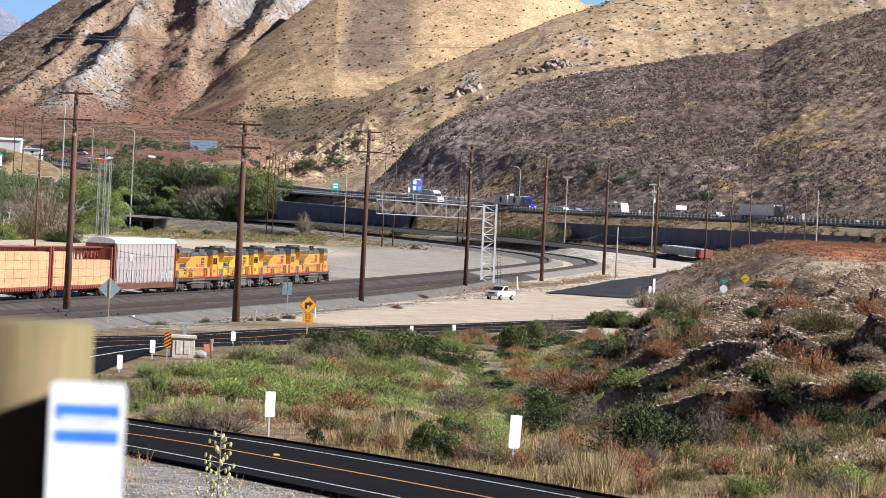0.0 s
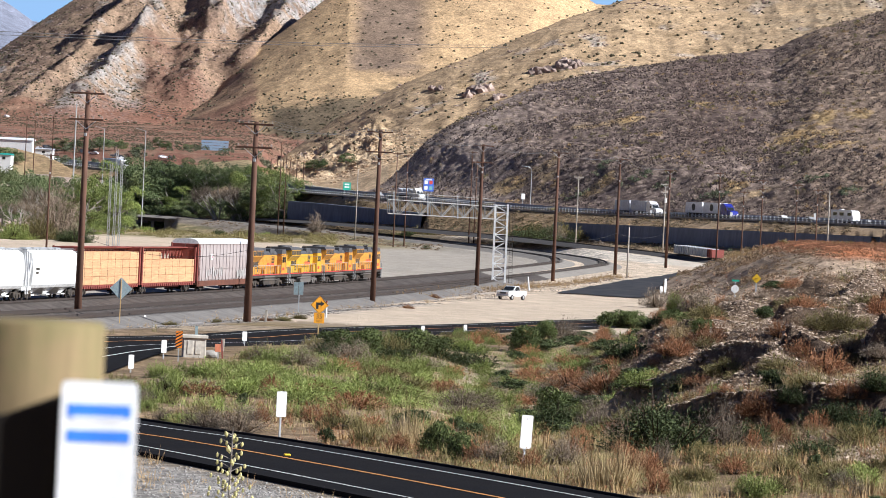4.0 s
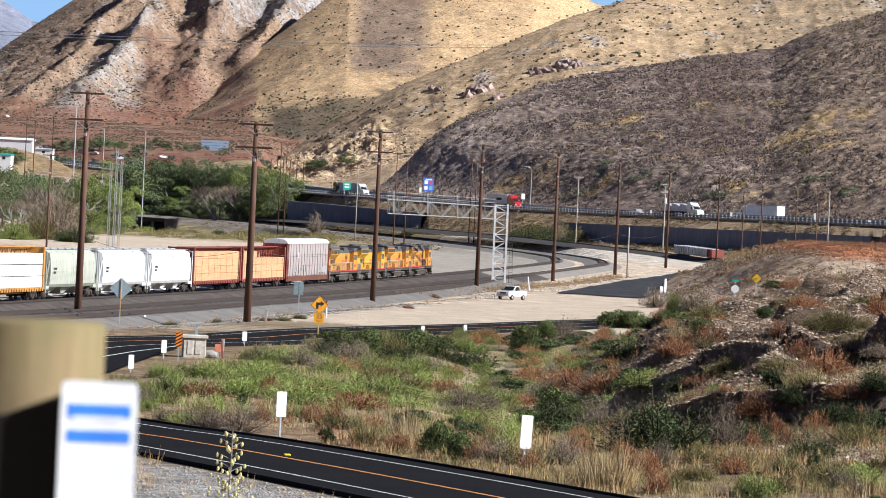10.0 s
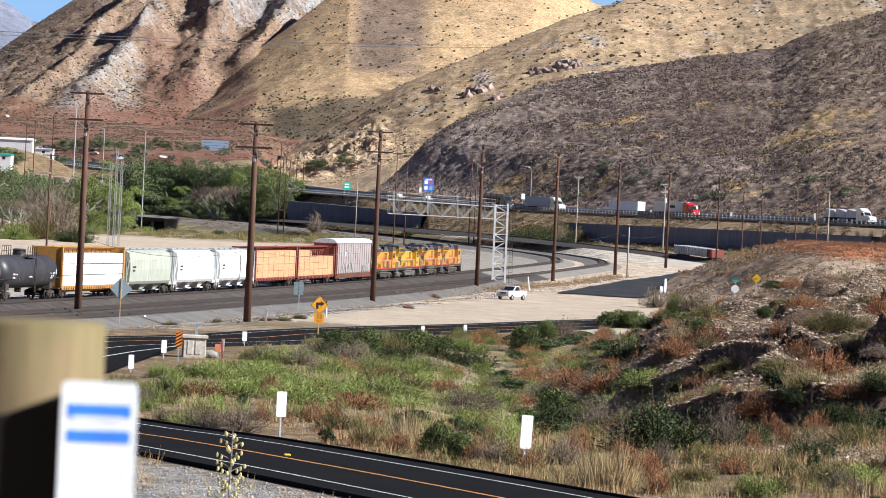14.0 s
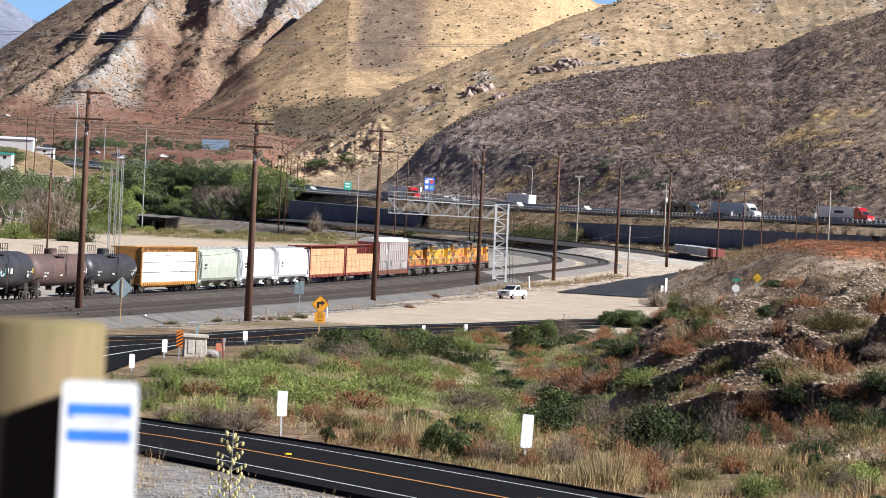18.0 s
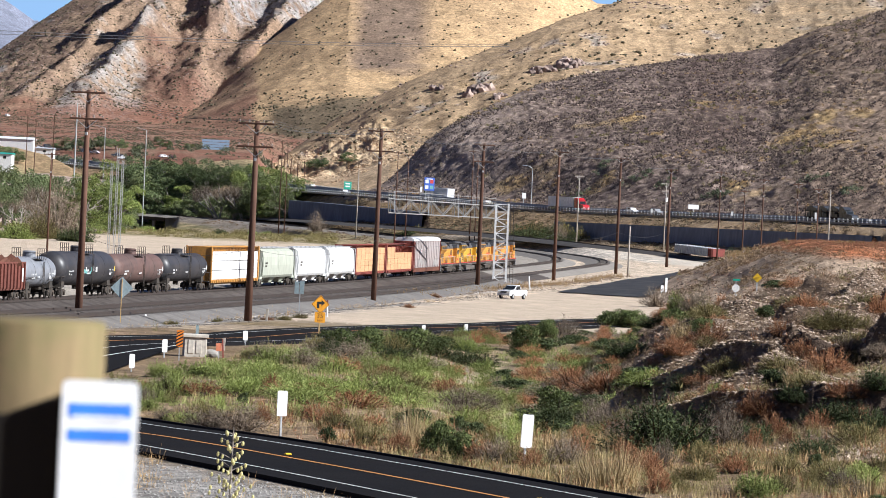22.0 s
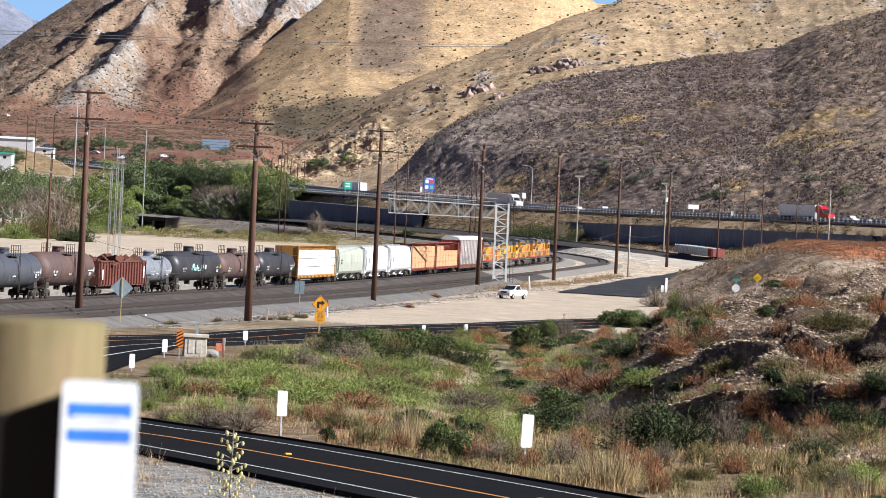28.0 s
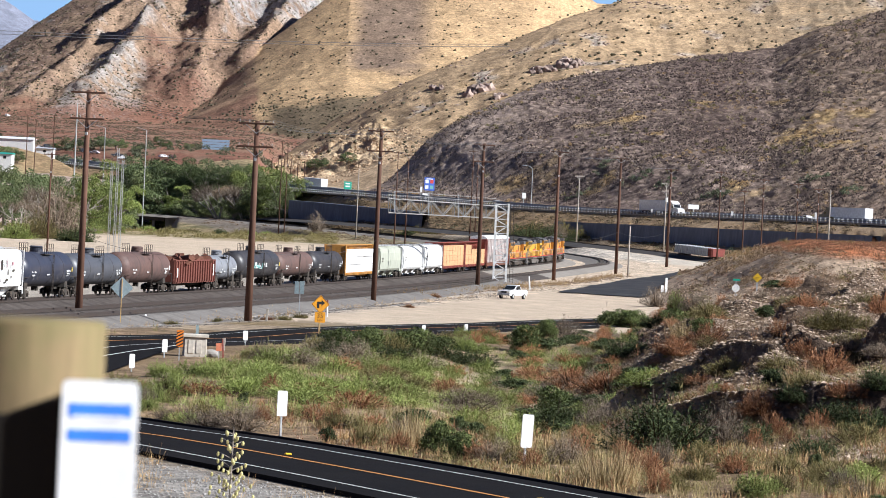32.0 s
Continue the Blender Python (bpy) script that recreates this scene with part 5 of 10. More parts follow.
    for s in (-1, 1):
        yy = s * (r + 0.016)
        rows = []
        for x0, x1, z0 in ((-h + 1.5, -h + 3.2, zc - 0.25), (-h + 1.6, -h + 2.6, zc - 0.55), (h - 3.6, h - 1.8, zc - 0.2), (h - 3.3, h - 2.2, zc - 0.45), (h - 3.4, h - 2.6, zc - 0.62), (-1.9, -0.9, zc - 0.5)):
            x = x0
            while x < x1:
                w = g.uniform(0.08, 0.2)
                if g.random() < 0.8:
                    rows.append((x, x + w, z0, z0 + g.uniform(0.1, 0.17)))
                x += w + 0.06
        marks(e, rows, M_MARK_W, yy, "stencil")
        marks(e, [(h - 1.45, h - 1.15, zc - 0.25, zc + 0.2)], M_MARK_Y if seed in (3, 7) else M_MARK_W, yy, "placard")
        marks(e, [(x, x + 0.06, zc - r * 0.55, zc - r * 0.55 + g.uniform(0.25, 0.6)) for x in (g.uniform(-h + 1, h - 1) for _ in range(9))], M_UNDER_LITE, s * (r + 0.013), "drip_streak")
        if sprayed:
            for m, q in ((M_TAG_TEAL, 10), (M_MARK_W, 9)):
                marks(e, [(x, x + g.uniform(0.2, 0.7), z, z + g.uniform(0.15, 0.5)) for x, z in ((g.uniform(-5.5, 1.5), zc - g.uniform(0.15, 0.5)) for _ in range(q))], m, s * (r + 0.019 + 0.0003 * q), "graffiti")
    bogie(e, -h + 1.3)
    bogie(e, h - 1.3)
    coupler(e, L)
    e["L"] = L
    return e


def gondola():
    e = thing("gondola_car", "rust-red ribbed gondola car heaped with scrap metal", "railway car")
    L = 20.5
    h = L / 2 - 0.6
    bm = bmesh.new()
    for s in (-1, 1):
        box(bm, (-h, s * 1.45 - 0.05, 1.1), (h, s * 1.45 + 0.05, 3.35))
        box(bm, (-h, s * 1.5 - 0.1, 3.3), (h, s * 1.5 + 0.1, 3.45))
        box(bm, (s * h - 0.06, -1.45, 1.1), (s * h + 0.06, 1.45, 3.4))
    box(bm, (-h, -1.45, 0.95), (h, 1.45, 1.12))
    part("body", bm, M_OXIDE, e)
    for s in (-1, 1):
        for k in range(17):
            bm = bmesh.new()
            x = -h + 0.3 + (2 * h - 0.6) * k / 16
            prism(bm, [(x - 0.13, 1.05), (x + 0.13, 1.05), (x + 0.1, 3.3), (x - 0.1, 3.3)], s * 1.57 - 0.07, s * 1.57 + 0.07)
            part("rib", bm, M_OXIDE, e)
    bm = bmesh.new()
    box(bm, (-h, -0.3, 0.6), (h, 0.3, 0.95))
    part("centre_sill", bm, M_UNDER, e)
    g = random.Random(8)
    for k in range(60):
        bm = bmesh.new()
        x, y = g.uniform(-h + 0.8, h - 0.8), g.uniform(-1.1, 1.1)
        m = pose(x, y, 3.1 + g.uniform(0, 0.55) * (1 - abs(x) / h), g.uniform(-40, 40), g.uniform(-40, 40), g.uniform(0, 180))
        a, b, c = g.uniform(0.3, 1.1), g.uniform(0.1, 0.5), g.uniform(0.05, 0.35)
        box(bm, (-a, -b, -c), (a, b, c), 0.03, m)
        part("scrap_piece", bm, M_RUST, e)
    marks(e, [(-h + 0.6, -h + 1.1, 1.6, 2.6), (h - 1.5, h - 1.0, 1.7, 2.9)], M_MARK_W, -1.66, "stencil")
    bogie(e, -h + 1.6)
    bogie(e, h - 1.6)
    coupler(e, L)
    e["L"] = L
    return e


TRAIN = [locomotive(M_LOCO, "faded orange-yellow diesel locomotive with sooty grey roof leading"),
         locomotive(M_LOCO, "faded orange-yellow diesel locomotive with sooty grey roof"),
         locomotive(M_LOCO_BRIGHT, "clean bright yellow diesel locomotive with grey roof"),
         locomotive(M_LOCO, "weathered orange-yellow diesel locomotive with grey roof"),
         autorack(),
         centre_beam("red lumber car partly stacked with tan wrapped timber", M_RED, M_LUMBER, [(0, 2, 4), (2, 4, 3)]),
         centre_beam("red lumber car fully stacked with tan wrapped timber", M_RED, M_LUMBER, [(0, 6, 4)]),
         covered_hopper("clean white covered hopper car with curved sides", M_HOPPER_W),
         covered_hopper("clean white covered hopper car with dark end frames", M_HOPPER_W),
         covered_hopper("pale green-grey covered hopper car", M_HOPPER_G, 21.0),
         centre_beam("orange lumber car stacked with white wrapped timber", M_ORANGE, M_LUMBER_W, [(0, 6, 3)], L=26.0, hh=0.99),
         tank_car("black tank car with top railing", M_TANK_B, 20.6, 1.5, seed=1),
         tank_car("rusty brown tank car with streaked band", M_TANK_BR, 21.2, 1.5, True, seed=2),
         tank_car("long black tank car with teal graffiti", M_TANK_B, 23.0, 1.62, sprayed=True, seed=3),
         tank_car("short grey tank car with dark band", M_TANK_G, 13.3, 1.38, seed=4),
         gondola(),
         tank_car("rusty brown tank car with high dome", M_TANK_BR, 20.5, 1.6, seed=5),
         tank_car("slate grey tank car with top railing", M_TANK_DG, 20.5, 1.52, seed=6),
         tank_car("dark blue-black tank car with yellow placard", M_TANK_BL, 19.8, 1.6, seed=7),
         covered_hopper("white ribbed hopper car with graffiti", M_HOPPER_W, 20.0, True, True)]
A_SEG = np.concatenate([[0], np.cumsum(np.linalg.norm(np.diff(A_PTS, axis=0), axis=1))])
S_REF = float(A_SEG[int(np.argmin(np.abs(A_PTS[:, 1] - 488.5)))])
SPEED = 8.06


def rail_point(s):
    return Vector([float(np.interp(s, A_SEG, A_PTS[:, k])) for k in range(3)])


def rail_pose(s, half):
    """Pose of a car whose middle is s metres along the line and whose bogies stand half a base either side."""
    a, b = rail_point(s - half), rail_point(s + half)
    d = (b - a).normalized()
    q = Matrix((d, Vector((-d.y, d.x, 0)).normalized(), d.cross(Vector((-d.y, d.x, 0)).normalized()))).transposed()
    return Matrix.Translation((a + b) / 2) @ q.to_4x4()


def train_rows():
    back = 0.0
    for car in TRAIN:
        L = car["L"]
        s0 = S_REF - back - L / 2
        half = L * 0.35
        walk(car, [(t, rail_pose(s0 + SPEED * (t - 2.0), half)) for t in range(0, 33, 2)])
        back += L

# ---- poles, wires and line-side things ----
M_INSUL = surface("glazed_insulator", (0.36, 0.33, 0.3), 0.25, dirt_amount=0.1)
M_WIRE = surface("weathered_wire", (0.13, 0.13, 0.13), 0.5, 0.5, dirt_amount=0.2)
M_LIGHT_POLE = surface("bleached_pole", (0.42, 0.38, 0.33), 0.85, dirt=(0.25, 0.2, 0.16), dirt_amount=0.5, grain=6, stain=0.5, stretch=(1, 1, 0.1))


def tip(u, v, d):
    return spot(u, v, d)


def utility_pole(p, h, arms, label, material=M_POLE, r=0.2, turn=12, lamp=False, box_at=None, arm_len=3.0):
    e = thing("utility_pole", label, "utility pole", "utility poles", at=pose(p[0], p[1], p[2], 0, 0, turn))
    bm = bmesh.new()
    tube(bm, (0, 0, -1.5), (0, 0, h), r * 1.25, r * 0.72, 10)
    part("pole", bm, material, e, smooth=True)
    for k, (z, w) in enumerate(arms):
        bm = bmesh.new()
        box(bm, (-w / 2, -r - 0.14, z - 0.08), (w / 2, -r - 0.02, z + 0.08), 0.015)
        arm = part("crossarm", bm, material, e)
        bm = bmesh.new()
        for s in (-1, 1):
            bar(bm, (s * w * 0.3, -r - 0.08, z - 0.05), (0, -r, z - 0.8), 0.05)
        part("brace", bm, M_GALV, arm)
        for s in (-0.46, -0.2, 0.2, 0.46):
            bm = bmesh.new()
            tube(bm, (s * w, -r - 0.08, z + 0.08), (s * w, -r - 0.08, z + 0.3), 0.04, 0.03, 8)
            bmesh.ops.create_cone(bm, cap_ends=True, segments=8, radius1=0.07, radius2=0.04, depth=0.1, matrix=Matrix.Translation((s * w, -r - 0.08, z + 0.26)))
            part("insulator", bm, M_INSUL, arm)
    if box_at:
        bm = bmesh.new()
        tube(bm, (0, -r - 0.3, box_at), (0, -r - 0.3, box_at + 1.0), 0.3, seg=12)
        part("transformer", bm, M_WHITE, e, "pale grey transformer can")
    bm = bmesh.new()
    box(bm, (-0.1, -r * 1.3 - 0.02, h * 0.8), (0.1, -r * 0.7, h * 0.8 + 0.25))
    part("plate", bm, M_GALV, e)
    return e


near_poles = []
for u, vb, vt, ut, two in ((137, 563, 160, 158, 1), (437, 570, 215, 458, 1), (659, 538, 230, 679, 1), (843, 513, 255, 853, 1), (978, 498, 268, 988, 0), (1088, 487, 280, 1098, 0), (1178, 474, 300, 1186, 0)):
    p = footing(u, vb, 200)
    h = (vb - vt) * p.y / F
    d1 = h * 0.115
    arms = [(h - 0.25, 3.0)] + ([(h - 0.25 - d1, 3.0)] if two else [])
    utility_pole(p, h, arms, "tall brown wooden pole with two crossarms by the tracks" if two else "tall brown wooden pole with one crossarm by the tracks", r=0.27, turn=-8 if u < 700 else 6)
    near_poles.append((p, h))
for u, d, vb, vt, m, arms_n in ((1268, 720, 445, 305, 0, 1), (1312, 760, 440, 338, 0, 1), (1345, 770, 438, 318, 0, 1), (1406, 790, 436, 326, 0, 1), (1443, 830, 436, 335, 0, 1), (1464, 800, 436, 338, 1, 0),
                               (1019, 900, 422, 312, 1, 1), (1173, 850, 438, 325, 1, 1), (697, 900, 408, 270, 0, 1), (716, 910, 408, 274, 0, 1), (830, 930, 412, 268, 0, 1), (839, 935, 412, 285, 0, 1),
                               (82, 600, 440, 272, 0, 1), (493, 1010, 375, 250, 0, 0), (503, 1030, 375, 262, 0, 0), (629, 1000, 402, 300, 1, 0), (1110, 640, 479, 402, 1, 0)):
    q = spot(u, vb, d)
    p = Vector((q.x, q.y, height(q.x, q.y)))
    h = spot(u + 0.049 * (vb - vt), vt, d).z - p.z
    utility_pole(p, h, [(h - 0.3, 2.6), (h - 2.2, 2.4)][:1 + (u in (1345, 1173))] if arms_n else [], "slender wooden pole beyond the tracks" if not m else "bleached slender wooden pole beyond the tracks",
                 M_LIGHT_POLE if m else M_POLE, r=0.15, turn=10, box_at=h - 4.6 if u in (1173,) else None)


def wire(name, a, b, sag, r=0.02, lab="thin dark overhead wire between the poles"):
    a, b = Vector(a), Vector(b)
    pts = []
    for i in range(13):
        t = i / 12
        p = a.lerp(b, t)
        p.z -= 4 * sag * t * (1 - t)
        pts.append(p)
    verts, faces = [], []
    for i, p in enumerate(pts):
        for k in range(3):
            an = 2 * math.pi * k / 3
            verts.append((p.x + r * math.cos(an) * 0.7, p.y, p.z + r * math.sin(an)))
    for i in range(12):
        for k in range(3):
            faces.append((3 * i + k, 3 * i + (k + 1) % 3, 3 * i + 3 + (k + 1) % 3, 3 * i + 3 + k))
    return tagged(new(name, mesh_of(name, verts, faces, M_WIRE)), lab, "wire", "overhead wires")


for (p, h), (q, g) in zip(near_poles[:-1], near_poles[1:]):
    for off in (-1.4, -0.6, 0.6, 1.4):
        wire("overhead_wire", (p.x + off, p.y - 0.25, p.z + h + 0.1), (q.x + off, q.y - 0.25, q.z + g + 0.1), 0.9, 0.013)
    wire("telephone_cable", (p.x, p.y - 0.25, p.z + h * 0.36), (q.x, q.y - 0.25, q.z + g * 0.36), 1.1, 0.016, "black sagging cable slung between the poles")
for v0, v1, d in ((56, 78, 480), (62, 82, 500)):
    a, b = spot(-60, v0 - 3, d), spot(900, v1 + 2, d + 260)
    wire("transmission_wire", a, b, 0.6, 0.045, "pale high transmission wire crossing the valley")


def lattice(bm, a, b, w, n, t=0.06, up=Vector((0, 0, 1)), d=None):
    """A square lattice boom from a to b, w wide and d deep."""
    a, b = Vector(a), Vector(b)
    ax = (b - a).normalized()
    sx = ax.cross(up)
    if sx.length < 0.1:
        sx = Vector((1, 0, 0))
    sx.normalize()
    sy = sx.cross(ax).normalized()
    d = d or w
    cs = [sx * w / 2 * i + sy * d / 2 * j for i, j in ((-1, -1), (1, -1), (1, 1), (-1, 1))]
    for c in cs:
        bar(bm, a + c, b + c, t * 1.8)
    L = (b - a).length
    for k in range(n):
        p, q = a + ax * L * k / n, a + ax * L * (k + 1) / n
        for i in range(4):
            c, e = cs[i], cs[(i + 1) % 4]
            bar(bm, p + c, p + e, t)
            bar(bm, p + (c if k % 2 else e), q + (e if k % 2 else c), t)


# galvanised steel with the shade on boom and rail put into its colour
M_SHADE_STEEL = surface("weathered_steel", (0.30, 0.30, 0.29), 0.6, 0.2, dirt=(0.16, 0.14, 0.12), dirt_amount=0.5, grain=4)


def signal_bridge():
    d = 497
    p = footing(881, 505, 200)
    d = p.y
    e = thing("signal_bridge", "galvanised lattice cantilever signal bridge over the tracks", "signal bridge")
    top = spot(888, 362, d)
    for du in (-10, 12):
        bm = bmesh.new()
        a, b = spot(881 + du, 505, d), spot(887 + du, 362, d)
        bar(bm, a, b, 0.3, 0.3)
        part("mast_leg", bm, M_WHITE, e, "white painted mast leg")
    n = 11
    for k in range(n + 1):
        f = k / n
        z0 = 505 - (505 - 364) * f
        bm = bmesh.new()
        bar(bm, spot(871 + 6 * f, z0, d), spot(893 + 6 * f, z0, d), 0.12)
        part("rung", bm, M_WHITE, e)
        if k < n:
            z1 = 505 - (505 - 364) * (k + 1) / n
            bm = bmesh.new()
            bar(bm, spot((871 if k % 2 else 893) + 6 * f, z0, d), spot((893 if k % 2 else 871) + 6 * f, z1, d), 0.13)
            part("brace", bm, M_WHITE, e)
    # cantilever boom
    bm = bmesh.new()
    nb = 10
    lo = [spot(876 - (876 - 686) * k / nb, 388 - (388 - 378) * k / nb, d - 38 * k / nb) for k in range(nb + 1)]
    hi = [spot(876 - (876 - 686) * k / nb, 366 - (366 - 353) * k / nb, d - 38 * k / nb) for k in range(nb + 1)]
    dep = Vector((0.9, 0.6, 0)).normalized() * 0.9
    for off in (Vector((0, 0, 0)), Vector((0.25, 1.1, 0))):
        for k in range(nb):
            bar(bm, lo[k] + off, lo[k + 1] + off, 0.13)
            bar(bm, hi[k] + off, hi[k + 1] + off, 0.13)
            bar(bm, lo[k] + off, hi[k] + off, 0.09)
            bar(bm, (lo[k] if k % 2 else hi[k]) + off, (hi[k + 1] if k % 2 else lo[k + 1]) + off, 0.08)
        bar(bm, lo[nb] + off, hi[nb] + off, 0.1)
    for k in range(nb + 1):
        bar(bm, lo[k], lo[k] + Vector((0.25, 1.1, 0)), 0.07)
        bar(bm, hi[k], hi[k] + Vector((0.25, 1.1, 0)), 0.07)
    part("boom", bm, M_SHADE_STEEL, e)
    for k in range(nb + 1):
        bm = bmesh.new()
        bar(bm, hi[k], hi[k] + Vector((0, 0, 1.1)), 0.06)
        part("rail_post", bm, M_SHADE_STEEL, e)
    for hz in (1.1, 0.55):
        bm = bmesh.new()
        bar(bm, hi[0] + Vector((0, 0, hz)), hi[nb] + Vector((0, 0, hz)), 0.06)
        part("handrail", bm, M_SHADE_STEEL, e)
    for u, v, z0, z1 in ((697, 352, 340, 378), (757, 355, 342, 383), (810, 360, 346, 387)):
        dd = d - 38 * (876 - u) / 190
        bm = bmesh.new()
        bar(bm, spot(u, z1, dd - 0.3), spot(u, z0, dd - 0.3), 0.22)
        part("hanger", bm, M_GALV, e, "pale vertical hanger post")
    bm = bmesh.new()
    a, b = spot(903, 505, d + 4), spot(905, 372, d + 4)
    for s in (-0.25, 0.25):
        bar(bm, a + Vector((s, 0, 0)), b + Vector((s, 0, 0)), 0.06)
    for k in range(30):
        q = a.lerp(b, k / 30)
        bar(bm, q + Vector((-0.25, 0, 0)), q + Vector((0.25, 0, 0)), 0.04)
    part("ladder", bm, M_UNDER, e)
    for u in (-8, 14):
        bm = bmesh.new()
        q = spot(881 + u, 508, d)
        box(bm, (q.x - 0.6, q.y - 0.6, height(q.x, q.y) - 0.6), (q.x + 0.6, q.y + 0.6, q.z + 0.25), 0.04)
        part("footing", bm, M_CONCRETE, e)


signal_bridge()

# ---- road signs and markers ----
M_SIGN_Y = surface("sign_yellow", (0.78, 0.33, 0.015), 0.45, dirt=(0.5, 0.25, 0.05), dirt_amount=0.2, grain=3)
M_SIGN_YY = surface("sign_lemon", (0.8, 0.5, 0.02), 0.45, dirt_amount=0.15, grain=3)
M_BLACK = surface("sign_black", (0.015, 0.015, 0.015), 0.5, dirt_amount=0.1)
M_SIGN_BACK = surface("sign_back_aluminium", (0.40, 0.50, 0.52), 0.4, 0.5, dirt=(0.3, 0.32, 0.32), dirt_amount=0.3)
M_POST_WOOD = surface("painted_wood_post", (0.55, 0.37, 0.17), 0.8, dirt=(0.3, 0.2, 0.1), dirt_amount=0.4, stretch=(1, 1, 0.1))
M_ORANGE_SIGN = surface("faded_orange_sign", (0.62, 0.19, 0.09), 0.6, dirt=(0.6, 0.4, 0.3), dirt_amount=0.4)
M_GREEN_SIGN = surface("sign_green", (0.02, 0.35, 0.24), 0.45, dirt_amount=0.15)
M_BLUE_SIGN = surface("sign_blue", (0.06, 0.14, 0.55), 0.45, dirt_amount=0.15)
M_TAN_BLOCK = surface("tan_painted_concrete", (0.62, 0.57, 0.49), 0.85, dirt=(0.35, 0.28, 0.2), dirt_amount=0.5, grain=4, stain=0.8, bump=0.01)


def plate(bm, pts, y, th=0.02):
    return prism(bm, pts, y - th, y)


def rounded(w, h, r, n=4, cx=0.0, cz=0.0):
    out = []
    for sx, sz, a0 in ((1, 1, 0), (-1, 1, 90), (-1, -1, 180), (1, -1, 270)):
        for k in range(n + 1):
            a = radians(a0 + 90 * k / n)
            out.append((cx + sx * (w / 2 - r) + r * math.cos(a), cz + sz * (h / 2 - r) + r * math.sin(a)))
    return out


def letters(text, size, material, parent, m, name="lettering"):
    cu = bpy.data.curves.new(name, "FONT")
    cu.body, cu.size, cu.align_x, cu.align_y, cu.extrude = text, size, "CENTER", "CENTER", 0.004
    tmp = bpy.data.objects.new(name, cu)
    scene.collection.objects.link(tmp)
    me = bpy.data.meshes.new_from_object(tmp)
    bpy.data.objects.remove(tmp)
    me.materials.clear()
    me.materials.append(material)
    o = new(name, me)
    o.parent = parent
    o.matrix_basis = m
    return o


def turn_sign():
    p = footing(563, 596, 150)
    d = p.y
    k = d / F
    e = thing("road_sign", "orange-yellow right-turn warning sign with 35 mph plate", "road sign", at=pose(p.x, p.y, p.z, 0, 0, 14))
    zc = spot(560, 540, d).z - p.z
    s = 16.5 * k
    bm = bmesh.new()
    bar(bm, (0, 0.05, -0.8), (0, 0.05, zc + s * 0.6), 0.1)
    part("post", bm, M_POST_WOOD, e)
    bm = bmesh.new()
    plate(bm, [(-s, zc), (0, zc - s), (s, zc), (0, zc + s)], 0)
    panel = part("warning_panel", bm, M_SIGN_Y, e)
    bm = bmesh.new()
    q = s * 0.94
    for a, b in (((-q, zc), (0, zc - q)), ((0, zc - q), (q, zc)), ((q, zc), (0, zc + q)), ((0, zc + q), (-q, zc))):
        bar(bm, (a[0], -0.024, a[1]), (b[0], -0.024, b[1]), 0.012, 0.02)
    part("border", bm, M_BLACK, panel)
    bm = bmesh.new()
    t = s * 0.13
    plate(bm, [(-0.38 * s, zc - 0.42 * s), (-0.38 * s + 2 * t, zc - 0.42 * s), (-0.38 * s + 2 * t, zc + 0.02 * s), (-0.38 * s, zc + 0.28 * s)], -0.022, 0.006)
    plate(bm, [(-0.38 * s, zc + 0.02 * s), (0.12 * s, zc + 0.02 * s), (0.12 * s, zc + 0.28 * s), (-0.38 * s, zc + 0.28 * s)], -0.023, 0.006)
    plate(bm, [(0.1 * s, zc - 0.15 * s), (0.52 * s, zc + 0.15 * s), (0.1 * s, zc + 0.45 * s)], -0.024, 0.006)
    part("arrow", bm, M_BLACK, panel)
    z2 = spot(560, 563, d).z - p.z
    w = 9.3 * k
    bm = bmesh.new()
    plate(bm, rounded(2 * w, 2 * w, 0.05, 3, 0, z2), 0)
    pl = part("speed_plate", bm, M_SIGN_Y, e)
    letters("35", 1.25 * w, M_BLACK, pl, pose(0, -0.026, z2 + 0.25 * w, 90, 0, 0))
    letters("MPH", 0.5 * w, M_BLACK, pl, pose(0, -0.026, z2 - 0.62 * w, 90, 0, 0))
    # slim white post with a red top beside it
    p = footing(577, 562, 150)
    e = thing("marker_post", "slim white marker post with red top", "marker post", at=pose(p.x, p.y, p.z))
    h = 29 * p.y / F
    bm = bmesh.new()
    tube(bm, (0, 0, -0.3), (0, 0, h * 0.85), 0.07)
    part("post", bm, M_WHITE, e)
    bm = bmesh.new()
    tube(bm, (0, 0, h * 0.85), (0, 0, h), 0.075)
    part("cap", bm, M_RED, e)


turn_sign()


def paddle(u, vb, vt, w, split, group="delineators", lean=0.0):
    """Road delineator: white panel with rounded corners on a channel post."""
    p = footing(u, vb, 90)
    k = p.y / F
    e = thing("delineator", "white panel delineator on a grey steel post beside the road", "road marker", group, at=pose(p.x, p.y, p.z, 0, lean, 24))
    h = (vb - vt) * k
    bm = bmesh.new()
    box(bm, (-0.03, 0.0, -0.4), (0.03, 0.035, h * 0.93))
    box(bm, (-0.045, 0.03, -0.4), (0.045, 0.04, h * 0.9))
    part("post", bm, M_GALV, e)
    z0 = h * (1 - split)
    bm = bmesh.new()
    plate(bm, rounded(1.08 * w * k, h - z0, 0.05, 4, 0, (h + z0) / 2), -0.001, 0.025)
    panel = part("panel", bm, M_WHITE, e)
    for z in (z0 + 0.12, h - 0.12):
        bm = bmesh.new()
        tube(bm, (0, -0.026, z), (0, -0.034, z), 0.02, seg=6)
        part("bolt", bm, M_GALV, panel)
    return p


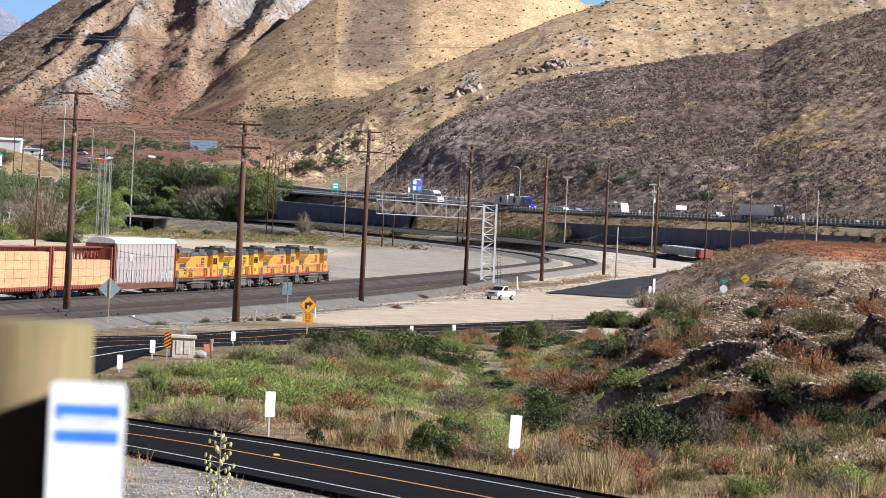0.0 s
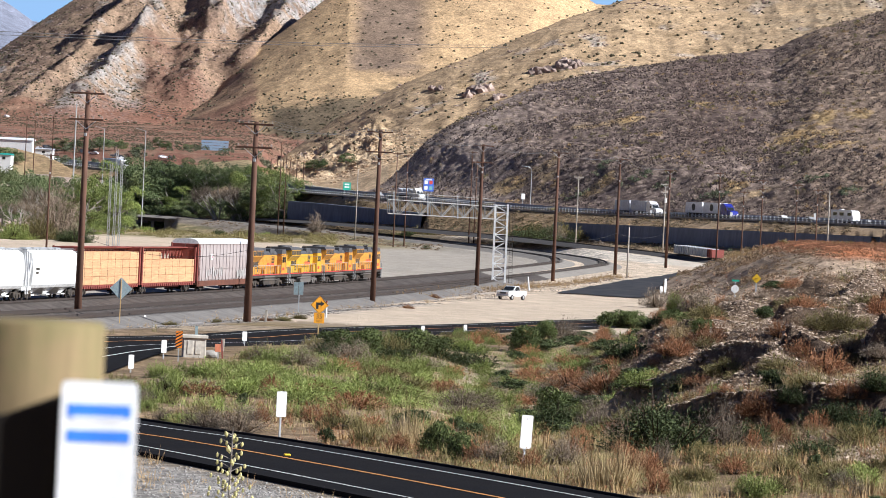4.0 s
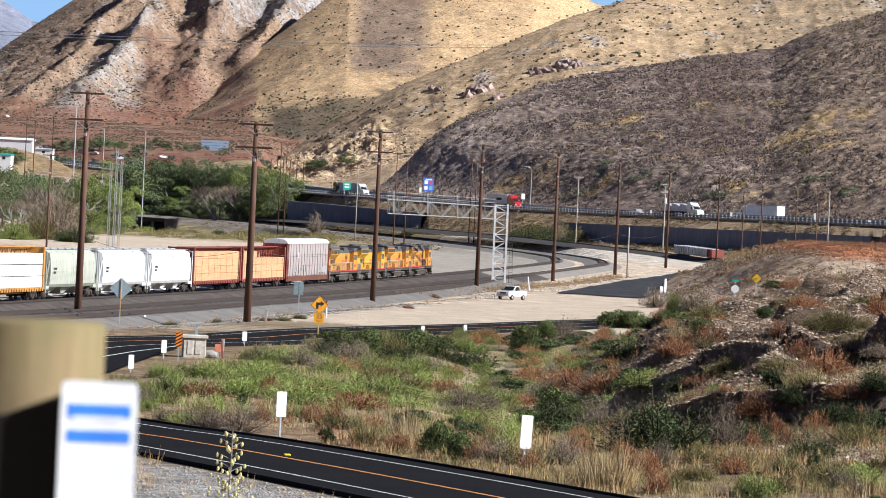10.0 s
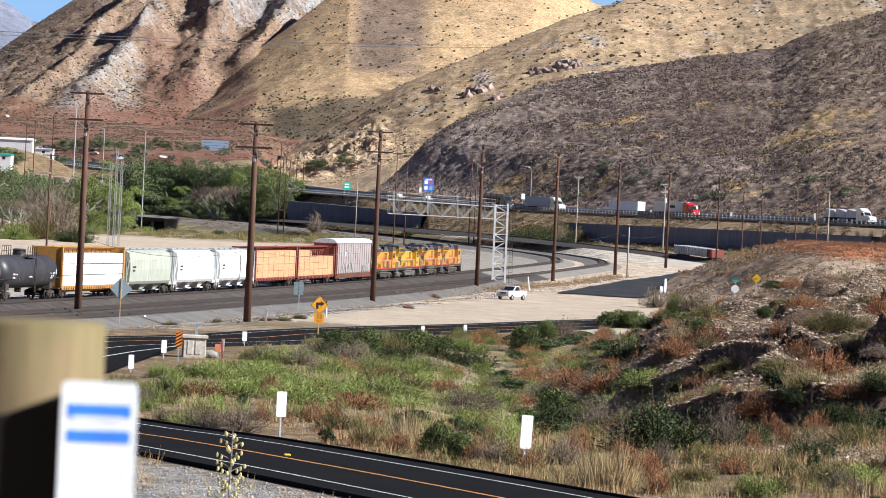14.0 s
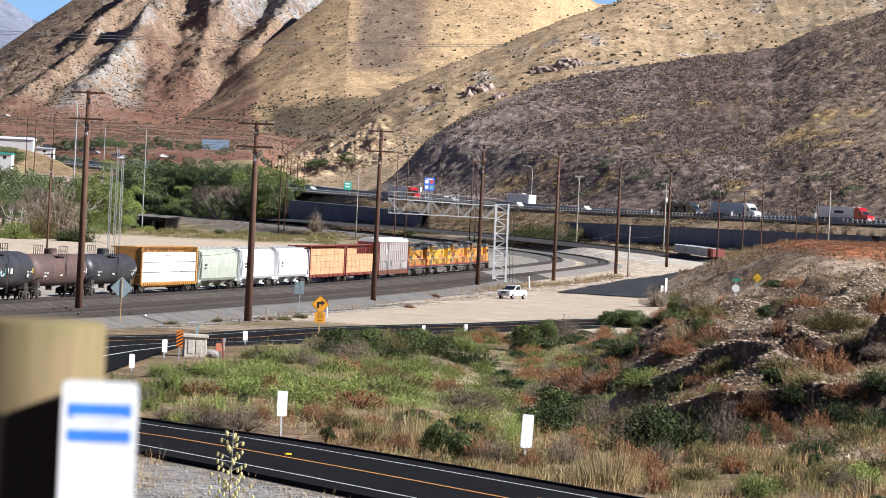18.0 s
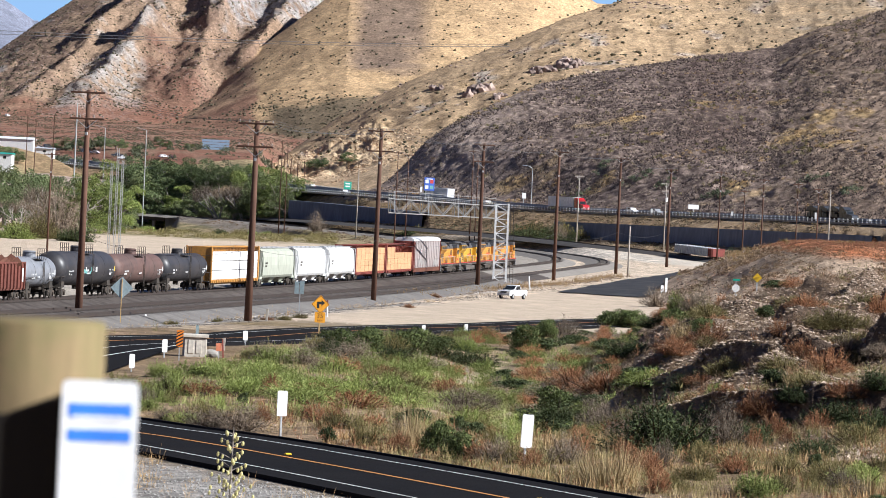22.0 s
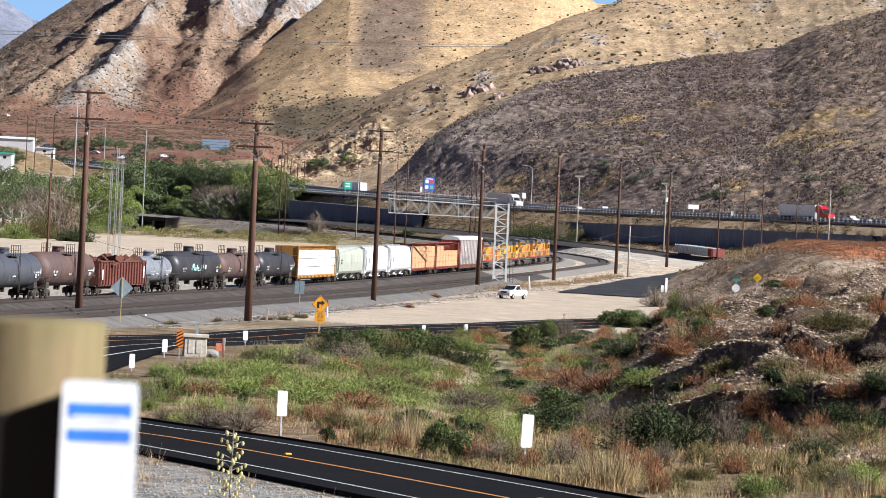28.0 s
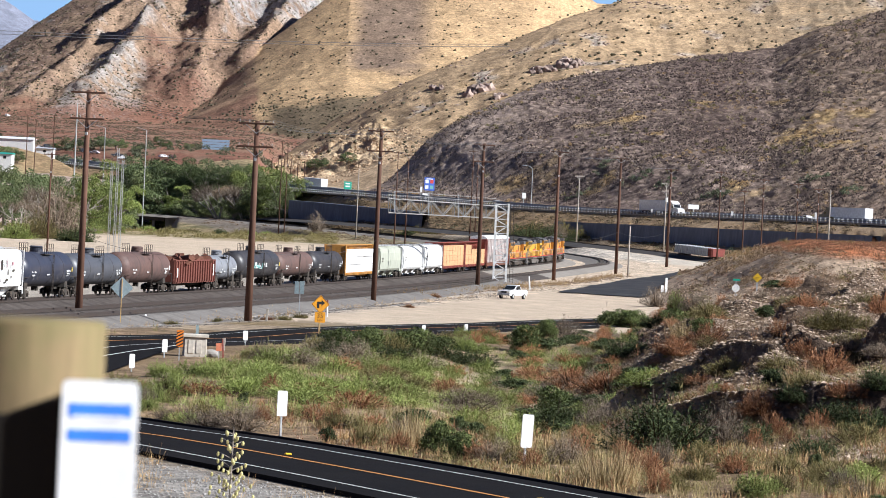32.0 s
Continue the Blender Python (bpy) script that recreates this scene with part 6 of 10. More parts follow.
for row in ((495, 775, 693, 17.5, 0.55, 0), (926, 829, 735, 20.5, 0.63, 2.2), (289, 635, 602, 9, 0.7, 0), (231, 660, 628, 9.5, 0.78, 0), (432, 613, 587, 8, 0.65, 0), (748, 592, 577, 6, 0.8, 0), (823, 590, 575, 6, 0.8, 0),
            (256, 572, 558, 4, 0.9, 0), (1170, 520, 506, 5, 0.8, 0), (1177, 520, 493, 4, 0.9, 0)):
    paddle(*row[:5], lean=row[5])
p = footing(936, 514, 200)
e = thing("marker_post", "leaning white marker post with orange tip", "marker post", at=pose(p.x, p.y, p.z, 0, -6, 0))
bm = bmesh.new()
tube(bm, (0, 0, -0.3), (0, 0, 24 * p.y / F), 0.12)
part("post", bm, M_WHITE, e)

# diamond sign seen from behind
p = footing(211, 578, 150)
k = p.y / F
e = thing("sign_back", "grey-blue diamond sign seen from behind on a yellow post", "road sign", at=pose(p.x, p.y, p.z, 0, 0, 8))
zc = (578 - 511) * k
s = 20 * k
bm = bmesh.new()
bar(bm, (0, -0.04, -0.5), (0, -0.04, zc + s * 0.8), 0.07)
part("post", bm, M_POST_WOOD, e, "faded yellow-tan painted post")
bm = bmesh.new()
plate(bm, [(-s, zc), (0, zc - s), (s, zc), (0, zc + s)], 0.02)
panel = part("panel", bm, M_SIGN_BACK, e)
bm = bmesh.new()
bar(bm, (0, -0.012, zc - s * 0.9), (0, -0.012, zc + s * 0.9), 0.14, 0.02)
part("stiffener", bm, M_GALV, panel)
# small rectangular sign backs by the tracks
p = footing(527, 553, 150)
k = p.y / F
e = thing("sign_back", "grey rectangular sign seen from behind beside the tracks", "road sign", at=pose(p.x, p.y, p.z))
bm = bmesh.new()
bar(bm, (0.05, 0, -0.3), (0.05, 0, 54 * k), 0.09)
part("post", bm, M_GALV, e)
for x0, x1, z0, z1 in ((-9, -1, 31, 53), (0, 8, 31, 54)):
    bm = bmesh.new()
    box(bm, (x0 * k, -0.07, z0 * k), (x1 * k, -0.05, z1 * k), 0.004)
    part("panel", bm, M_SIGN_BACK, e)
for u, vb, vt in ((470, 570, 548), (126, 564, 553), (28, 566, 553), (393, 622, 600)):
    p = footing(u, vb, 150)
    e = thing("marker_post", "short pale wooden marker post in the gravel", "marker post", "gravel marker posts", at=pose(p.x, p.y, p.z, 0, 3))
    bm = bmesh.new()
    h = (vb - vt) * p.y / F
    box(bm, (-0.1, -0.1, -0.4), (0.1, 0.1, h), 0.015)
    part("post", bm, M_LIGHT_POLE, e)

# striped hazard marker and culvert headwall
p = footing(315, 640, 120)
k = p.y / F
e = thing("hazard_marker", "black and orange striped hazard marker on a post", "road sign", at=pose(p.x, p.y, p.z, 0, 0, 4))
bm = bmesh.new()
bar(bm, (0, 0.03, -0.4), (0, 0.03, 54 * k), 0.06)
part("post", bm, M_GALV, e)
w, z0, z1 = 6 * k, 24 * k, 54 * k
bm = bmesh.new()
box(bm, (-w, -0.02, z0), (w, 0.0, z1), 0.004)
panel = part("panel", bm, surface("hazard_orange", (0.85, 0.26, 0.03), 0.45, dirt_amount=0.1), e)
n = 5
for i in range(n):
    zz = z0 + (z1 - z0) * (i + 0.15) / n
    bm = bmesh.new()
    g = (z1 - z0) / n * 0.42
    plate(bm, [(-w, zz - 0.06), (w, zz + w * 1.1 - 0.06), (w, min(z1, zz + g + w * 1.1 - 0.06)), (-w, zz + g - 0.06)], -0.024, 0.004)
    part("stripe", bm, M_BLACK, panel)
p = footing(343, 633, 120)
k = p.y / F
e = thing("headwall", "tan painted concrete bridge end block with a cap", "headwall", at=pose(p.x, p.y, p.z, 0, 0, 8))
bm = bmesh.new()
box(bm, (-20 * k, -0.3, -0.5), (20 * k, 1.0, 34 * k), 0.03)
part("block", bm, M_TAN_BLOCK, e)
bm = bmesh.new()
box(bm, (-23 * k, -0.4, 34 * k), (23 * k, 1.1, 40 * k), 0.03)
part("cap", bm, M_TAN_BLOCK, e)
for x in (-8, 6):
    bm = bmesh.new()
    box(bm, ((x - 5) * k, -0.33, 6 * k), ((x + 5) * k, -0.3, 30 * k), 0.01)
    part("panel", bm, M_TAN_BLOCK, e)
bm = bmesh.new()
bar(bm, (3 * k, 0.3, 40 * k), (3 * k, 0.3, 56 * k), 0.16)
part("post_stub", bm, M_SIGN_BACK, e)
p = footing(386, 636, 120)
k = p.y / F
e = thing("construction_sign", "faded orange temporary sign on a short post", "road sign", at=pose(p.x, p.y, p.z, 0, -4, 10))
bm = bmesh.new()
bar(bm, (0, 0.03, -0.3), (0, 0.03, 27 * k), 0.06)
part("post", bm, M_GALV, e)
bm = bmesh.new()
box(bm, (-5 * k, -0.02, 13 * k), (5 * k, 0, 27 * k), 0.004)
part("panel", bm, M_ORANGE_SIGN, e)
bm = bmesh.new()
box(bm, (6 * k, -0.03, 0), (8.5 * k, 0, 34 * k), 0.004)
part("stake", bm, M_RED, e)
p = footing(372, 634, 120)
bm = bmesh.new()
bmesh.ops.create_icosphere(bm, subdivisions=2, radius=0.4, matrix=Matrix.Diagonal((1.3, 1, 0.7, 1)))
for v in bm.verts:
    v.co *= 1 + 0.12 * noise.noise(v.co * 3)
b = part("boulder", bm, M_CONCRETE, None)
b.matrix_basis = pose(p.x, p.y, p.z + 0.2)
tagged(b, "whitish rounded boulder by the bridge end", "rock")

# yellow sign, stop sign back with street name plate, by the far junction
for nm, lab, u, vb, kind in (("road_sign", "small yellow diamond warning sign on a steel post", 1337, 530, 0), ("stop_sign", "pale octagonal sign seen from behind with a green name plate", 1300, 527, 1)):
    p = footing(u, vb, 250)
    k = p.y / F
    e = thing(nm, lab, "road sign", at=pose(p.x, p.y, p.z))
    bm = bmesh.new()
    bar(bm, (0, 0.05, -0.4), (0, 0.05, 30 * k), 0.09)
    part("post", bm, M_GALV, e)
    bm = bmesh.new()
    if kind == 0:
        zc, s = 31 * k, 8.5 * k
        plate(bm, [(-s, zc), (0, zc - s), (s, zc), (0, zc + s)], 0)
        panel = part("panel", bm, M_SIGN_YY, e)
        bm = bmesh.new()
        bar(bm, (-0.3 * s, -0.025, zc), (0.3 * s, -0.025, zc), 0.1, 0.02)
        part("symbol", bm, M_BLACK, panel)
    else:
        zc, s = 14 * k, 7.2 * k
        plate(bm, [(s * math.cos(radians(22.5 + 45 * i)), zc + s * math.sin(radians(22.5 + 45 * i))) for i in range(8)], 0)
        part("panel", bm, M_WHITE, e)
        bm = bmesh.new()
        box(bm, (-6 * k, -0.02, 27 * k), (7 * k, 0, 30.5 * k))
        part("name_plate", bm, M_GREEN_SIGN, e, "green street name plate")
        bm = bmesh.new()
        box(bm, (-2 * k, -0.03, 0.5 * k), (2.5 * k, 0, 3 * k))
        part("lower_plate", bm, M_WHITE, e)

# ---- motorway furniture ----
M_BARRIER = surface("barrier_concrete", (0.42, 0.43, 0.45), 0.85, dirt=(0.16, 0.16, 0.17), dirt_amount=0.5, grain=2, stain=0.2)
# pale post colour imitates sunlit post tops; posts overtop the rail to show
M_LIT_POST = surface("zinc_rail", (0.66, 0.67, 0.68), 0.6, dirt=(0.4, 0.4, 0.4), dirt_amount=0.2, grain=2)
v, f = [], []
for a, b, c, d in zip(beside(MW_PTS, -16.8), beside(MW_PTS, -16.6), beside(MW_PTS, -16.4), beside(MW_PTS, -16.2)):
    v += [(a[0], a[1], a[2]), (b[0], b[1], b[2] + 1.35), (c[0], c[1], c[2] + 1.35), (d[0], d[1], d[2])]
f = [(4 * i + k, 4 * i + 4 + k, 4 * i + 5 + k, 4 * i + 1 + k) for i in range(len(MW_PTS) - 1) for k in range(3)]
tagged(new("median_barrier", mesh_of("median_barrier", v, f, M_BARRIER)), "long grey concrete barrier between the carriageways", "barrier", kind="structure")
for off, nm in ((-1.0, "near"), (-34.0, "far")):
    pts = beside(MW_PTS, off)
    rail_o = ribbon("guard_rail", pts, 0, 0.1, 0.62, M_SHADE_STEEL, "galvanised guard rail on short posts along the motorway", "guard rail", 0.32)
    v, f = [], []
    for a, b in zip(pts[:-1], pts[1:]):
        L = np.linalg.norm(b - a)
        s = 0.0
        while s < L:
            q = a + (b - a) * s / L
            k = len(v)
            for x, y in ((-0.14, -0.14), (0.14, -0.14), (0.14, 0.14), (-0.14, 0.14)):
                v += [(q[0] + x, q[1] + y, q[2] - 0.3), (q[0] + x, q[1] + y, q[2] + 0.92)]
            f += [(k, k + 2, k + 3, k + 1), (k + 2, k + 4, k + 5, k + 3), (k + 4, k + 6, k + 7, k + 5), (k + 6, k, k + 1, k + 7)]
            s += 1.9
    o = tagged(new("rail_posts", mesh_of("rail_posts", v, f, M_LIT_POST)), kind="stuff")
    o.parent = rail_o
for off in (-3.0, -6.7, -10.4, -14.0, -19.5, -23.2, -27.0, -31.5):
    tagged(ribbon("lane_line", MW_PTS, off - 0.08, off + 0.08, 0.012, M_LINE_W), "white lane line on the motorway", "road marking", kind="structure")


def mw_spot(u, v, off):
    """Place on the motorway at a bearing, off metres to its right."""
    pts = beside(MW_PTS, off)
    az = pts[:, 0] / pts[:, 1]
    t = sight(u, v).x
    return Vector([float(np.interp(t, az, pts[:, k])) for k in range(3)])


def big_sign(name, lab, u, vb, vt, w, material, off, legs=2):
    p = mw_spot(u, (vb + vt) / 2, off)
    k = p.y / F
    top = spot(u, vt, p.y).z - p.z
    bot = spot(u, vb, p.y).z - p.z
    e = thing(name, lab, "road sign", at=pose(p.x, p.y, p.z, 0, 0, 18))
    for s in (-0.3, 0.3) if legs == 2 else (0,):
        bm = bmesh.new()
        bar(bm, (s * w * k, 0.1, -0.6), (s * w * k, 0.1, top - 0.2), 0.18)
        part("post", bm, M_GALV, e)
    bm = bmesh.new()
    box(bm, (-w * k / 2, -0.06, bot), (w * k / 2, 0, top), 0.02)
    panel = part("panel", bm, material, e)
    return e, panel, w * k, bot, top


e, pn, w, z0, z1 = big_sign("service_sign", "blue motorway service sign with coloured squares", 758.5, 339, 316, 19, M_BLUE_SIGN, -0.4)
for i, (x, z, m) in enumerate(((-0.25, 0.3, M_WHITE), (0.22, 0.3, M_MARK_R), (-0.25, -0.28, M_WHITE), (0.22, -0.28, M_TAG_TEAL))):
    bm = bmesh.new()
    zz = (z0 + z1) / 2 + z * (z1 - z0) * 0.75
    box(bm, (x * w - 0.16 * w, -0.075, zz - 0.17 * (z1 - z0)), (x * w + 0.16 * w, -0.062, zz + 0.1 * (z1 - z0)))
    part("symbol", bm, m, pn)
bm = bmesh.new()
box(bm, (-0.3 * w, -0.075, z1 - 0.14 * (z1 - z0)), (0.3 * w, -0.062, z1 - 0.07 * (z1 - z0)))
part("lettering", bm, M_WHITE, pn)
e, pn, w, z0, z1 = big_sign("exit_sign", "small green motorway sign with white bars", 614, 337, 323, 14, M_GREEN_SIGN, -0.4)
for z in (0.65, 0.3):
    bm = bmesh.new()
    box(bm, (-0.3 * w, -0.075, z0 + z * (z1 - z0)), (0.3 * w, -0.062, z0 + (z + 0.18) * (z1 - z0)))
    part("lettering", bm, M_WHITE, pn)
for u, vb, vt, w in ((926, 353, 343, 7), (1226, 372, 364, 20), (744, 341, 332, 4)):
    big_sign("white_sign", "small white roadside panel on a post", u, vb, vt, w, M_WHITE, -36 if u != 744 else -0.4, 1)
for u, v0, v1 in ((1152, 381, 372), (1294, 385, 376), (1442, 392, 378), (1538, 396, 390)):
    p = mw_spot(u, v0, -0.3)
    e = thing("delineator", "small white delineator post at the motorway edge", "road marker", "motorway delineators", at=pose(p.x, p.y, p.z))
    bm = bmesh.new()
    h = spot(u, v1, p.y).z - p.z
    box(bm, (-0.3, -0.03, 0.5), (0.3, 0, h), 0.01)
    part("panel", bm, M_WHITE, e)
    bm = bmesh.new()
    bar(bm, (0, 0.03, -0.5), (0, 0.03, h - 0.1), 0.07)
    part("post", bm, M_GALV, e)
p = mw_spot(939, 350, -36.5)
e = thing("street_lamp", "tall galvanised street lamp with a curved arm", "street lamp", at=pose(p.x, p.y, p.z))
h = spot(942, 296, p.y).z - p.z
bm = bmesh.new()
tube(bm, (0, 0, -0.5), (0, 0, h - 1.2), 0.16, 0.1)
part("pole", bm, M_GALV, e)
bm = bmesh.new()
pp = [Vector((0, 0, h - 1.2)), Vector((-0.3, -0.2, h - 0.5)), Vector((-1.2, -0.5, h)), Vector((-2.6, -0.8, h + 0.15))]
for a, b in zip(pp[:-1], pp[1:]):
    tube(bm, a, b, 0.07)
part("arm", bm, M_GALV, e)
bm = bmesh.new()
box(bm, (-3.4, -1.05, h + 0.05), (-2.5, -0.65, h + 0.25), 0.05)
part("lamp_head", bm, M_GALV, e)

# ---- motor vehicles ----
M_TYRE = surface("tyre_rubber", (0.02, 0.02, 0.021), 0.85, dirt=(0.08, 0.07, 0.06), dirt_amount=0.4)
M_RIM = surface("alloy_rim", (0.55, 0.55, 0.56), 0.35, 0.6, dirt_amount=0.2)
M_LAMP = surface("lamp_lens", (0.75, 0.75, 0.72), 0.15, dirt_amount=0.0)
M_TAIL = surface("tail_lens", (0.45, 0.02, 0.02), 0.2, dirt_amount=0.0)
M_TRAILER_W = surface("trailer_white", (0.83, 0.84, 0.87), 0.35, dirt=(0.62, 0.62, 0.63), dirt_amount=0.25, grain=1.5, stain=0.4)
M_TRAILER_G = surface("trailer_grey", (0.55, 0.58, 0.63), 0.4, dirt=(0.4, 0.4, 0.42), dirt_amount=0.4, grain=1.5, stain=0.4)
M_TRAILER_B = surface("trailer_blue_grey", (0.33, 0.46, 0.62), 0.4, dirt=(0.28, 0.32, 0.38), dirt_amount=0.3, grain=1.5, stain=0.4)
M_CAB_W = surface("cab_white", (0.8, 0.8, 0.8), 0.25, dirt=(0.5, 0.48, 0.45), dirt_amount=0.15, grain=2, coat=0.4)
M_CAB_R = surface("cab_red", (0.48, 0.025, 0.03), 0.25, dirt=(0.2, 0.03, 0.03), dirt_amount=0.15, grain=2, coat=0.4)
M_CAB_B = surface("cab_blue", (0.03, 0.04, 0.30), 0.25, dirt=(0.03, 0.03, 0.12), dirt_amount=0.15, grain=2, coat=0.4)
M_CAB_D = surface("cab_dark", (0.04, 0.045, 0.055), 0.3, dirt_amount=0.15, grain=2, coat=0.3)
M_SILVER = surface("car_silver", (0.42, 0.43, 0.45), 0.3, 0.3, dirt_amount=0.15, coat=0.4)


def road_wheel_mesh(r, w):
    bm = bmesh.new()
    m = Matrix.Rotation(radians(90), 4, "X")
    bmesh.ops.create_cone(bm, cap_ends=True, segments=16, radius1=r, radius2=r, depth=w, matrix=m)
    me = bpy.data.meshes.new("tyre")
    bm.to_mesh(me)
    bm.free()
    me.materials.append(M_TYRE)
    bm = bmesh.new()
    bmesh.ops.create_cone(bm, cap_ends=True, segments=12, radius1=r * 0.58, radius2=r * 0.5, depth=w + 0.03, matrix=m)
    mr = bpy.data.meshes.new("rim")
    bm.to_mesh(mr)
    bm.free()
    mr.materials.append(M_RIM)
    return me, mr


W_TRUCK, W_CAR = road_wheel_mesh(0.51, 0.5), road_wheel_mesh(0.33, 0.22)


def road_wheel(parent, x, y, which, r):
    w = new("wheel", which[0])
    w.parent = parent
    w.matrix_basis = pose(x, y, r)
    o = new("rim", which[1])
    o.parent = w


def tractor_parts(e, x0, paint, sleeper=True):
    """A long-nosed tractor whose bumper is at x0."""
    bm = bmesh.new()
    prism(bm, [(x0 - 7.2, 0.75), (x0 - 7.2, 1.05), (x0 - 2.5, 1.1), (x0, 1.0), (x0, 0.4), (x0 - 0.5, 0.4), (x0 - 0.9, 0.75)], -0.6, 0.6)
    part("chassis", bm, M_UNDER, e)
    bm = bmesh.new()
    prism(bm, [(x0 - 2.3, 0.7), (x0 - 0.1, 0.6), (x0 + 0.0, 1.0), (x0 - 0.1, 1.65), (x0 - 0.5, 1.95), (x0 - 2.3, 2.2)], -1.05, 1.05)
    box(bm, (x0 - 0.35, -1.2, 0.35), (x0 + 0.08, 1.2, 0.75), 0.06)
    part("bonnet", bm, paint, e)
    bm = bmesh.new()
    prism(bm, [(x0 - 4.0, 0.8), (x0 - 2.3, 0.8), (x0 - 2.2, 2.1), (x0 - 2.75, 3.0), (x0 - 4.0, 3.1)], -1.15, 1.15)
    cab = part("cab", bm, paint, e)
    bm = bmesh.new()
    prism(bm, [(x0 - 2.21, 2.15), (x0 - 2.17, 2.15), (x0 - 2.72, 2.95), (x0 - 2.76, 2.95)], -1.0, 1.0)
    part("windscreen", bm, M_GLASS, cab)
    for s in (-1, 1):
        bm = bmesh.new()
        box(bm, (x0 - 3.6, s * 1.16 - 0.01, 2.05), (x0 - 2.75, s * 1.16 + 0.01, 2.75))
        part("side_window", bm, M_GLASS, cab)
        bm = bmesh.new()
        tube(bm, (x0 - 6.2, s * 1.0, 0.72), (x0 - 4.4, s * 1.0, 0.72), 0.33, seg=12)
        part("fuel_tank", bm, M_RIM, e)
        bm = bmesh.new()
        box(bm, (x0 - 0.35, s * 0.82 - 0.2, 0.95), (x0 + 0.02, s * 0.82 + 0.2, 1.25), 0.04)
        part("headlight", bm, M_LAMP, e)
        for x in (x0 - 1.2, x0 - 5.6, x0 - 6.9):
            road_wheel(e, x, s * 1.0, W_TRUCK, 0.51)
    if sleeper:
        bm = bmesh.new()
        prism(bm, [(x0 - 5.6, 0.8), (x0 - 4.0, 0.8), (x0 - 4.0, 3.1), (x0 - 3.0, 3.15), (x0 - 4.2, 3.95), (x0 - 5.6, 4.0)], -1.2, 1.2)
        part("sleeper", bm, paint, e)


def trailer_parts(e, x1, L, body, kind="box"):
    """A semi-trailer whose nose is at x1."""
    if kind == "box":
        bm = bmesh.new()
        box(bm, (x1 - L, -1.3, 1.15), (x1, 1.3, 4.05), 0.05)
        part("trailer_body", bm, body, e)
        bm = bmesh.new()
        for s in (-1, 1):
            box(bm, (x1 - L + 0.1, s * 1.3 - 0.02, 1.1), (x1 - 0.1, s * 1.3 + 0.02, 1.25))
        part("side_rail", bm, M_GALV, e)
        for y in (-0.64, 0.64):
            bm = bmesh.new()
            box(bm, (x1 - L - 0.03, y - 0.6, 1.25), (x1 - L + 0.01, y + 0.6, 3.95), 0.01)
            part("rear_door", bm, M_TRAILER_W, e)
    elif kind == "flat":
        bm = bmesh.new()
        box(bm, (x1 - L, -1.28, 1.15), (x1, 1.28, 1.4), 0.03)
        part("trailer_deck", bm, M_UNDER, e)
        for i in range(3):
            bm = bmesh.new()
            prism(bm, [(x1 - L + 0.4 + i * L / 3, 1.4), (x1 - L + 0.1 + (i + 1) * L / 3, 1.4), (x1 - L + 0.0 + (i + 1) * L / 3, 3.1), (x1 - L + 0.8 + i * L / 3, 3.6)], -1.2, 1.2)
            part("tarped_load", bm, body, e)
    else:
        bm = bmesh.new()
        for z in (1.1, 2.6):
            box(bm, (x1 - L, -1.25, z), (x1, 1.25, z + 0.15))
        for i in range(7):
            for s in (-1, 1):
                bar(bm, (x1 - L + 0.3 + i * (L - 0.6) / 6, s * 1.22, 1.1), (x1 - L + 0.3 + i * (L - 0.6) / 6, s * 1.22, 3.2), 0.12)
        part("carrier_rack", bm, M_UNDER, e)
        for i, z in ((0, 1.25), (1, 1.25), (2, 1.25), (0, 2.75), (1, 2.75), (2, 2.75)):
            bm = bmesh.new()
            xx = x1 - L + 0.4 + i * (L - 0.6) / 3
            prism(bm, [(xx, z), (xx + 4.3, z), (xx + 4.3, z + 0.75), (xx + 3.2, z + 0.85), (xx + 2.6, z + 1.3), (xx + 1.0, z + 1.3), (xx + 0.2, z + 0.85), (xx, z + 0.7)], -0.85, 0.85)
            part("loaded_car", bm, M_CAB_D, e)
    bm = bmesh.new()
    box(bm, (x1 - L + 0.4, -0.5, 0.8), (x1 - L + 4.0, 0.5, 1.12))
    box(bm, (x1 - 3.6, -0.9, 0.4), (x1 - 3.4, 0.9, 1.12))
    part("running_gear", bm, M_UNDER, e)
    for s in (-1, 1):
        for x in (x1 - L + 1.2, x1 - L + 2.5):
            road_wheel(e, x, s * 1.0, W_TRUCK, 0.51)


def lorry(label, paint, body, kind="box", L=16.0, double=False, stripe=False):
    e = thing("articulated_lorry", label, "lorry", "lorries on the motorway")
    tractor_parts(e, 0.0, paint)
    if double:
        trailer_parts(e, -5.9, 8.6, body, kind)
        trailer_parts(e, -15.4, 8.6, body, kind)
    else:
        trailer_parts(e, -5.9, L, body, kind)
    if stripe:
        for s in (-1, 1):
            marks(e, [(-14, -10, 2.3, 3.0)], M_UNDER, s * 1.305, "lettering")
    if double and paint is M_CAB_B:
        for x in (-10.2, -19.7):
            bm = bmesh.new()
            bmesh.ops.create_cone(bm, cap_ends=True, segments=20, radius1=0.95, radius2=0.95, depth=0.02, matrix=pose(x, -1.31, 2.7, 90))
            part("round_mark", bm, M_BLACK, e)
    return e


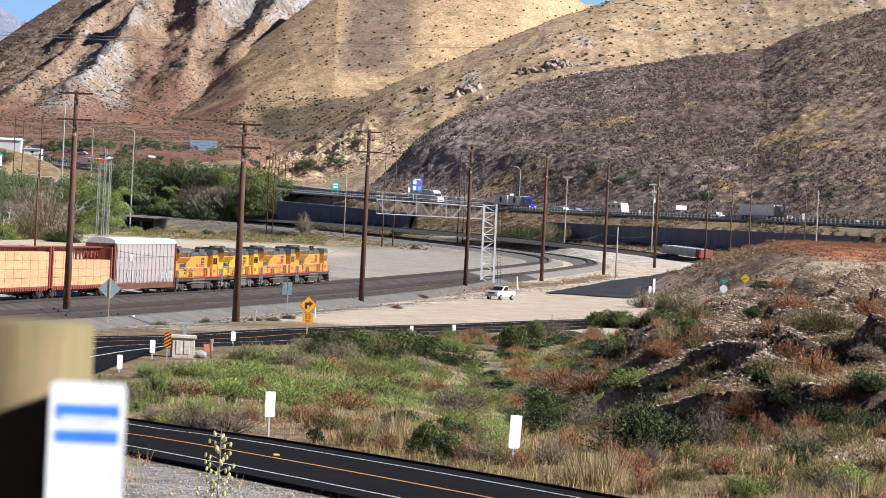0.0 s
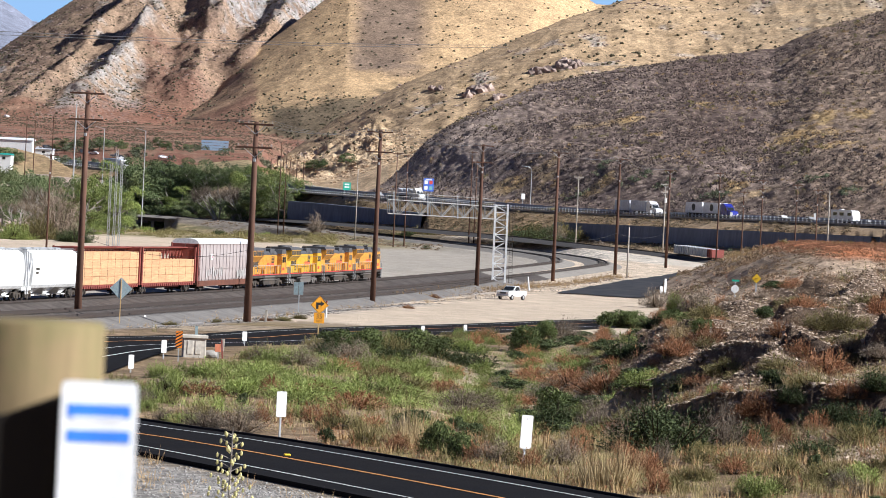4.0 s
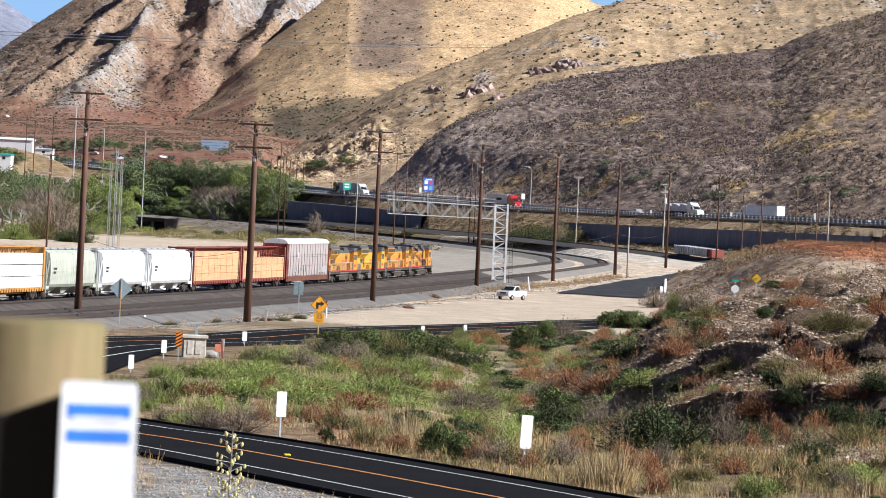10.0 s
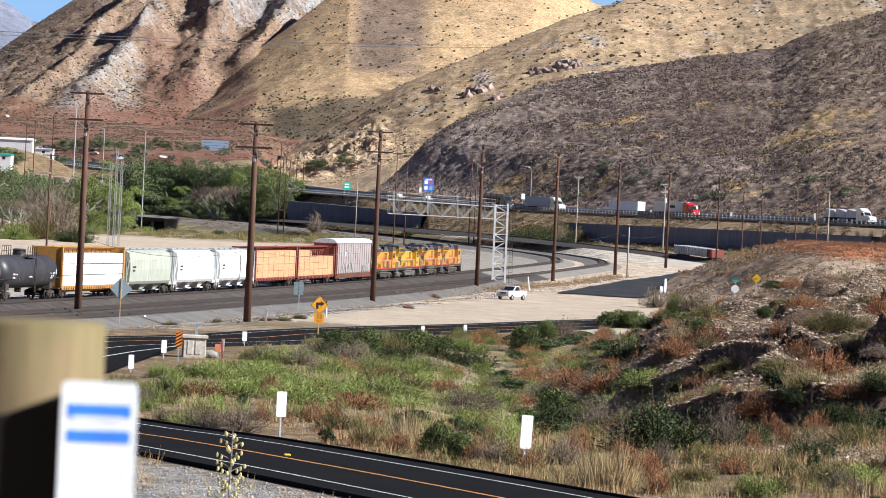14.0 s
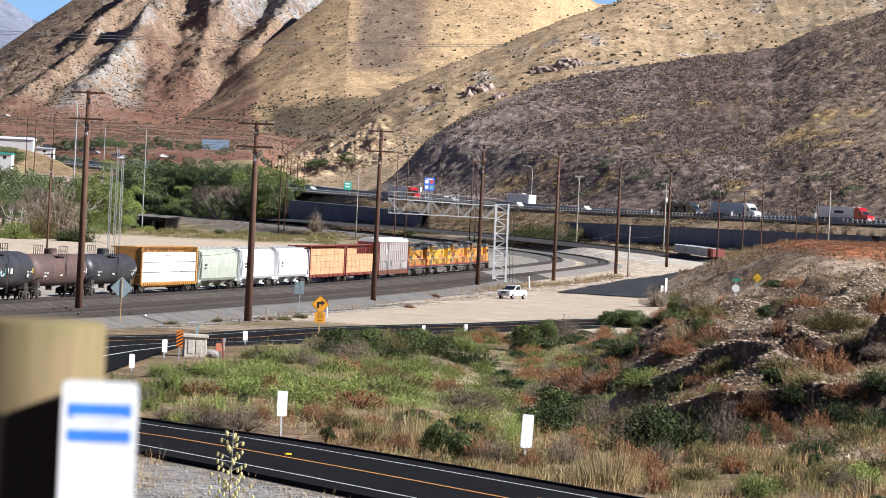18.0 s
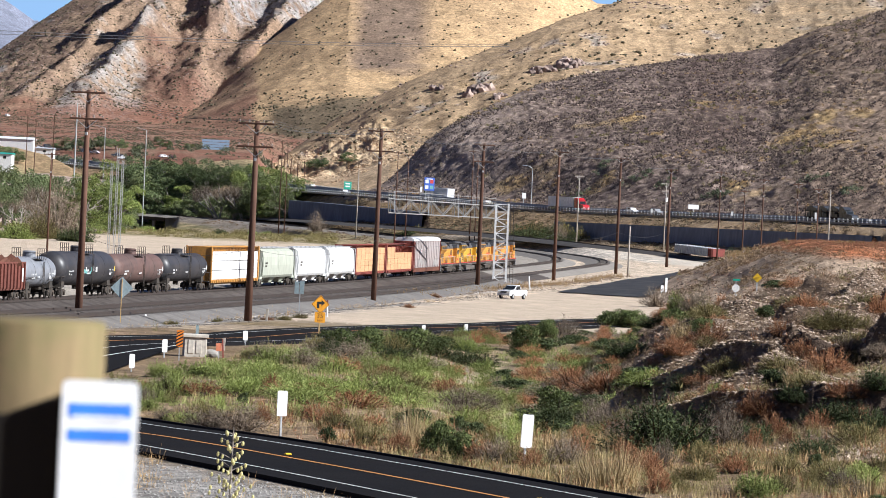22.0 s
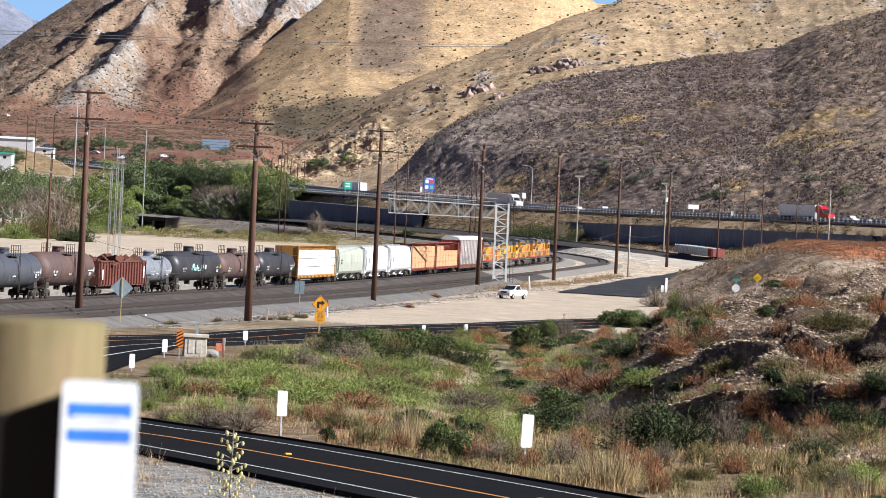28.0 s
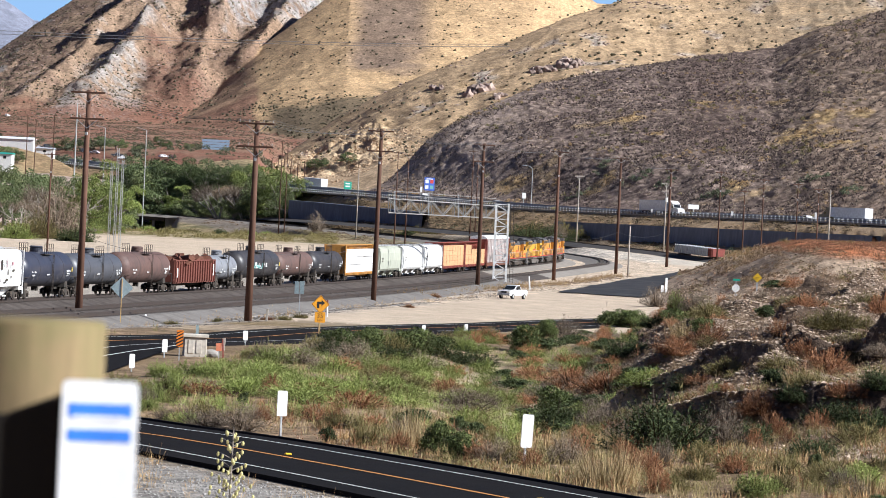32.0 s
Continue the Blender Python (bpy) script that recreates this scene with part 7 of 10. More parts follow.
def car(label, paint, kind="saloon"):
    e = thing("car", label, "car", "cars on the motorway")
    bm = bmesh.new()
    if kind == "pickup":
        pr = [(-2.7, 0.4), (0.0, 0.35), (2.5, 0.4), (2.6, 0.8), (2.4, 1.05), (1.2, 1.12), (0.6, 1.75), (-0.6, 1.8), (-0.8, 1.15), (-2.65, 1.15)]
    elif kind == "suv":
        pr = [(-2.3, 0.4), (2.2, 0.4), (2.35, 0.8), (2.1, 1.05), (1.1, 1.15), (0.4, 1.75), (-1.9, 1.78), (-2.3, 1.1)]
    else:
        pr = [(-2.25, 0.35), (2.2, 0.35), (2.3, 0.65), (2.0, 0.85), (0.95, 0.95), (0.3, 1.42), (-1.1, 1.42), (-1.75, 1.0), (-2.25, 0.95)]
    prism(bm, pr, -0.88, 0.88)
    bmesh.ops.bevel(bm, geom=[x for x in bm.edges], offset=0.06, segments=1, affect="EDGES")
    part("body", bm, paint, e)
    top = max(z for _, z in pr)
    for s in (-1, 1):
        bm = bmesh.new()
        box(bm, (-0.9 if kind != "pickup" else -0.55, s * 0.885 - 0.01, top - 0.5), (0.45, s * 0.885 + 0.01, top - 0.12))
        part("side_window", bm, M_GLASS, e)
        for x in (-1.45, 1.45):
            road_wheel(e, x, s * 0.8, W_CAR, 0.33)
        bm = bmesh.new()
        box(bm, (2.2, s * 0.65 - 0.18, 0.62), (2.36, s * 0.65 + 0.18, 0.82), 0.02)
        part("headlight", bm, M_LAMP, e)
        bm = bmesh.new()
        box(bm, (-2.34, s * 0.7 - 0.13, 0.75), (-2.24, s * 0.7 + 0.13, 0.95), 0.02)
        part("tail_light", bm, M_TAIL, e)
    return e


def motorhome():
    e = thing("motorhome", "white motorhome with dark window band", "motorhome")
    bm = bmesh.new()
    prism(bm, [(-9.5, 0.7), (-0.1, 0.6), (0.0, 1.4), (-0.5, 3.0), (-1.2, 3.35), (-9.5, 3.35)], -1.2, 1.2)
    bmesh.ops.bevel(bm, geom=[x for x in bm.edges], offset=0.08, segments=1, affect="EDGES")
    part("body", bm, M_CAB_W, e)
    for s in (-1, 1):
        for x0, x1 in ((-8.5, -6.8), (-5.8, -4.0), (-2.4, -0.8)):
            bm = bmesh.new()
            box(bm, (x0, s * 1.205 - 0.01, 1.9), (x1, s * 1.205 + 0.01, 2.7))
            part("window", bm, M_GLASS, e)
        for x in (-1.8, -6.6):
            road_wheel(e, x, s * 1.0, W_TRUCK, 0.51)
    bm = bmesh.new()
    box(bm, (-7.0, -0.5, 3.35), (-6.0, 0.5, 3.6), 0.05)
    part("roof_unit", bm, M_WHITE, e)
    return e


def lane_rows(ob, off, rows, back=False, nose=True):
    """Keys along a motorway lane from (time, u of the front) positions fitted to the camera's view, evenly carried on
    before and after.
    """
    pts = beside(MW_PTS, off)
    if back:
        pts = pts[::-1]
    seg = np.concatenate([[0], np.cumsum(np.linalg.norm(np.diff(pts, axis=0), axis=1))])
    rel = pts - np.array(EYE)
    az = rel[:, 0] / rel[:, 1]
    up = rel[:, 2] / rel[:, 1] - TILT
    uu = 784 + F * (az * math.cos(LEAN) + up * math.sin(LEAN))
    order = np.argsort(uu)
    t = np.array([r[0] for r in rows], float)
    s = np.array([float(np.interp(r[1], uu[order], seg[order])) for r in rows])
    n = min(4, len(t))
    v0, v1 = np.polyfit(t[:n], s[:n], 1)[0], np.polyfit(t[-n:], s[-n:], 1)[0]
    tt = np.unique(np.concatenate([[0.0], t, np.arange(max(t[-1], 0) + 2, 32, 3), np.arange(0, t[0] - 1, 3), [32.0]]))
    ss = np.where(tt < t[0], s[0] + v0 * (tt - t[0]), np.where(tt > t[-1], s[-1] + v1 * (tt - t[-1]), np.interp(tt, t, s)))
    d0, d1 = (pts[1] - pts[0]) / np.linalg.norm(pts[1] - pts[0]), (pts[-1] - pts[-2]) / np.linalg.norm(pts[-1] - pts[-2])

    def place(q):
        if q < 0:
            return Vector(pts[0] + d0 * q)
        if q > seg[-1]:
            return Vector(pts[-1] + d1 * (q - seg[-1]))
        return Vector([float(np.interp(q, seg, pts[:, i])) for i in range(3)])

    keys = []
    for a, q in zip(tt, ss):
        p, r = place(q), place(q - 12.0)
        d = (p - r).normalized()
        y = Vector((-d.y, d.x, 0)).normalized()
        keys.append((float(a), Matrix.Translation(p + Vector((0, 0, 0.015))) @ Matrix((d, y, d.cross(y))).transposed().to_4x4()))
    walk(ob, keys)


TRAFFIC = [
    (lorry("white-cabbed lorry pulling two grey trailers", M_CAB_W, M_TRAILER_G, double=True), -5.0, ((0, 800), (1, 900), (2, 985), (3, 1077), (6, 1340), (7, 1430), (8, 1520)), False),
    (lorry("dark blue lorry pulling two white trailers with round marks", M_CAB_B, M_TRAILER_W, double=True), -5.0, ((0, 962), (1, 1047), (2, 1136), (3, 1218), (6, 1468), (7, 1552)), False),
    (lorry("dark-cabbed lorry with a plain white trailer", M_CAB_D, M_TRAILER_W), -5.0, ((0, 1418), (1, 1510)), False),
    (motorhome(), -5.0, ((0, 1126), (1, 1216), (2, 1312), (3, 1406)), False),
    (lorry("white lorry with a striped tarped flat load", M_CAB_W, M_TRAILER_G, "flat", 13.5), -5.0, ((2, 570), (3, 658), (6, 914), (7, 993), (8, 1078), (9, 1158), (10, 1240), (11, 1314), (12, 1393), (13, 1468), (14, 1545)), False),
    (lorry("red-cabbed lorry with a lettered white trailer", M_CAB_R, M_TRAILER_W, stripe=True), -5.0, ((6, 590), (7, 667), (8, 750), (9, 840), (10, 917), (11, 996), (12, 1077), (13, 1155), (14, 1233), (17, 1464), (18, 1540)), False),
    (lorry("white-cabbed lorry with a blue-grey trailer", M_CAB_W, M_TRAILER_B), -5.0, ((9, 560), (10, 648), (11, 733), (12, 820), (13, 909), (14, 995), (17, 1255), (18, 1340), (19, 1424), (20, 1505)), False),
    (lorry("dark car-carrier lorry loaded with dark cars", M_CAB_D, M_CAB_D, "carrier", 15.0), -8.6, ((13, 826), (14, 903), (17, 1170), (18, 1236), (19, 1305), (20, 1370), (21, 1440), (22, 1512)), False),
    (lorry("red lorry with a clean white trailer", M_CAB_R, M_TRAILER_W), -5.0, ((17, 664), (18, 738), (19, 815), (20, 890), (21, 962), (22, 1036), (23, 1112), (24, 1186), (25, 1255), (28, 1470), (29, 1553)), False),
    (lorry("white lorry with a long white trailer", M_CAB_W, M_TRAILER_W), -5.0, ((23, 545), (24, 630), (25, 705), (28, 918), (29, 993), (30, 1068), (31, 1135), (32, 1204)), False),
    (lorry("white-trailer lorry climbing the far carriageway", M_CAB_W, M_TRAILER_W), -21.5, tuple((t, u - 78) for t, u in ((9, 1447), (10, 1385), (11, 1320), (12, 1260), (13, 1203), (14, 1150), (17, 1012), (18, 970), (19, 931), (20, 894), (21, 858), (22, 826), (23, 796), (24, 768), (25, 743), (28, 680), (30, 645), (32, 612))), True),
    (lorry("white box lorry on the far carriageway", M_CAB_D, M_TRAILER_W), -21.5, ((30, 1558), (31, 1505), (32, 1452)), True),
    (car("white saloon car on the motorway", M_CAB_W), -8.6, ((1, 1103), (2, 1192), (3, 1284)), False),
    (car("silver saloon car on the motorway", M_SILVER), -12.2, ((1, 1130), (2, 1217), (3, 1322)), False),
    (car("white sport utility car on the motorway", M_CAB_W, "suv"), -8.6, ((0, 1290), (1, 1380), (2, 1465), (3, 1515)), False),
    (car("silver pickup truck on the motorway", M_SILVER, "pickup"), -12.2, ((9, 1032), (10, 1128), (11, 1232), (12, 1330)), False),
    (car("white hatchback car on the motorway", M_CAB_W, "suv"), -8.6, ((17, 935), (18, 1035), (19, 1140), (20, 1240)), False),
    (car("silver estate car on the motorway", M_SILVER, "suv"), -8.6, ((21, 1050), (22, 1160), (23, 1262)), False),
    (car("white sedan car on the motorway", M_CAB_W), -12.2, ((23, 955), (24, 1070), (25, 1175)), False),
    (car("white sport utility car ahead of the red lorry", M_CAB_W, "suv"), -5.0, ((24, 1232), (25, 1300), (28, 1505)), False),
    (car("white sedan car keeping to the inner lane", M_CAB_W), -8.6, ((30, 1208), (31, 1312), (32, 1428)), False),
    (car("dark sedan car on the motorway", M_CAB_D), -12.2, ((28, 975), (29, 1090), (30, 1200)), False),
    (car("white pickup truck on the far carriageway", M_CAB_W, "pickup"), -24.0, ((23, 1640), (24, 1506), (25, 1375)), True),
    (car("white pickup truck on the far lanes", M_CAB_W, "pickup"), -24.0, ((30, 1620), (31, 1545), (32, 1476)), True),
    (car("silver sedan car on the far carriageway", M_SILVER), -24.0, ((28, 1200), (29, 1110), (30, 1020)), True),
    (car("white sedan car on the far carriageway", M_CAB_W), -27.0, ((12, 1260), (13, 1170), (14, 1075)), True),
]


def traffic_rows():
    for ob, off, rows, back in TRAFFIC:
        lane_rows(ob, off, rows, back)


# ---- parked pickup on the dirt lot ----
def parked_pickup():
    p = footing(905, 531, 250)
    e = thing("pickup_truck", "white compact pickup truck parked on pale dirt", "pickup truck", at=pose(p.x, p.y, p.z + 0.02, 0, 0, -118))
    bm = bmesh.new()
    prism(bm, [(-2.35, 0.45), (2.25, 0.4), (2.4, 0.55), (2.4, 0.95), (2.25, 1.05), (0.95, 1.1), (0.9, 0.5), (-0.6, 0.5), (-0.65, 1.08), (-2.4, 1.08)][:6] + [(0.75, 1.12), (-0.75, 1.12), (-2.4, 1.1)], -0.86, 0.86)
    bmesh.ops.bevel(bm, geom=[x for x in bm.edges], offset=0.05, segments=2, affect="EDGES")
    part("body", bm, M_CAB_W, e)
    bm = bmesh.new()
    a = [(1.0, 1.1), (0.35, 1.68), (-0.6, 1.7), (-0.8, 1.1)]
    prism(bm, a, -0.74, 0.74)
    bmesh.ops.bevel(bm, geom=[x for x in bm.edges], offset=0.05, segments=2, affect="EDGES")
    cab = part("cab", bm, M_CAB_W, e)
    for s in (-1, 1):
        bm = bmesh.new()
        prism(bm, [(0.75, 1.16), (0.3, 1.58), (-0.5, 1.6), (-0.62, 1.16)], s * 0.755 - 0.01, s * 0.755 + 0.01)
        part("side_window", bm, M_GLASS, cab)
        for x in (1.5, -1.5):
            road_wheel(e, x, s * 0.78, W_CAR, 0.33)
        bm = bmesh.new()
        box(bm, (2.33, s * 0.62 - 0.17, 0.72), (2.43, s * 0.62 + 0.17, 0.92), 0.02)
        part("headlight", bm, M_LAMP, e)
        bm = bmesh.new()
        box(bm, (0.55, s * 0.98 - 0.1, 1.1), (0.65, s * 0.98 + 0.1, 1.25), 0.02)
        part("mirror", bm, M_CAB_D, e)
    bm = bmesh.new()
    prism(bm, [(0.97, 1.18), (1.0, 1.18), (0.42, 1.62), (0.39, 1.62)], -0.66, 0.66)
    part("windscreen", bm, M_GLASS, cab)
    bm = bmesh.new()
    box(bm, (2.36, -0.42, 0.72), (2.425, 0.42, 0.92), 0.01)
    part("grille", bm, M_CAB_D, e)
    bm = bmesh.new()
    box(bm, (2.35, -0.85, 0.42), (2.52, 0.85, 0.6), 0.03)
    part("bumper", bm, M_GALV, e)
    bm = bmesh.new()
    box(bm, (-2.2, -0.7, 1.0), (-0.85, 0.7, 1.125))
    part("bed", bm, M_UNDER, e)


parked_pickup()


# ---- standing gondola on the upper line ----
def standing_car():
    a, b = None, None
    az = C_PTS[:, 0] / C_PTS[:, 1]
    p = [Vector([float(np.interp(sight(u, 445).x, az[::-1], C_PTS[::-1, k])) for k in range(3)]) for u in (1203, 1270)]
    d = (p[1] - p[0])
    L = d.length
    x = d.normalized()
    y = Vector((-x.y, x.x, 0)).normalized()
    e = thing("standing_hopper", "grey ribbed hopper car with a red end standing idle", "railway car")
    e.matrix_basis = Matrix.Translation((p[0] + p[1]) / 2 - Vector((0, 0, 0.55))) @ Matrix((x, y, x.cross(y))).transposed().to_4x4()
    bm = bmesh.new()
    box(bm, (-L / 2, -1.4, 1.0), (L / 2 - 2.2, 1.4, 2.75))
    part("body", bm, M_TRAILER_G, e)
    bm = bmesh.new()
    box(bm, (L / 2 - 2.2, -1.4, 1.0), (L / 2, 1.4, 2.7))
    part("end_section", bm, M_RED, e, "faded red end section")
    n = 22
    for s in (-1, 1):
        for k in range(n):
            bm = bmesh.new()
            xx = -L / 2 + 0.2 + (L - 0.4) * k / (n - 1)
            box(bm, (xx - 0.1, s * 1.5 - 0.1, 0.9), (xx + 0.1, s * 1.5 + 0.1, 2.85))
            part("rib", bm, M_GALV if k < n - 3 else M_RED, e)
    bogie(e, -L / 2 + 2)
    bogie(e, L / 2 - 2)


standing_car()

# ---- side road, bridge, town edge ----
def side_road():
    lefts, rights = SIDE_L, SIDE_R
    verts, faces = [], []
    n, m = 31, 9
    for i in range(n):
        f = i / (n - 1) * 4
        k = min(3, int(f))
        a, b = lefts[k].lerp(lefts[k + 1], f - k), rights[k].lerp(rights[k + 1], f - k)
        for j in range(m):
            q = a.lerp(b, j / (m - 1))
            verts.append((q.x, q.y, height(q.x, q.y) + 0.12))
    for i in range(n - 1):
        for j in range(m - 1):
            faces.append((i * m + j, i * m + j + 1, (i + 1) * m + j + 1, (i + 1) * m + j))
    tagged(new("side_road", mesh_of("side_road", verts, faces, M_OLD_ASPHALT)), "dark worn asphalt side road climbing to the crossing", "road", kind="structure")


side_road()
M_GIRDER = surface("bridge_girder", (0.055, 0.05, 0.05), 0.8, dirt=(0.1, 0.06, 0.04), dirt_amount=0.4)
M_ROOF_TEAL = surface("teal_roof", (0.02, 0.36, 0.30), 0.5, dirt_amount=0.2)


def rail_bridge():
    e = thing("rail_bridge", "low dark girder railway bridge on concrete piers by the trees", "bridge")
    pts = [Vector(p) for p in A_PTS if p[0] < -97 and p[0] > -230]
    for s in (-1.6, 1.6):
        bm = bmesh.new()
        for a, b in zip(pts[:-1], pts[1:]):
            d = (b - a).normalized()
            n = Vector((d.y, -d.x, 0)) * s
            bar(bm, a + n + Vector((0, 0, -1.3)), b + n + Vector((0, 0, -1.3)), 0.5, 2.0)
        part("girder", bm, M_GIRDER, e)
    for a in pts[2::3]:
        bm = bmesh.new()
        g = height(a.x, a.y)
        box(bm, (a.x - 0.5, a.y - 2.0, g - 1), (a.x + 0.5, a.y + 2.0, a.z - 2.2), 0.1)
        part("pier", bm, M_CONCRETE, e)
    bm = bmesh.new()
    a = pts[0]
    box(bm, (a.x - 1.0, a.y - 4.5, height(a.x, a.y) - 6), (a.x + 3.0, a.y + 3, a.z - 0.4), 0.1)
    part("abutment", bm, M_CONCRETE, e)


rail_bridge()


def house(u0, u1, vb, vt, d, roof_m, lab):
    a, b = spot(u0, vb, d), spot(u1, vb, d)
    g = height((a.x + b.x) / 2, d)
    w = (b.x - a.x)
    h = spot(u0, vt, d).z - a.z
    z = a.z
    e = thing("house", lab, "house", at=pose((a.x + b.x) / 2, d, z))
    bm = bmesh.new()
    box(bm, (-w / 2, 0, min(-1, g - z - 1)), (w / 2, 9, h * 0.85))
    part("wall", bm, M_WHITE, e)
    bm = bmesh.new()
    prism(bm, [(-0.5, h * 0.85), (9.5, h * 0.85), (4.5, h * 1.05)], -w / 2 - 0.4, w / 2 + 0.4)
    bmesh.ops.rotate(bm, cent=(0, 0, 0), matrix=Matrix.Rotation(radians(90), 3, "Z"), verts=bm.verts)
    bmesh.ops.transform(bm, matrix=Matrix.Diagonal((-1, 1, 1, 1)), verts=bm.verts)
    bmesh.ops.reverse_faces(bm, faces=bm.faces)
    part("roof", bm, roof_m, e)
    n = max(1, int(w / 4)) if w < 20 else 0
    for i in range(n):
        x = -w / 2 + w * (i + 0.5) / n
        bm = bmesh.new()
        box(bm, (x - 0.6, -0.05, h * 0.25), (x + 0.6, 0.0, h * 0.6))
        part("window", bm, M_GLASS, e)
    return e


house(-40, 57, 263, 241, 1500, M_TRAILER_W, "long white shed-like house at the valley edge")
house(-30, 19, 284, 270, 1420, M_ROOF_TEAL, "low house with a teal roof")
house(62, 92, 273, 262, 1480, M_TRAILER_G, "small pale house beside the shed")
p = spot(380, 263, 1700)
e = thing("billboard", "grey slatted billboard seen from behind on legs", "billboard", at=pose(p.x, p.y, p.z))
for k in range(4):
    bm = bmesh.new()
    box(bm, (-6.5, 0, -1 + k * 1.25), (6.5, 0.15, 0.05 + k * 1.25))
    part("slat", bm, M_TRAILER_B, e)
for x in (-5, 0, 5):
    bm = bmesh.new()
    bar(bm, (x, 0.3, height(p.x + x, p.y) - p.z - 0.5), (x, 0.3, 4.0), 0.3)
    part("leg", bm, M_UNDER, e)
for u, d, vb, vt, lab in ((130, 1150, 305, 184, "tall pale steel pole in the valley"), (255, 1250, 300, 232, "pale steel street lamp pole"), (182, 1250, 295, 228, "pale steel street lamp pole"), (60, 1350, 275, 215, "brown pole at the town edge"), (92, 1350, 275, 205, "brown pole at the town edge"), (45, 1350, 275, 205, "brown pole at the town edge")):
    q = spot(u, vb, d)
    g = height(q.x, q.y)
    e = thing("street_pole", lab, "pole", "valley poles", at=pose(q.x, q.y, g))
    bm = bmesh.new()
    h = spot(u, vt, d).z - g
    tube(bm, (0, 0, -1), (0, 0, h), 0.35 if u == 130 else 0.2, 0.2 if u == 130 else 0.14, 8)
    part("pole", bm, M_GALV if "pale" in lab else M_POLE, e)
    if "lamp" in lab:
        bm = bmesh.new()
        bar(bm, (0, 0, h), (-3.5, 0, h + 0.8), 0.14)
        part("arm", bm, M_GALV, e)
for u, vt in ((190, 290), (200, 264), (209, 285)):
    q = spot(u, 440, 560)
    g = height(q.x, q.y)
    e = thing("lattice_mast", "slender galvanised lattice mast behind the train", "mast", "lattice masts", at=pose(q.x, q.y, g))
    bm = bmesh.new()
    h = spot(u + 8, vt, 560).z - g
    lattice(bm, (0, 0, -0.5), (0, 0, h), 0.3, 22, 0.03, Vector((0, 1, 0)))
    part("mast", bm, M_GALV, e)

# ---- the post and marker close to the camera ----
M_TREATED = surface("treated_timber", (0.26, 0.19, 0.10), 0.85, dirt=(0.15, 0.155, 0.06), dirt_amount=0.75, grain=26, stain=5.0, bump=0.003, stretch=(1, 1, 0.08))
# black for the drying cracks and for the block that imitates a shadow
M_CRACK_SHADOW = surface("creosote_black", (0.016, 0.013, 0.011), 0.8, dirt=(0.03, 0.025, 0.02), dirt_amount=0.4, grain=8, stretch=(1, 1, 0.1))
M_MARKER = surface("marker_plastic", (0.82, 0.83, 0.85), 0.4, dirt_amount=0.05)
M_BLUE = surface("marker_blue", (0.045, 0.21, 0.74), 0.45, dirt_amount=0.05)
pz = 7.15
a = spot(86, 566, pz)
kk = pz / F
c0 = spot(57, 566, pz)
e = thing("timber_post", "round greenish-tan treated timber post", "post", at=pose(c0.x, pz + 0.02, c0.z))
bm = bmesh.new()
rp, seg = 129 * kk, 48
rings = [(-1.75, rp), (-0.008, rp), (0.0, rp - 0.009)]
loops = []
for z, r in rings:
    loops.append([bm.verts.new((r * math.cos(k * 2 * math.pi / seg) * (1 - 0.02 * (k == 45)), r * math.sin(k * 2 * math.pi / seg) * (1 - 0.02 * (k == 45)), z)) for k in range(seg)])
for la, lb in zip(loops[:-1], loops[1:]):
    for k in range(seg):
        bm.faces.new((la[k], la[(k + 1) % seg], lb[(k + 1) % seg], lb[k]))
bm.faces.new(loops[-1])
bm.faces.new(loops[0][::-1])
part("shaft", bm, M_TREATED, e, smooth=True)
bm = bmesh.new()
for k, w in ((42.0, 0.0045), (39.3, 0.002), (37.2, 0.0012)):
    a = k * 2 * math.pi / seg
    q = Vector((math.cos(a), math.sin(a), 0)) * (rp - 0.001)
    n = Vector((-math.sin(a), math.cos(a), 0)) * w
    vs = [bm.verts.new(q + n * f + Vector((0, 0, z))) for f, z in ((-1, -0.02), (1, -0.02), (0.4, -0.5), (-0.4, -0.5))]
    bm.faces.new(vs)
part("crack", bm, M_CRACK_SHADOW, e, "fine drying crack")
# black block added in place of the marker's cast shadow on the post
bd = pz - 0.175
c0 = spot(20, 715, bd)
e = thing("rail_block", "black block standing in for the marker's shadow on the post", "timber block", at=pose(c0.x, bd, c0.z))
kk = bd / F
bm = bmesh.new()
prism(bm, [(x * kk, -z * kk) for x, z in ((-95, 30), (-14, 20), (94, -24), (94, 1400), (-95, 1400))], -0.02, 0.03)
part("block", bm, M_CRACK_SHADOW, e)
d = pz - 0.21
a = spot(178, 676, d)
e = thing("flexible_marker", "white flexible marker post with a blue banded label", "marker post", at=pose(a.x, d, a.z, 0, 0, 16))
k = d / F
bm = bmesh.new()
prism(bm, rounded(137 * k, 1.34, 0.012, 5, 0, -0.67), 0.0, 0.004)
panel = part("panel", bm, M_MARKER, e)
bm = bmesh.new()
plate(bm, [(-57 * k, -64 * k), (57 * k, -64 * k), (57 * k, -40 * k), (-57 * k, -40 * k)], -0.0005, 0.001)
part("blue_band", bm, M_BLUE, panel, "bright blue band")
bm = bmesh.new()
plate(bm, [(-57 * k, -108 * k), (57 * k, -108 * k), (57 * k, -86 * k), (-57 * k, -86 * k)], -0.0005, 0.001)
part("blue_band", bm, M_BLUE, panel, "bright blue band")
bm = bmesh.new()
plate(bm, [(-50 * k, -70 * k), (45 * k, -70 * k), (45 * k, -62 * k), (-50 * k, -62 * k)], -0.0016, 0.001)
part("lettering", bm, M_MARKER, panel)

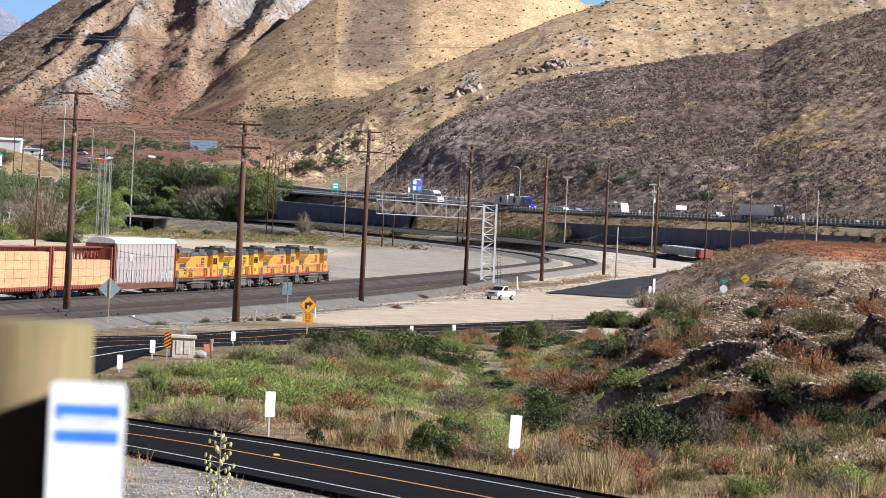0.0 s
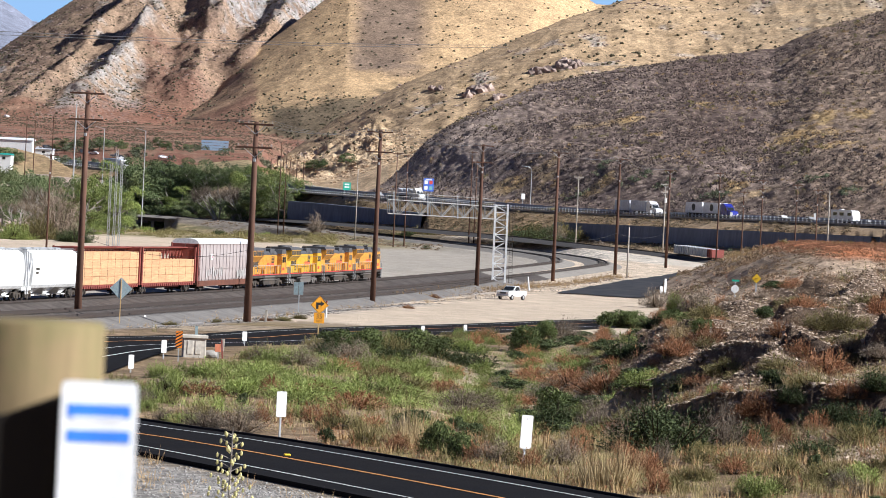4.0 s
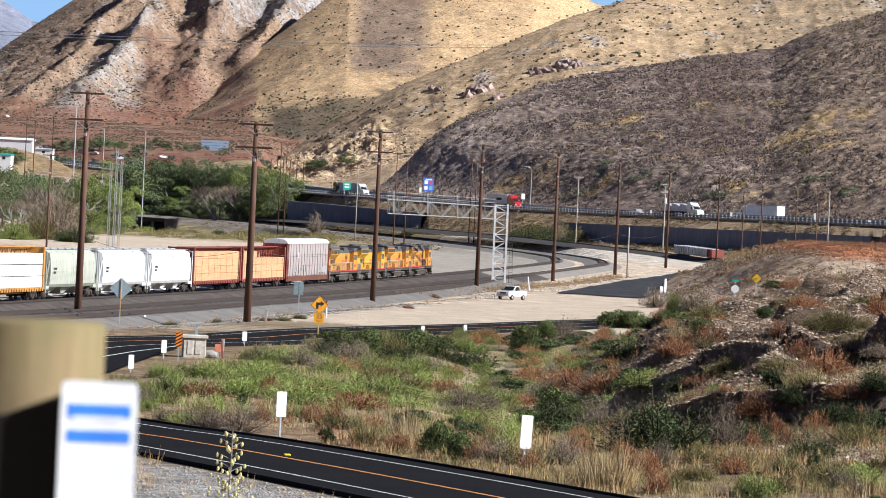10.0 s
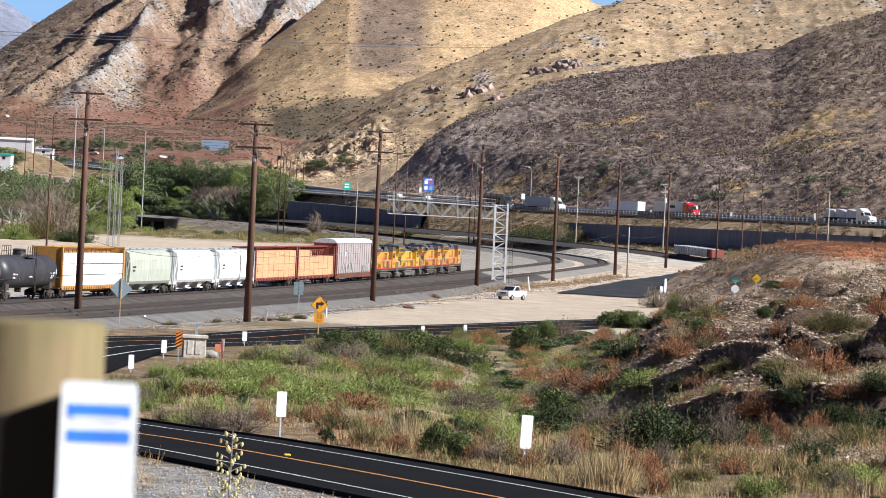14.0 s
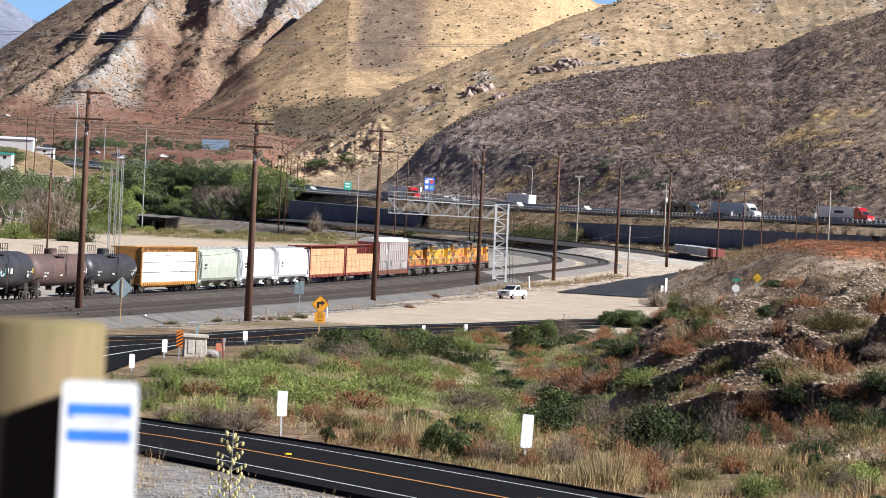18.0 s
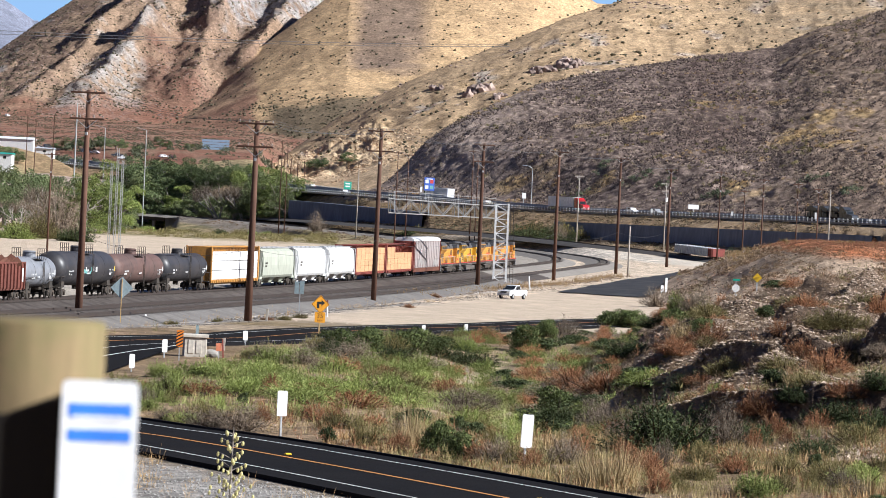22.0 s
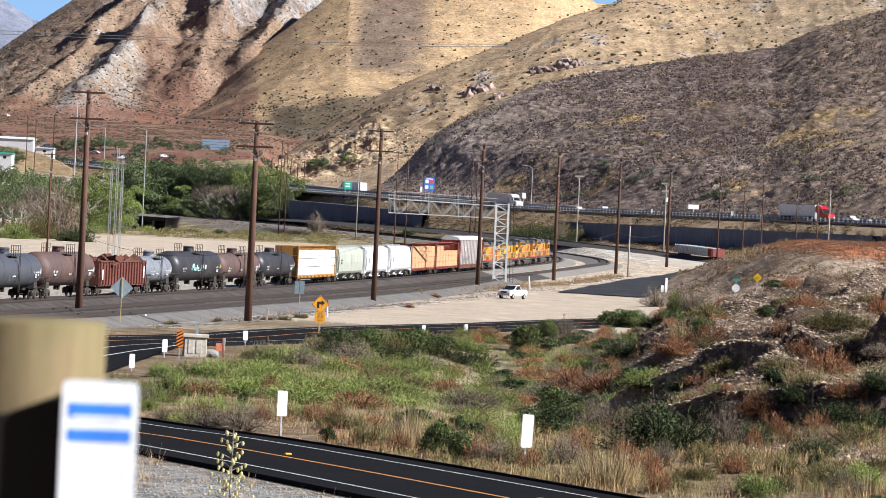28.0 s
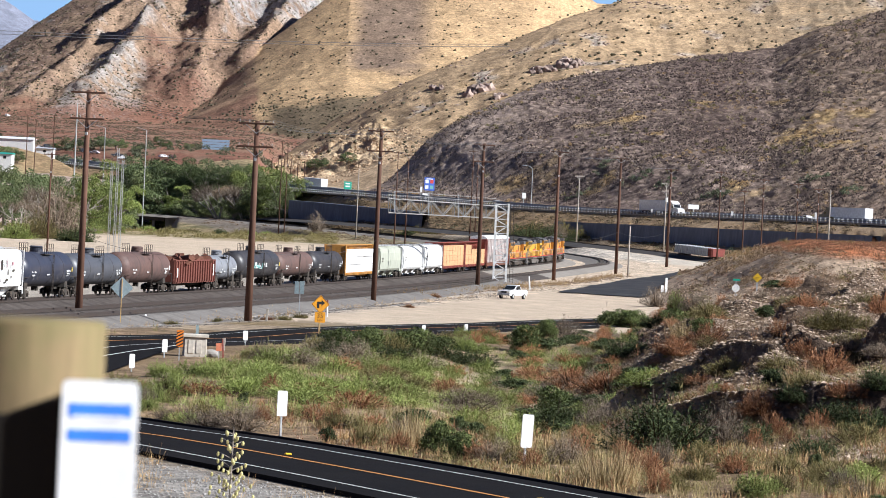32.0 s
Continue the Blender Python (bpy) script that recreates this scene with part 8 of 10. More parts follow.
# raised road reflectors
for u, v in ((508, 806), (955, 886), (150, 755)):
    p = level(u, v, 0.06)
    e = thing("road_stud", "small yellow raised reflector on the centre line", "road stud", "road studs", at=pose(p.x, p.y, p.z, 0, 0, 20))
    bm = bmesh.new()
    box(bm, (-0.12, -0.08, -0.03), (0.12, 0.08, 0.05), 0.03)
    part("body", bm, M_SIGN_YY, e)

# ---- plants ----
RNG = np.random.default_rng(7)
M_BRIGHT = leafy("bright_green_leaf", (0.14, 0.19, 0.04), (0.40, 0.44, 0.15))
M_GREENLEAF = leafy("green_leaf", (0.036, 0.052, 0.017), (0.15, 0.18, 0.06))
M_DARKLEAF = leafy("dark_green_leaf", (0.022, 0.034, 0.014), (0.10, 0.12, 0.048))
M_OLIVE = leafy("olive_leaf", (0.12, 0.11, 0.042), (0.28, 0.23, 0.10))
M_RUSTLEAF = leafy("rust_brown_leaf", (0.18, 0.082, 0.043), (0.43, 0.225, 0.115))
M_GREYTWIG = leafy("grey_twig", (0.11, 0.085, 0.062), (0.32, 0.255, 0.19))
M_STRAW = leafy("straw", (0.32, 0.23, 0.11), (0.58, 0.45, 0.25))
M_COTTON = leafy("cottonwood_leaf", (0.065, 0.092, 0.034), (0.27, 0.30, 0.14))
M_HILLSCRUB = leafy("hill_scrub_leaf", (0.045, 0.045, 0.028), (0.13, 0.105, 0.065))
M_STEM = leafy("woody_stem", (0.045, 0.034, 0.025), (0.09, 0.066, 0.048))
M_BARK = surface("pale_bark", (0.33, 0.29, 0.25), 0.9, dirt=(0.16, 0.13, 0.11), dirt_amount=0.4, grain=3)
M_STONE = leafy("field_stone", (0.155, 0.112, 0.083), (0.45, 0.36, 0.275), 0.9)
M_WEED = leafy("weed_mix", (0.12, 0.12, 0.04), (0.36, 0.29, 0.13))
M_SAGE = leafy("sage_leaf", (0.06, 0.075, 0.045), (0.15, 0.165, 0.10))
M_SAND = leafy("sandstone", (0.33, 0.235, 0.15), (0.56, 0.43, 0.29), 0.9)
M_OUTCROP = leafy("outcrop_rock", (0.20, 0.145, 0.12), (0.34, 0.26, 0.22), 0.9)
M_BROWN = leafy("brown_scrub", (0.10, 0.066, 0.043), (0.26, 0.18, 0.11))
M_DULLSTRAW = leafy("dull_straw", (0.30, 0.19, 0.09), (0.52, 0.37, 0.19))
M_POD = leafy("seed_pod", (0.36, 0.31, 0.10), (0.58, 0.52, 0.24), 0.6)


def leaves(n, clumps, size, up=0.4, flat=0.35, slim=0.5):
    """Small triangular leaves spread over the skins of a set of clumps (x, y, z, r)."""
    w = np.array([c[3] ** 2 for c in clumps])
    pick = RNG.choice(len(clumps), n, p=w / w.sum())
    c = np.array(clumps)[pick]
    d = RNG.normal(size=(n, 3))
    d /= np.linalg.norm(d, axis=1)[:, None]
    d[:, 2] = np.where(d[:, 2] < -0.35, -d[:, 2], d[:, 2])
    rad = c[:, 3] * (1 - 0.45 * RNG.random(n) ** 2)
    p = c[:, :3] + d * rad[:, None]
    a = RNG.normal(size=(n, 3)) + np.array([0, 0, up])
    a /= np.linalg.norm(a, axis=1)[:, None]
    b = np.cross(a, d + RNG.normal(size=(n, 3)) * flat)
    b /= np.linalg.norm(b, axis=1)[:, None] + 1e-6
    s = (size * (0.6 + 0.8 * RNG.random(n)))[:, None]
    v = np.stack([p - b * s * slim, p + b * s * slim, p + a * s * (1.3 + 0.5 * (slim < 0.4))], 1)
    v[:, :, 2] = np.maximum(v[:, :, 2], 0.0)
    return v.reshape(-1, 3)


def tri_mesh(name, v, material):
    n = len(v) // 3
    me = bpy.data.meshes.new(name)
    me.vertices.add(len(v))
    me.vertices.foreach_set("co", np.asarray(v, float).ravel())
    me.loops.add(3 * n)
    me.loops.foreach_set("vertex_index", np.arange(3 * n, dtype=np.int32))
    me.polygons.add(n)
    me.polygons.foreach_set("loop_start", np.arange(n, dtype=np.int32) * 3)
    me.update(calc_edges=True)
    me.materials.append(material)
    return me


def blades(n, r, h, width, lean=0.5):
    """Thin blades or twigs rising from a tuft's foot."""
    an = RNG.uniform(0, 2 * np.pi, n)
    q = r * np.sqrt(RNG.random(n)) * 0.5
    base = np.stack([q * np.cos(an), q * np.sin(an), np.zeros(n)], 1)
    ll = h * (0.45 + 0.6 * RNG.random(n))
    out = np.stack([np.cos(an), np.sin(an), np.zeros(n)], 1) * (lean * RNG.random(n) * ll)[:, None] + RNG.normal(size=(n, 3)) * 0.08 * h
    tip_ = base + out + np.stack([np.zeros(n), np.zeros(n), ll], 1)
    side = np.stack([-np.sin(an * 3), np.cos(an * 3), np.zeros(n)], 1) * width
    v = np.stack([base - side, base + side, tip_], 1)
    v[:, :, 2] = np.maximum(v[:, :, 2], 0)
    return v.reshape(-1, 3)


def dome(n, lump):
    """Clumps of a shrub one metre across and high."""
    out = [(0, 0, 0.32, 0.34)]
    for _ in range(n):
        a, q = RNG.uniform(0, 6.28), 0.36 * math.sqrt(RNG.random())
        z = 0.2 + 0.55 * RNG.random() * (1 - q)
        out.append((q * math.cos(a), q * math.sin(a), z, lump * (0.6 + 0.7 * RNG.random())))
    return out


def shade_core(seed):
    """A solid lump added inside a shrub to block light and darken its heart."""
    bm = bmesh.new()
    bmesh.ops.create_icosphere(bm, subdivisions=2, radius=1.0)
    g = random.Random(seed)
    for v in bm.verts:
        k = g.uniform(0.75, 1.1)
        v.co = Vector((v.co.x * 0.2 * k, v.co.y * 0.2 * k, max(0.0, 0.14 + v.co.z * 0.18 * k)))
    bmesh.ops.triangulate(bm, faces=bm.faces)
    out = np.array([tuple(v.co) for f in bm.faces for v in f.verts])
    bm.free()
    return out


def broom(stems, per, wide, long_, wild=0.5, stem_w=0.004):
    """A feathery shrub one metre across and high: fine stems fanning from the foot, set with thin upright leaves."""
    an = RNG.uniform(0, 2 * np.pi, stems)
    th = np.arccos(1 - RNG.random(stems) * 0.98)
    k = RNG.uniform(0, 6.28, 4)
    lobe = 0.84 + 0.12 * np.sin(3 * an + k[0]) * np.sin(2.5 * th + k[1]) + 0.08 * np.sin(7 * an + k[2] + 4 * th) + RNG.normal(size=stems) * 0.05
    tip_ = np.stack([0.52 * np.sin(th) * np.cos(an), 0.52 * np.sin(th) * np.sin(an), 0.12 + 0.86 * np.cos(th)], 1) * lobe[:, None]
    base = np.stack([0.10 * np.cos(an), 0.10 * np.sin(an), np.zeros(stems)], 1) * RNG.random((stems, 1))
    mid = (base + tip_) / 2 + np.array([0, 0, 0.06])
    side = np.stack([-np.sin(an), np.cos(an), np.zeros(stems)], 1) * stem_w
    out = [np.stack([base - side, base + side, tip_], 1)]
    s = 1 - 0.75 * RNG.random((stems, per)) ** 1.3
    s3 = s[..., None]
    p = (1 - s3) ** 2 * base[:, None] + 2 * s3 * (1 - s3) * mid[:, None] + s3 ** 2 * tip_[:, None]
    d = (tip_ - mid)[:, None] * 2 + RNG.normal(size=(stems, per, 3)) * wild * 0.5
    d /= np.linalg.norm(d, axis=-1, keepdims=True)
    c = np.cross(d, RNG.normal(size=(stems, per, 3)))
    c /= np.linalg.norm(c, axis=-1, keepdims=True) + 1e-6
    ll = long_ * (0.5 + RNG.random((stems, per, 1)))
    out.append(np.stack([p - c * wide, p + c * wide, p + d * ll], 2).reshape(-1, 3, 3))
    v = np.vstack(out)
    v[:, :, 2] = np.maximum(v[:, :, 2], 0)
    return v.reshape(-1, 3)


def thicket(n, stems, per, wide, long_, wild=0.6, stem_w=0.003):
    """A shrub grown together from several brooms of unlike height, with gaps between them."""
    out = []
    for k in range(n):
        a = k * 2.4 + RNG.uniform(-0.5, 0.5)
        q = 0.30 * math.sqrt((k + 0.3) / n)
        w, h = RNG.uniform(0.5, 0.75), RNG.uniform(0.55, 1.0) * (1.05 - 0.9 * q)
        v = broom(stems, per, wide / w, long_ / w, wild, stem_w / w) * np.array((w, w, h))
        out.append(v + np.array((q * math.cos(a), q * math.sin(a), 0)))
    return np.vstack(out)


SHRUBS = {
    "bright": [tri_mesh("leaves", thicket(5, 110, 18, 0.006, 0.045, 1.1), M_BRIGHT) for _ in range(4)],
    "dark": [tri_mesh("leaves", thicket(6, 100, 19, 0.0075, 0.036, 2.0), M_DARKLEAF) for _ in range(5)],
    "olive": [tri_mesh("leaves", thicket(4, 110, 14, 0.005, 0.07, 0.5), M_OLIVE) for _ in range(3)],
    "rust": [tri_mesh("leaves", thicket(4, 120, 15, 0.0045, 0.06, 0.5), M_RUSTLEAF) for _ in range(4)],
    "grey": [tri_mesh("leaves", broom(300, 8, 0.004, 0.12, 1.2), M_GREYTWIG) for _ in range(3)],
    "straw": [tri_mesh("blades", np.vstack([blades(170, 0.9, 1.0, 0.008, 0.9), blades(260, 0.9, 0.5, 0.008, 0.9)]), M_STRAW) for _ in range(3)],
}
SHRUBS["green"] = [tri_mesh("leaves", np.vstack([leaves(3200, dome(13, 0.19), 0.034, 0.8, slim=0.42), thicket(5, 60, 14, 0.006, 0.036, 2.0)]), M_GREENLEAF) for _ in range(4)]
SHRUB_WORDS = {"green": ("shrub", "leafy mid-green rounded roadside shrub"), "bright": ("shrub", "fresh yellow-green feathery desert shrub"), "dark": ("shrub", "dense dark green rounded shrub"), "olive": ("shrub", "dusty olive-brown scrub bush"),
               "rust": ("shrub", "dried rust-brown scrub bush"), "grey": ("dead_shrub", "bare grey twiggy dead shrub"), "straw": ("grass_clump", "tall clump of dry straw grass")}


# stems together with the added light-blocking lump, both in dark brown
STEMS = tri_mesh("stem", np.vstack([blades(60, 0.3, 0.62, 0.012, 0.9), shade_core(1)]), M_STEM)


LOW = {k: [tri_mesh("leaves", leaves(2300, dome(10, 0.2), 0.048, 0.9, slim=0.38), m) for _ in range(3)] for k, m in (("bright", M_BRIGHT), ("dark", M_DARKLEAF), ("olive", M_OLIVE), ("rust", M_RUSTLEAF))}
for kk, m in (("bright", M_BRIGHT), ("olive", M_OLIVE), ("rust", M_RUSTLEAF)):
    LOW[kk] = [tri_mesh("leaves", broom(150, 16, 0.0075, 0.085, 0.5, 0.004), m) for _ in range(4)]
LOW["grey"], LOW["straw"] = SHRUBS["grey"], SHRUBS["straw"]


def shrub(kind, p, w, h, deep=None, store=SHRUBS):
    nm, lab = SHRUB_WORDS[kind]
    o = thing(nm, lab, "shrub" if kind != "straw" else "grass", lab.split()[-1] + "s of the roadside")
    for pn, me in (("foliage" if kind != "straw" else "grass_tuft", store[kind][int(RNG.integers(len(store[kind])))]), ("stem", STEMS)):
        if pn == "stem" and kind == "straw":
            continue
        q = new(pn, me)
        q.parent = o
    o.matrix_basis = Matrix.LocRotScale((p[0], p[1], p[2] - 0.08 * h), Euler((0, 0, RNG.uniform(0, 6.28))), (w, deep or w, h))
    return o


def bushes(kind, rows):
    for u, v, w, h in rows:
        p = footing(u, v, 95)
        k = p.y / F
        shrub(kind, p, w * k * 1.1, h * k * (1.4 if kind == "straw" else 1.15))


bushes("green", ((600, 628, 84, 54), (645, 626, 78, 58), (722, 626, 84, 60), (768, 632, 70, 50), (925, 624, 66, 56), (968, 602, 44, 42), (1085, 580, 70, 42), (1120, 582, 64, 38), (1196, 574, 56, 44), (820, 814, 80, 62), (770, 804, 70, 74), (985, 738, 84, 70), (1240, 590, 44, 34)))
bushes("olive", ((682, 622, 80, 46), (560, 624, 70, 44), (500, 568, 36, 13), (530, 565, 30, 14), (384, 571, 22, 11), (302, 576, 28, 12)))
bushes("rust", ((470, 568, 26, 10), (722, 546, 28, 9), (765, 528, 40, 10)))
bushes("dark", ((580, 632, 90, 40), (700, 640, 80, 40), (830, 648, 100, 46), (1160, 580, 60, 34), (1105, 640, 110, 62), (1165, 800, 190, 150),
                (975, 765, 120, 85), (1330, 790, 90, 60), (1500, 720, 120, 50)))
bushes("bright", ((820, 622, 60, 36), (265, 712, 62, 55), (300, 700, 70, 65), (318, 750, 66, 32), (262, 728, 44, 34), (345, 668, 90, 36), (400, 672, 80, 34), (440, 690, 90, 36), (500, 690, 90, 34), (560, 690, 100, 36), (620, 700, 90, 36), (690, 700, 100, 44),
                  (350, 700, 80, 30), (470, 660, 90, 30), (1195, 555, 40, 50), (1520, 860, 120, 50), (1340, 880, 100, 60), (290, 670, 70, 40)))
bushes("rust", ((1250, 612, 115, 52), (1195, 628, 85, 44), (1420, 548, 110, 40), (1410, 630, 85, 48), (1345, 718, 90, 60), (1080, 700, 130, 70), (680, 665, 50, 24), (790, 690, 60, 26), (860, 692, 55, 22), (900, 675, 60, 24), (945, 672, 50, 24), (855, 600, 70, 26),
                (1460, 660, 120, 60), (1560, 560, 80, 45), (1130, 840, 110, 60), (1010, 690, 90, 50)))
bushes("olive", ((1490, 580, 90, 55), (1505, 612, 100, 45), (1385, 660, 90, 48), (1520, 790, 130, 65), (1290, 660, 90, 50), (855, 600, 66, 24), (645, 790, 55, 65), (1255, 566, 100, 40), (1540, 545, 70, 40), (1450, 580, 80, 40), (600, 760, 80, 45), (720, 690, 90, 40)))
bushes("dark", ((1480, 742, 110, 66), (1562, 775, 120, 80), (1440, 812, 100, 60), (1555, 690, 100, 56), (1245, 745, 100, 66), (1400, 720, 70, 44), (1215, 690, 80, 50)))
bushes("rust", ((1530, 725, 90, 50), (1440, 760, 80, 46), (1300, 735, 90, 50), (1500, 690, 80, 44), (1370, 775, 80, 60)))
bushes("olive", ((1560, 840, 120, 60), (1470, 850, 110, 56), (1390, 840, 90, 50), (1300, 830, 90, 50), (1230, 850, 80, 44), (1190, 866, 80, 40), (1430, 690, 80, 44)))
bushes("grey", ((1275, 795, 100, 95), (870, 822, 80, 56), (1000, 822, 80, 60), (1225, 560, 70, 65), (420, 765, 120, 55), (360, 760, 90, 45), (820, 730, 120, 50), (620, 640, 90, 45), (1000, 600, 70, 40), (1060, 760, 90, 60), (470, 640, 70, 35), (1160, 545, 60, 40)))
bushes("straw", ((1072, 866, 70, 100), (1100, 862, 46, 70), (725, 784, 50, 70), (745, 792, 40, 50), (1415, 690, 44, 44), (1210, 600, 46, 36), (1540, 884, 60, 50), (1036, 860, 40, 60)))

# tall scrub on the bank where the retaining wall begins
for kind, u, v, w, h in (("olive", 948, 420, 58, 44), ("dark", 972, 424, 44, 46), ("olive", 998, 426, 56, 54), ("olive", 1024, 428, 40, 40), ("grey", 985, 428, 50, 36), ("dark", 1012, 430, 30, 34), ("rust", 925, 412, 40, 18)):
    p = footing(u, v, 780)
    shrub(kind, p, w * p.y / F, h * p.y / F)

# scattered scrub between the roads and on the mound
zone = np.stack([RNG.uniform(-24, 36, 3600), RNG.uniform(98, 330, 3600)], 1)
azs = zone[:, 0] / zone[:, 1]
dn, df_ = np.abs(NR.near(zone[:, 0], zone[:, 1])[0]), np.abs(FR.near(zone[:, 0], zone[:, 1])[0])
zz, _, inf = land(zone[:, 0], zone[:, 1], True)
side_ok = NR.near(zone[:, 0], zone[:, 1])[0] < 0
ok = (np.abs(azs) < 0.135) & (np.abs(Line.near(FLARE, zone[:, 0], zone[:, 1])[0]) > 7.0) & (dn > 6.5) & (df_ > np.where(zone[:, 0] < -6, 10.0, 6.5)) & side_ok & (zone[:, 1] < 300) & (FR.near(zone[:, 0], zone[:, 1])[0] > 0)
count = 0
far_scrub = {k: [] for k in LOW}
for (x, y), z, mnd, good in zip(zone, zz, inf["mound"], ok):
    if not good or count > 400:
        continue
    if mnd > 0.8 and RNG.random() < 0.5:
        continue
    if mnd > 0.8:
        kind = RNG.choice(["rust", "rust", "rust", "olive", "olive", "grey", "dark"])
        w, h = RNG.uniform(0.9, 2.2), RNG.uniform(0.5, 1.15)
    elif y < 150:
        kind = RNG.choice(["grey", "grey", "rust", "rust", "olive", "olive", "bright", "dark"])
        w, h = RNG.uniform(0.6, 1.5), RNG.uniform(0.5, 1.1)
    else:
        kind = RNG.choice(["bright"] * 6 + ["olive", "rust", "grey"] if x < 4 else ["olive", "rust", "bright", "grey", "dark"])
        w, h = RNG.uniform(1.3, 3.2), RNG.uniform(0.6, 1.2)
    if y < 190 or kind == "straw":
        shrub(kind, (x, y, z), w, h, store=LOW)
    else:
        me = LOW[kind][count % len(LOW[kind])]
        co = np.empty(3 * len(me.vertices))
        me.vertices.foreach_get("co", co)
        a = RNG.uniform(0, 6.28)
        co = co.reshape(-1, 3) @ np.array(((math.cos(a) * w, math.sin(a) * w, 0), (-math.sin(a) * w, math.cos(a) * w, 0), (0, 0, h)))
        far_scrub[kind].append(co + np.array((x, y, z - 0.08 * h)))
    count += 1
for kind, mats in (("bright", M_BRIGHT), ("dark", M_DARKLEAF), ("olive", M_OLIVE), ("rust", M_RUSTLEAF), ("grey", M_GREYTWIG)):
    if far_scrub[kind]:
        tagged(new("far_scrub", tri_mesh("far_scrub", np.vstack(far_scrub[kind]), mats)), SHRUB_WORDS[kind][1] + " thicket by the far road", "scrub", kind="stuff")


def scatter(name, lab, cat, material, shape, n, area, keep, size, seed, lift=0.0):
    """Many small alike pieces as one mass: shape is a base triangle set about one metre in size."""
    g = np.random.default_rng(seed)
    p = np.stack([g.uniform(area[0], area[1], n), g.uniform(area[2], area[3], n)], 1)
    if area[0] > -1 and area[1] < 1:
        p[:, 0] *= p[:, 1]
    z, cover, inf = land(p[:, 0], p[:, 1], True)
    ok = keep(p[:, 0], p[:, 1], z, cover, inf, g)
    p, z = p[ok], z[ok] + lift
    m = len(p)
    pick = g.integers(len(shape), size=m)
    out = []
    for k, tri in enumerate(shape):
        q, zq = p[pick == k], z[pick == k]
        if not len(q):
            continue
        s = size[0] + (size[1] - size[0]) * g.random(len(q)) ** 2
        a = g.uniform(0, 6.28, len(q))
        ca, sa = np.cos(a) * s, np.sin(a) * s
        x = tri[None, :, 0] * ca[:, None] - tri[None, :, 1] * sa[:, None] + q[:, :1]
        y = tri[None, :, 0] * sa[:, None] + tri[None, :, 1] * ca[:, None] + q[:, 1:]
        zt = tri[None, :, 2] * s[:, None] + zq[:, None]
        out.append(np.stack([x, y, zt], -1).reshape(-1, 3))
    ob = new(name, tri_mesh(name, np.vstack(out), material))
    return tagged(ob, lab, cat, kind="stuff")


def rock_tris(seed):
    bm = bmesh.new()
    bmesh.ops.create_icosphere(bm, subdivisions=1, radius=0.5)
    g = random.Random(seed)
    for v in bm.verts:
        v.co *= g.uniform(0.7, 1.15)
        v.co.z = v.co.z * 0.75 + 0.12
    bmesh.ops.triangulate(bm, faces=bm.faces)
    out = np.array([tuple(v.co) for f in bm.faces for v in f.verts])
    bm.free()
    return out


def bush_tris(n, seed, lump=0.3, size=0.3, slim=0.5):
    return leaves(n, [(0, 0, 0.3, 0.45)] + [(0.35 * math.cos(k * 2.1 + seed), 0.35 * math.sin(k * 2.1 + seed), 0.25, lump) for k in range(3)], size, 0.4 if slim > 0.4 else 1.2, slim=slim)


ROCKS = [rock_tris(k) for k in range(4)]
CHIPS = []
for k in range(5):
    q = np.random.default_rng(90 + k).uniform(0.3, 0.62, 6)
    o = np.array(((q[0], 0.05, 0.12), (-0.08, q[1], 0.06), (-q[2], 0.1, 0.14), (0.12, -q[3], 0.04), (0.16, 0.1, 0.62 * q[4]), (0, 0, -q[5])))
    CHIPS.append(np.vstack([o[[a, (a + 1) % 4, 4]] for a in range(4)] + [o[[(a + 1) % 4, a, 5]] for a in range(4)]))
BRUSH = [broom(8, 3, 0.02, 0.24, 0.5, 0.012) for _ in range(5)]
BUSHLETS = [bush_tris(26, k, 0.28, 0.22, 0.3) for k in range(5)]
LUMPS = [rock_tris(k + 50) for k in range(4)]
TUFTS = [blades(9, 0.8, 1.0, 0.035, 0.5) for _ in range(4)]
LOWBUSH = [bush_tris(44, k, 0.3, 0.15, 0.4) * np.array((1, 1, 0.7)) for k in range(4)]


def off_road(x, y):
    return (np.abs(NR.near(x, y)[0]) > 5.2) & (np.abs(FR.near(x, y)[0]) > 5.4) & (np.abs(Line.near(FLARE, x, y)[0]) > 6.0)


scatter("stones", "pale broken stones strewn over the mound", "stones", M_STONE, CHIPS, 150000, (-0.005, 0.13, 120, 275), lambda x, y, z, c, f, g: off_road(x, y) & (f["mound"] > 0.35) & (GA.fbm(x / 7, y / 9, 3) + g.normal(size=len(x)) * 0.16 > -0.08), (0.08, 0.36), 21)
scatter("mound_litter", "brown dead weeds on the rough mound", "weeds", M_BROWN, BRUSH, 24000, (-0.02, 0.135, 105, 310), lambda x, y, z, c, f, g: off_road(x, y) & (f["mound"] > 0.3), (0.2, 0.6), 73)
scatter("mound_stones", "pale stones on the far mound", "stones", M_STONE, ROCKS, 3500, (0.04, 0.135, 385, 520), lambda x, y, z, c, f, g: (f["mound2"] > 0.5) & (f["mound2"] < 7.3), (0.1, 0.45), 51)
scatter("gravel_stones", "loose pale stones on the verge and lot", "stones", M_STONE, ROCKS, 9000, (-0.13, 0.135, 90, 480), lambda x, y, z, c, f, g: off_road(x, y) & (y < 285) & (g.random(len(x)) < 0.3 + 0.5 * (GB.fbm(x / 7, y / 7, 2) > 0.1)), (0.05, 0.2), 22)
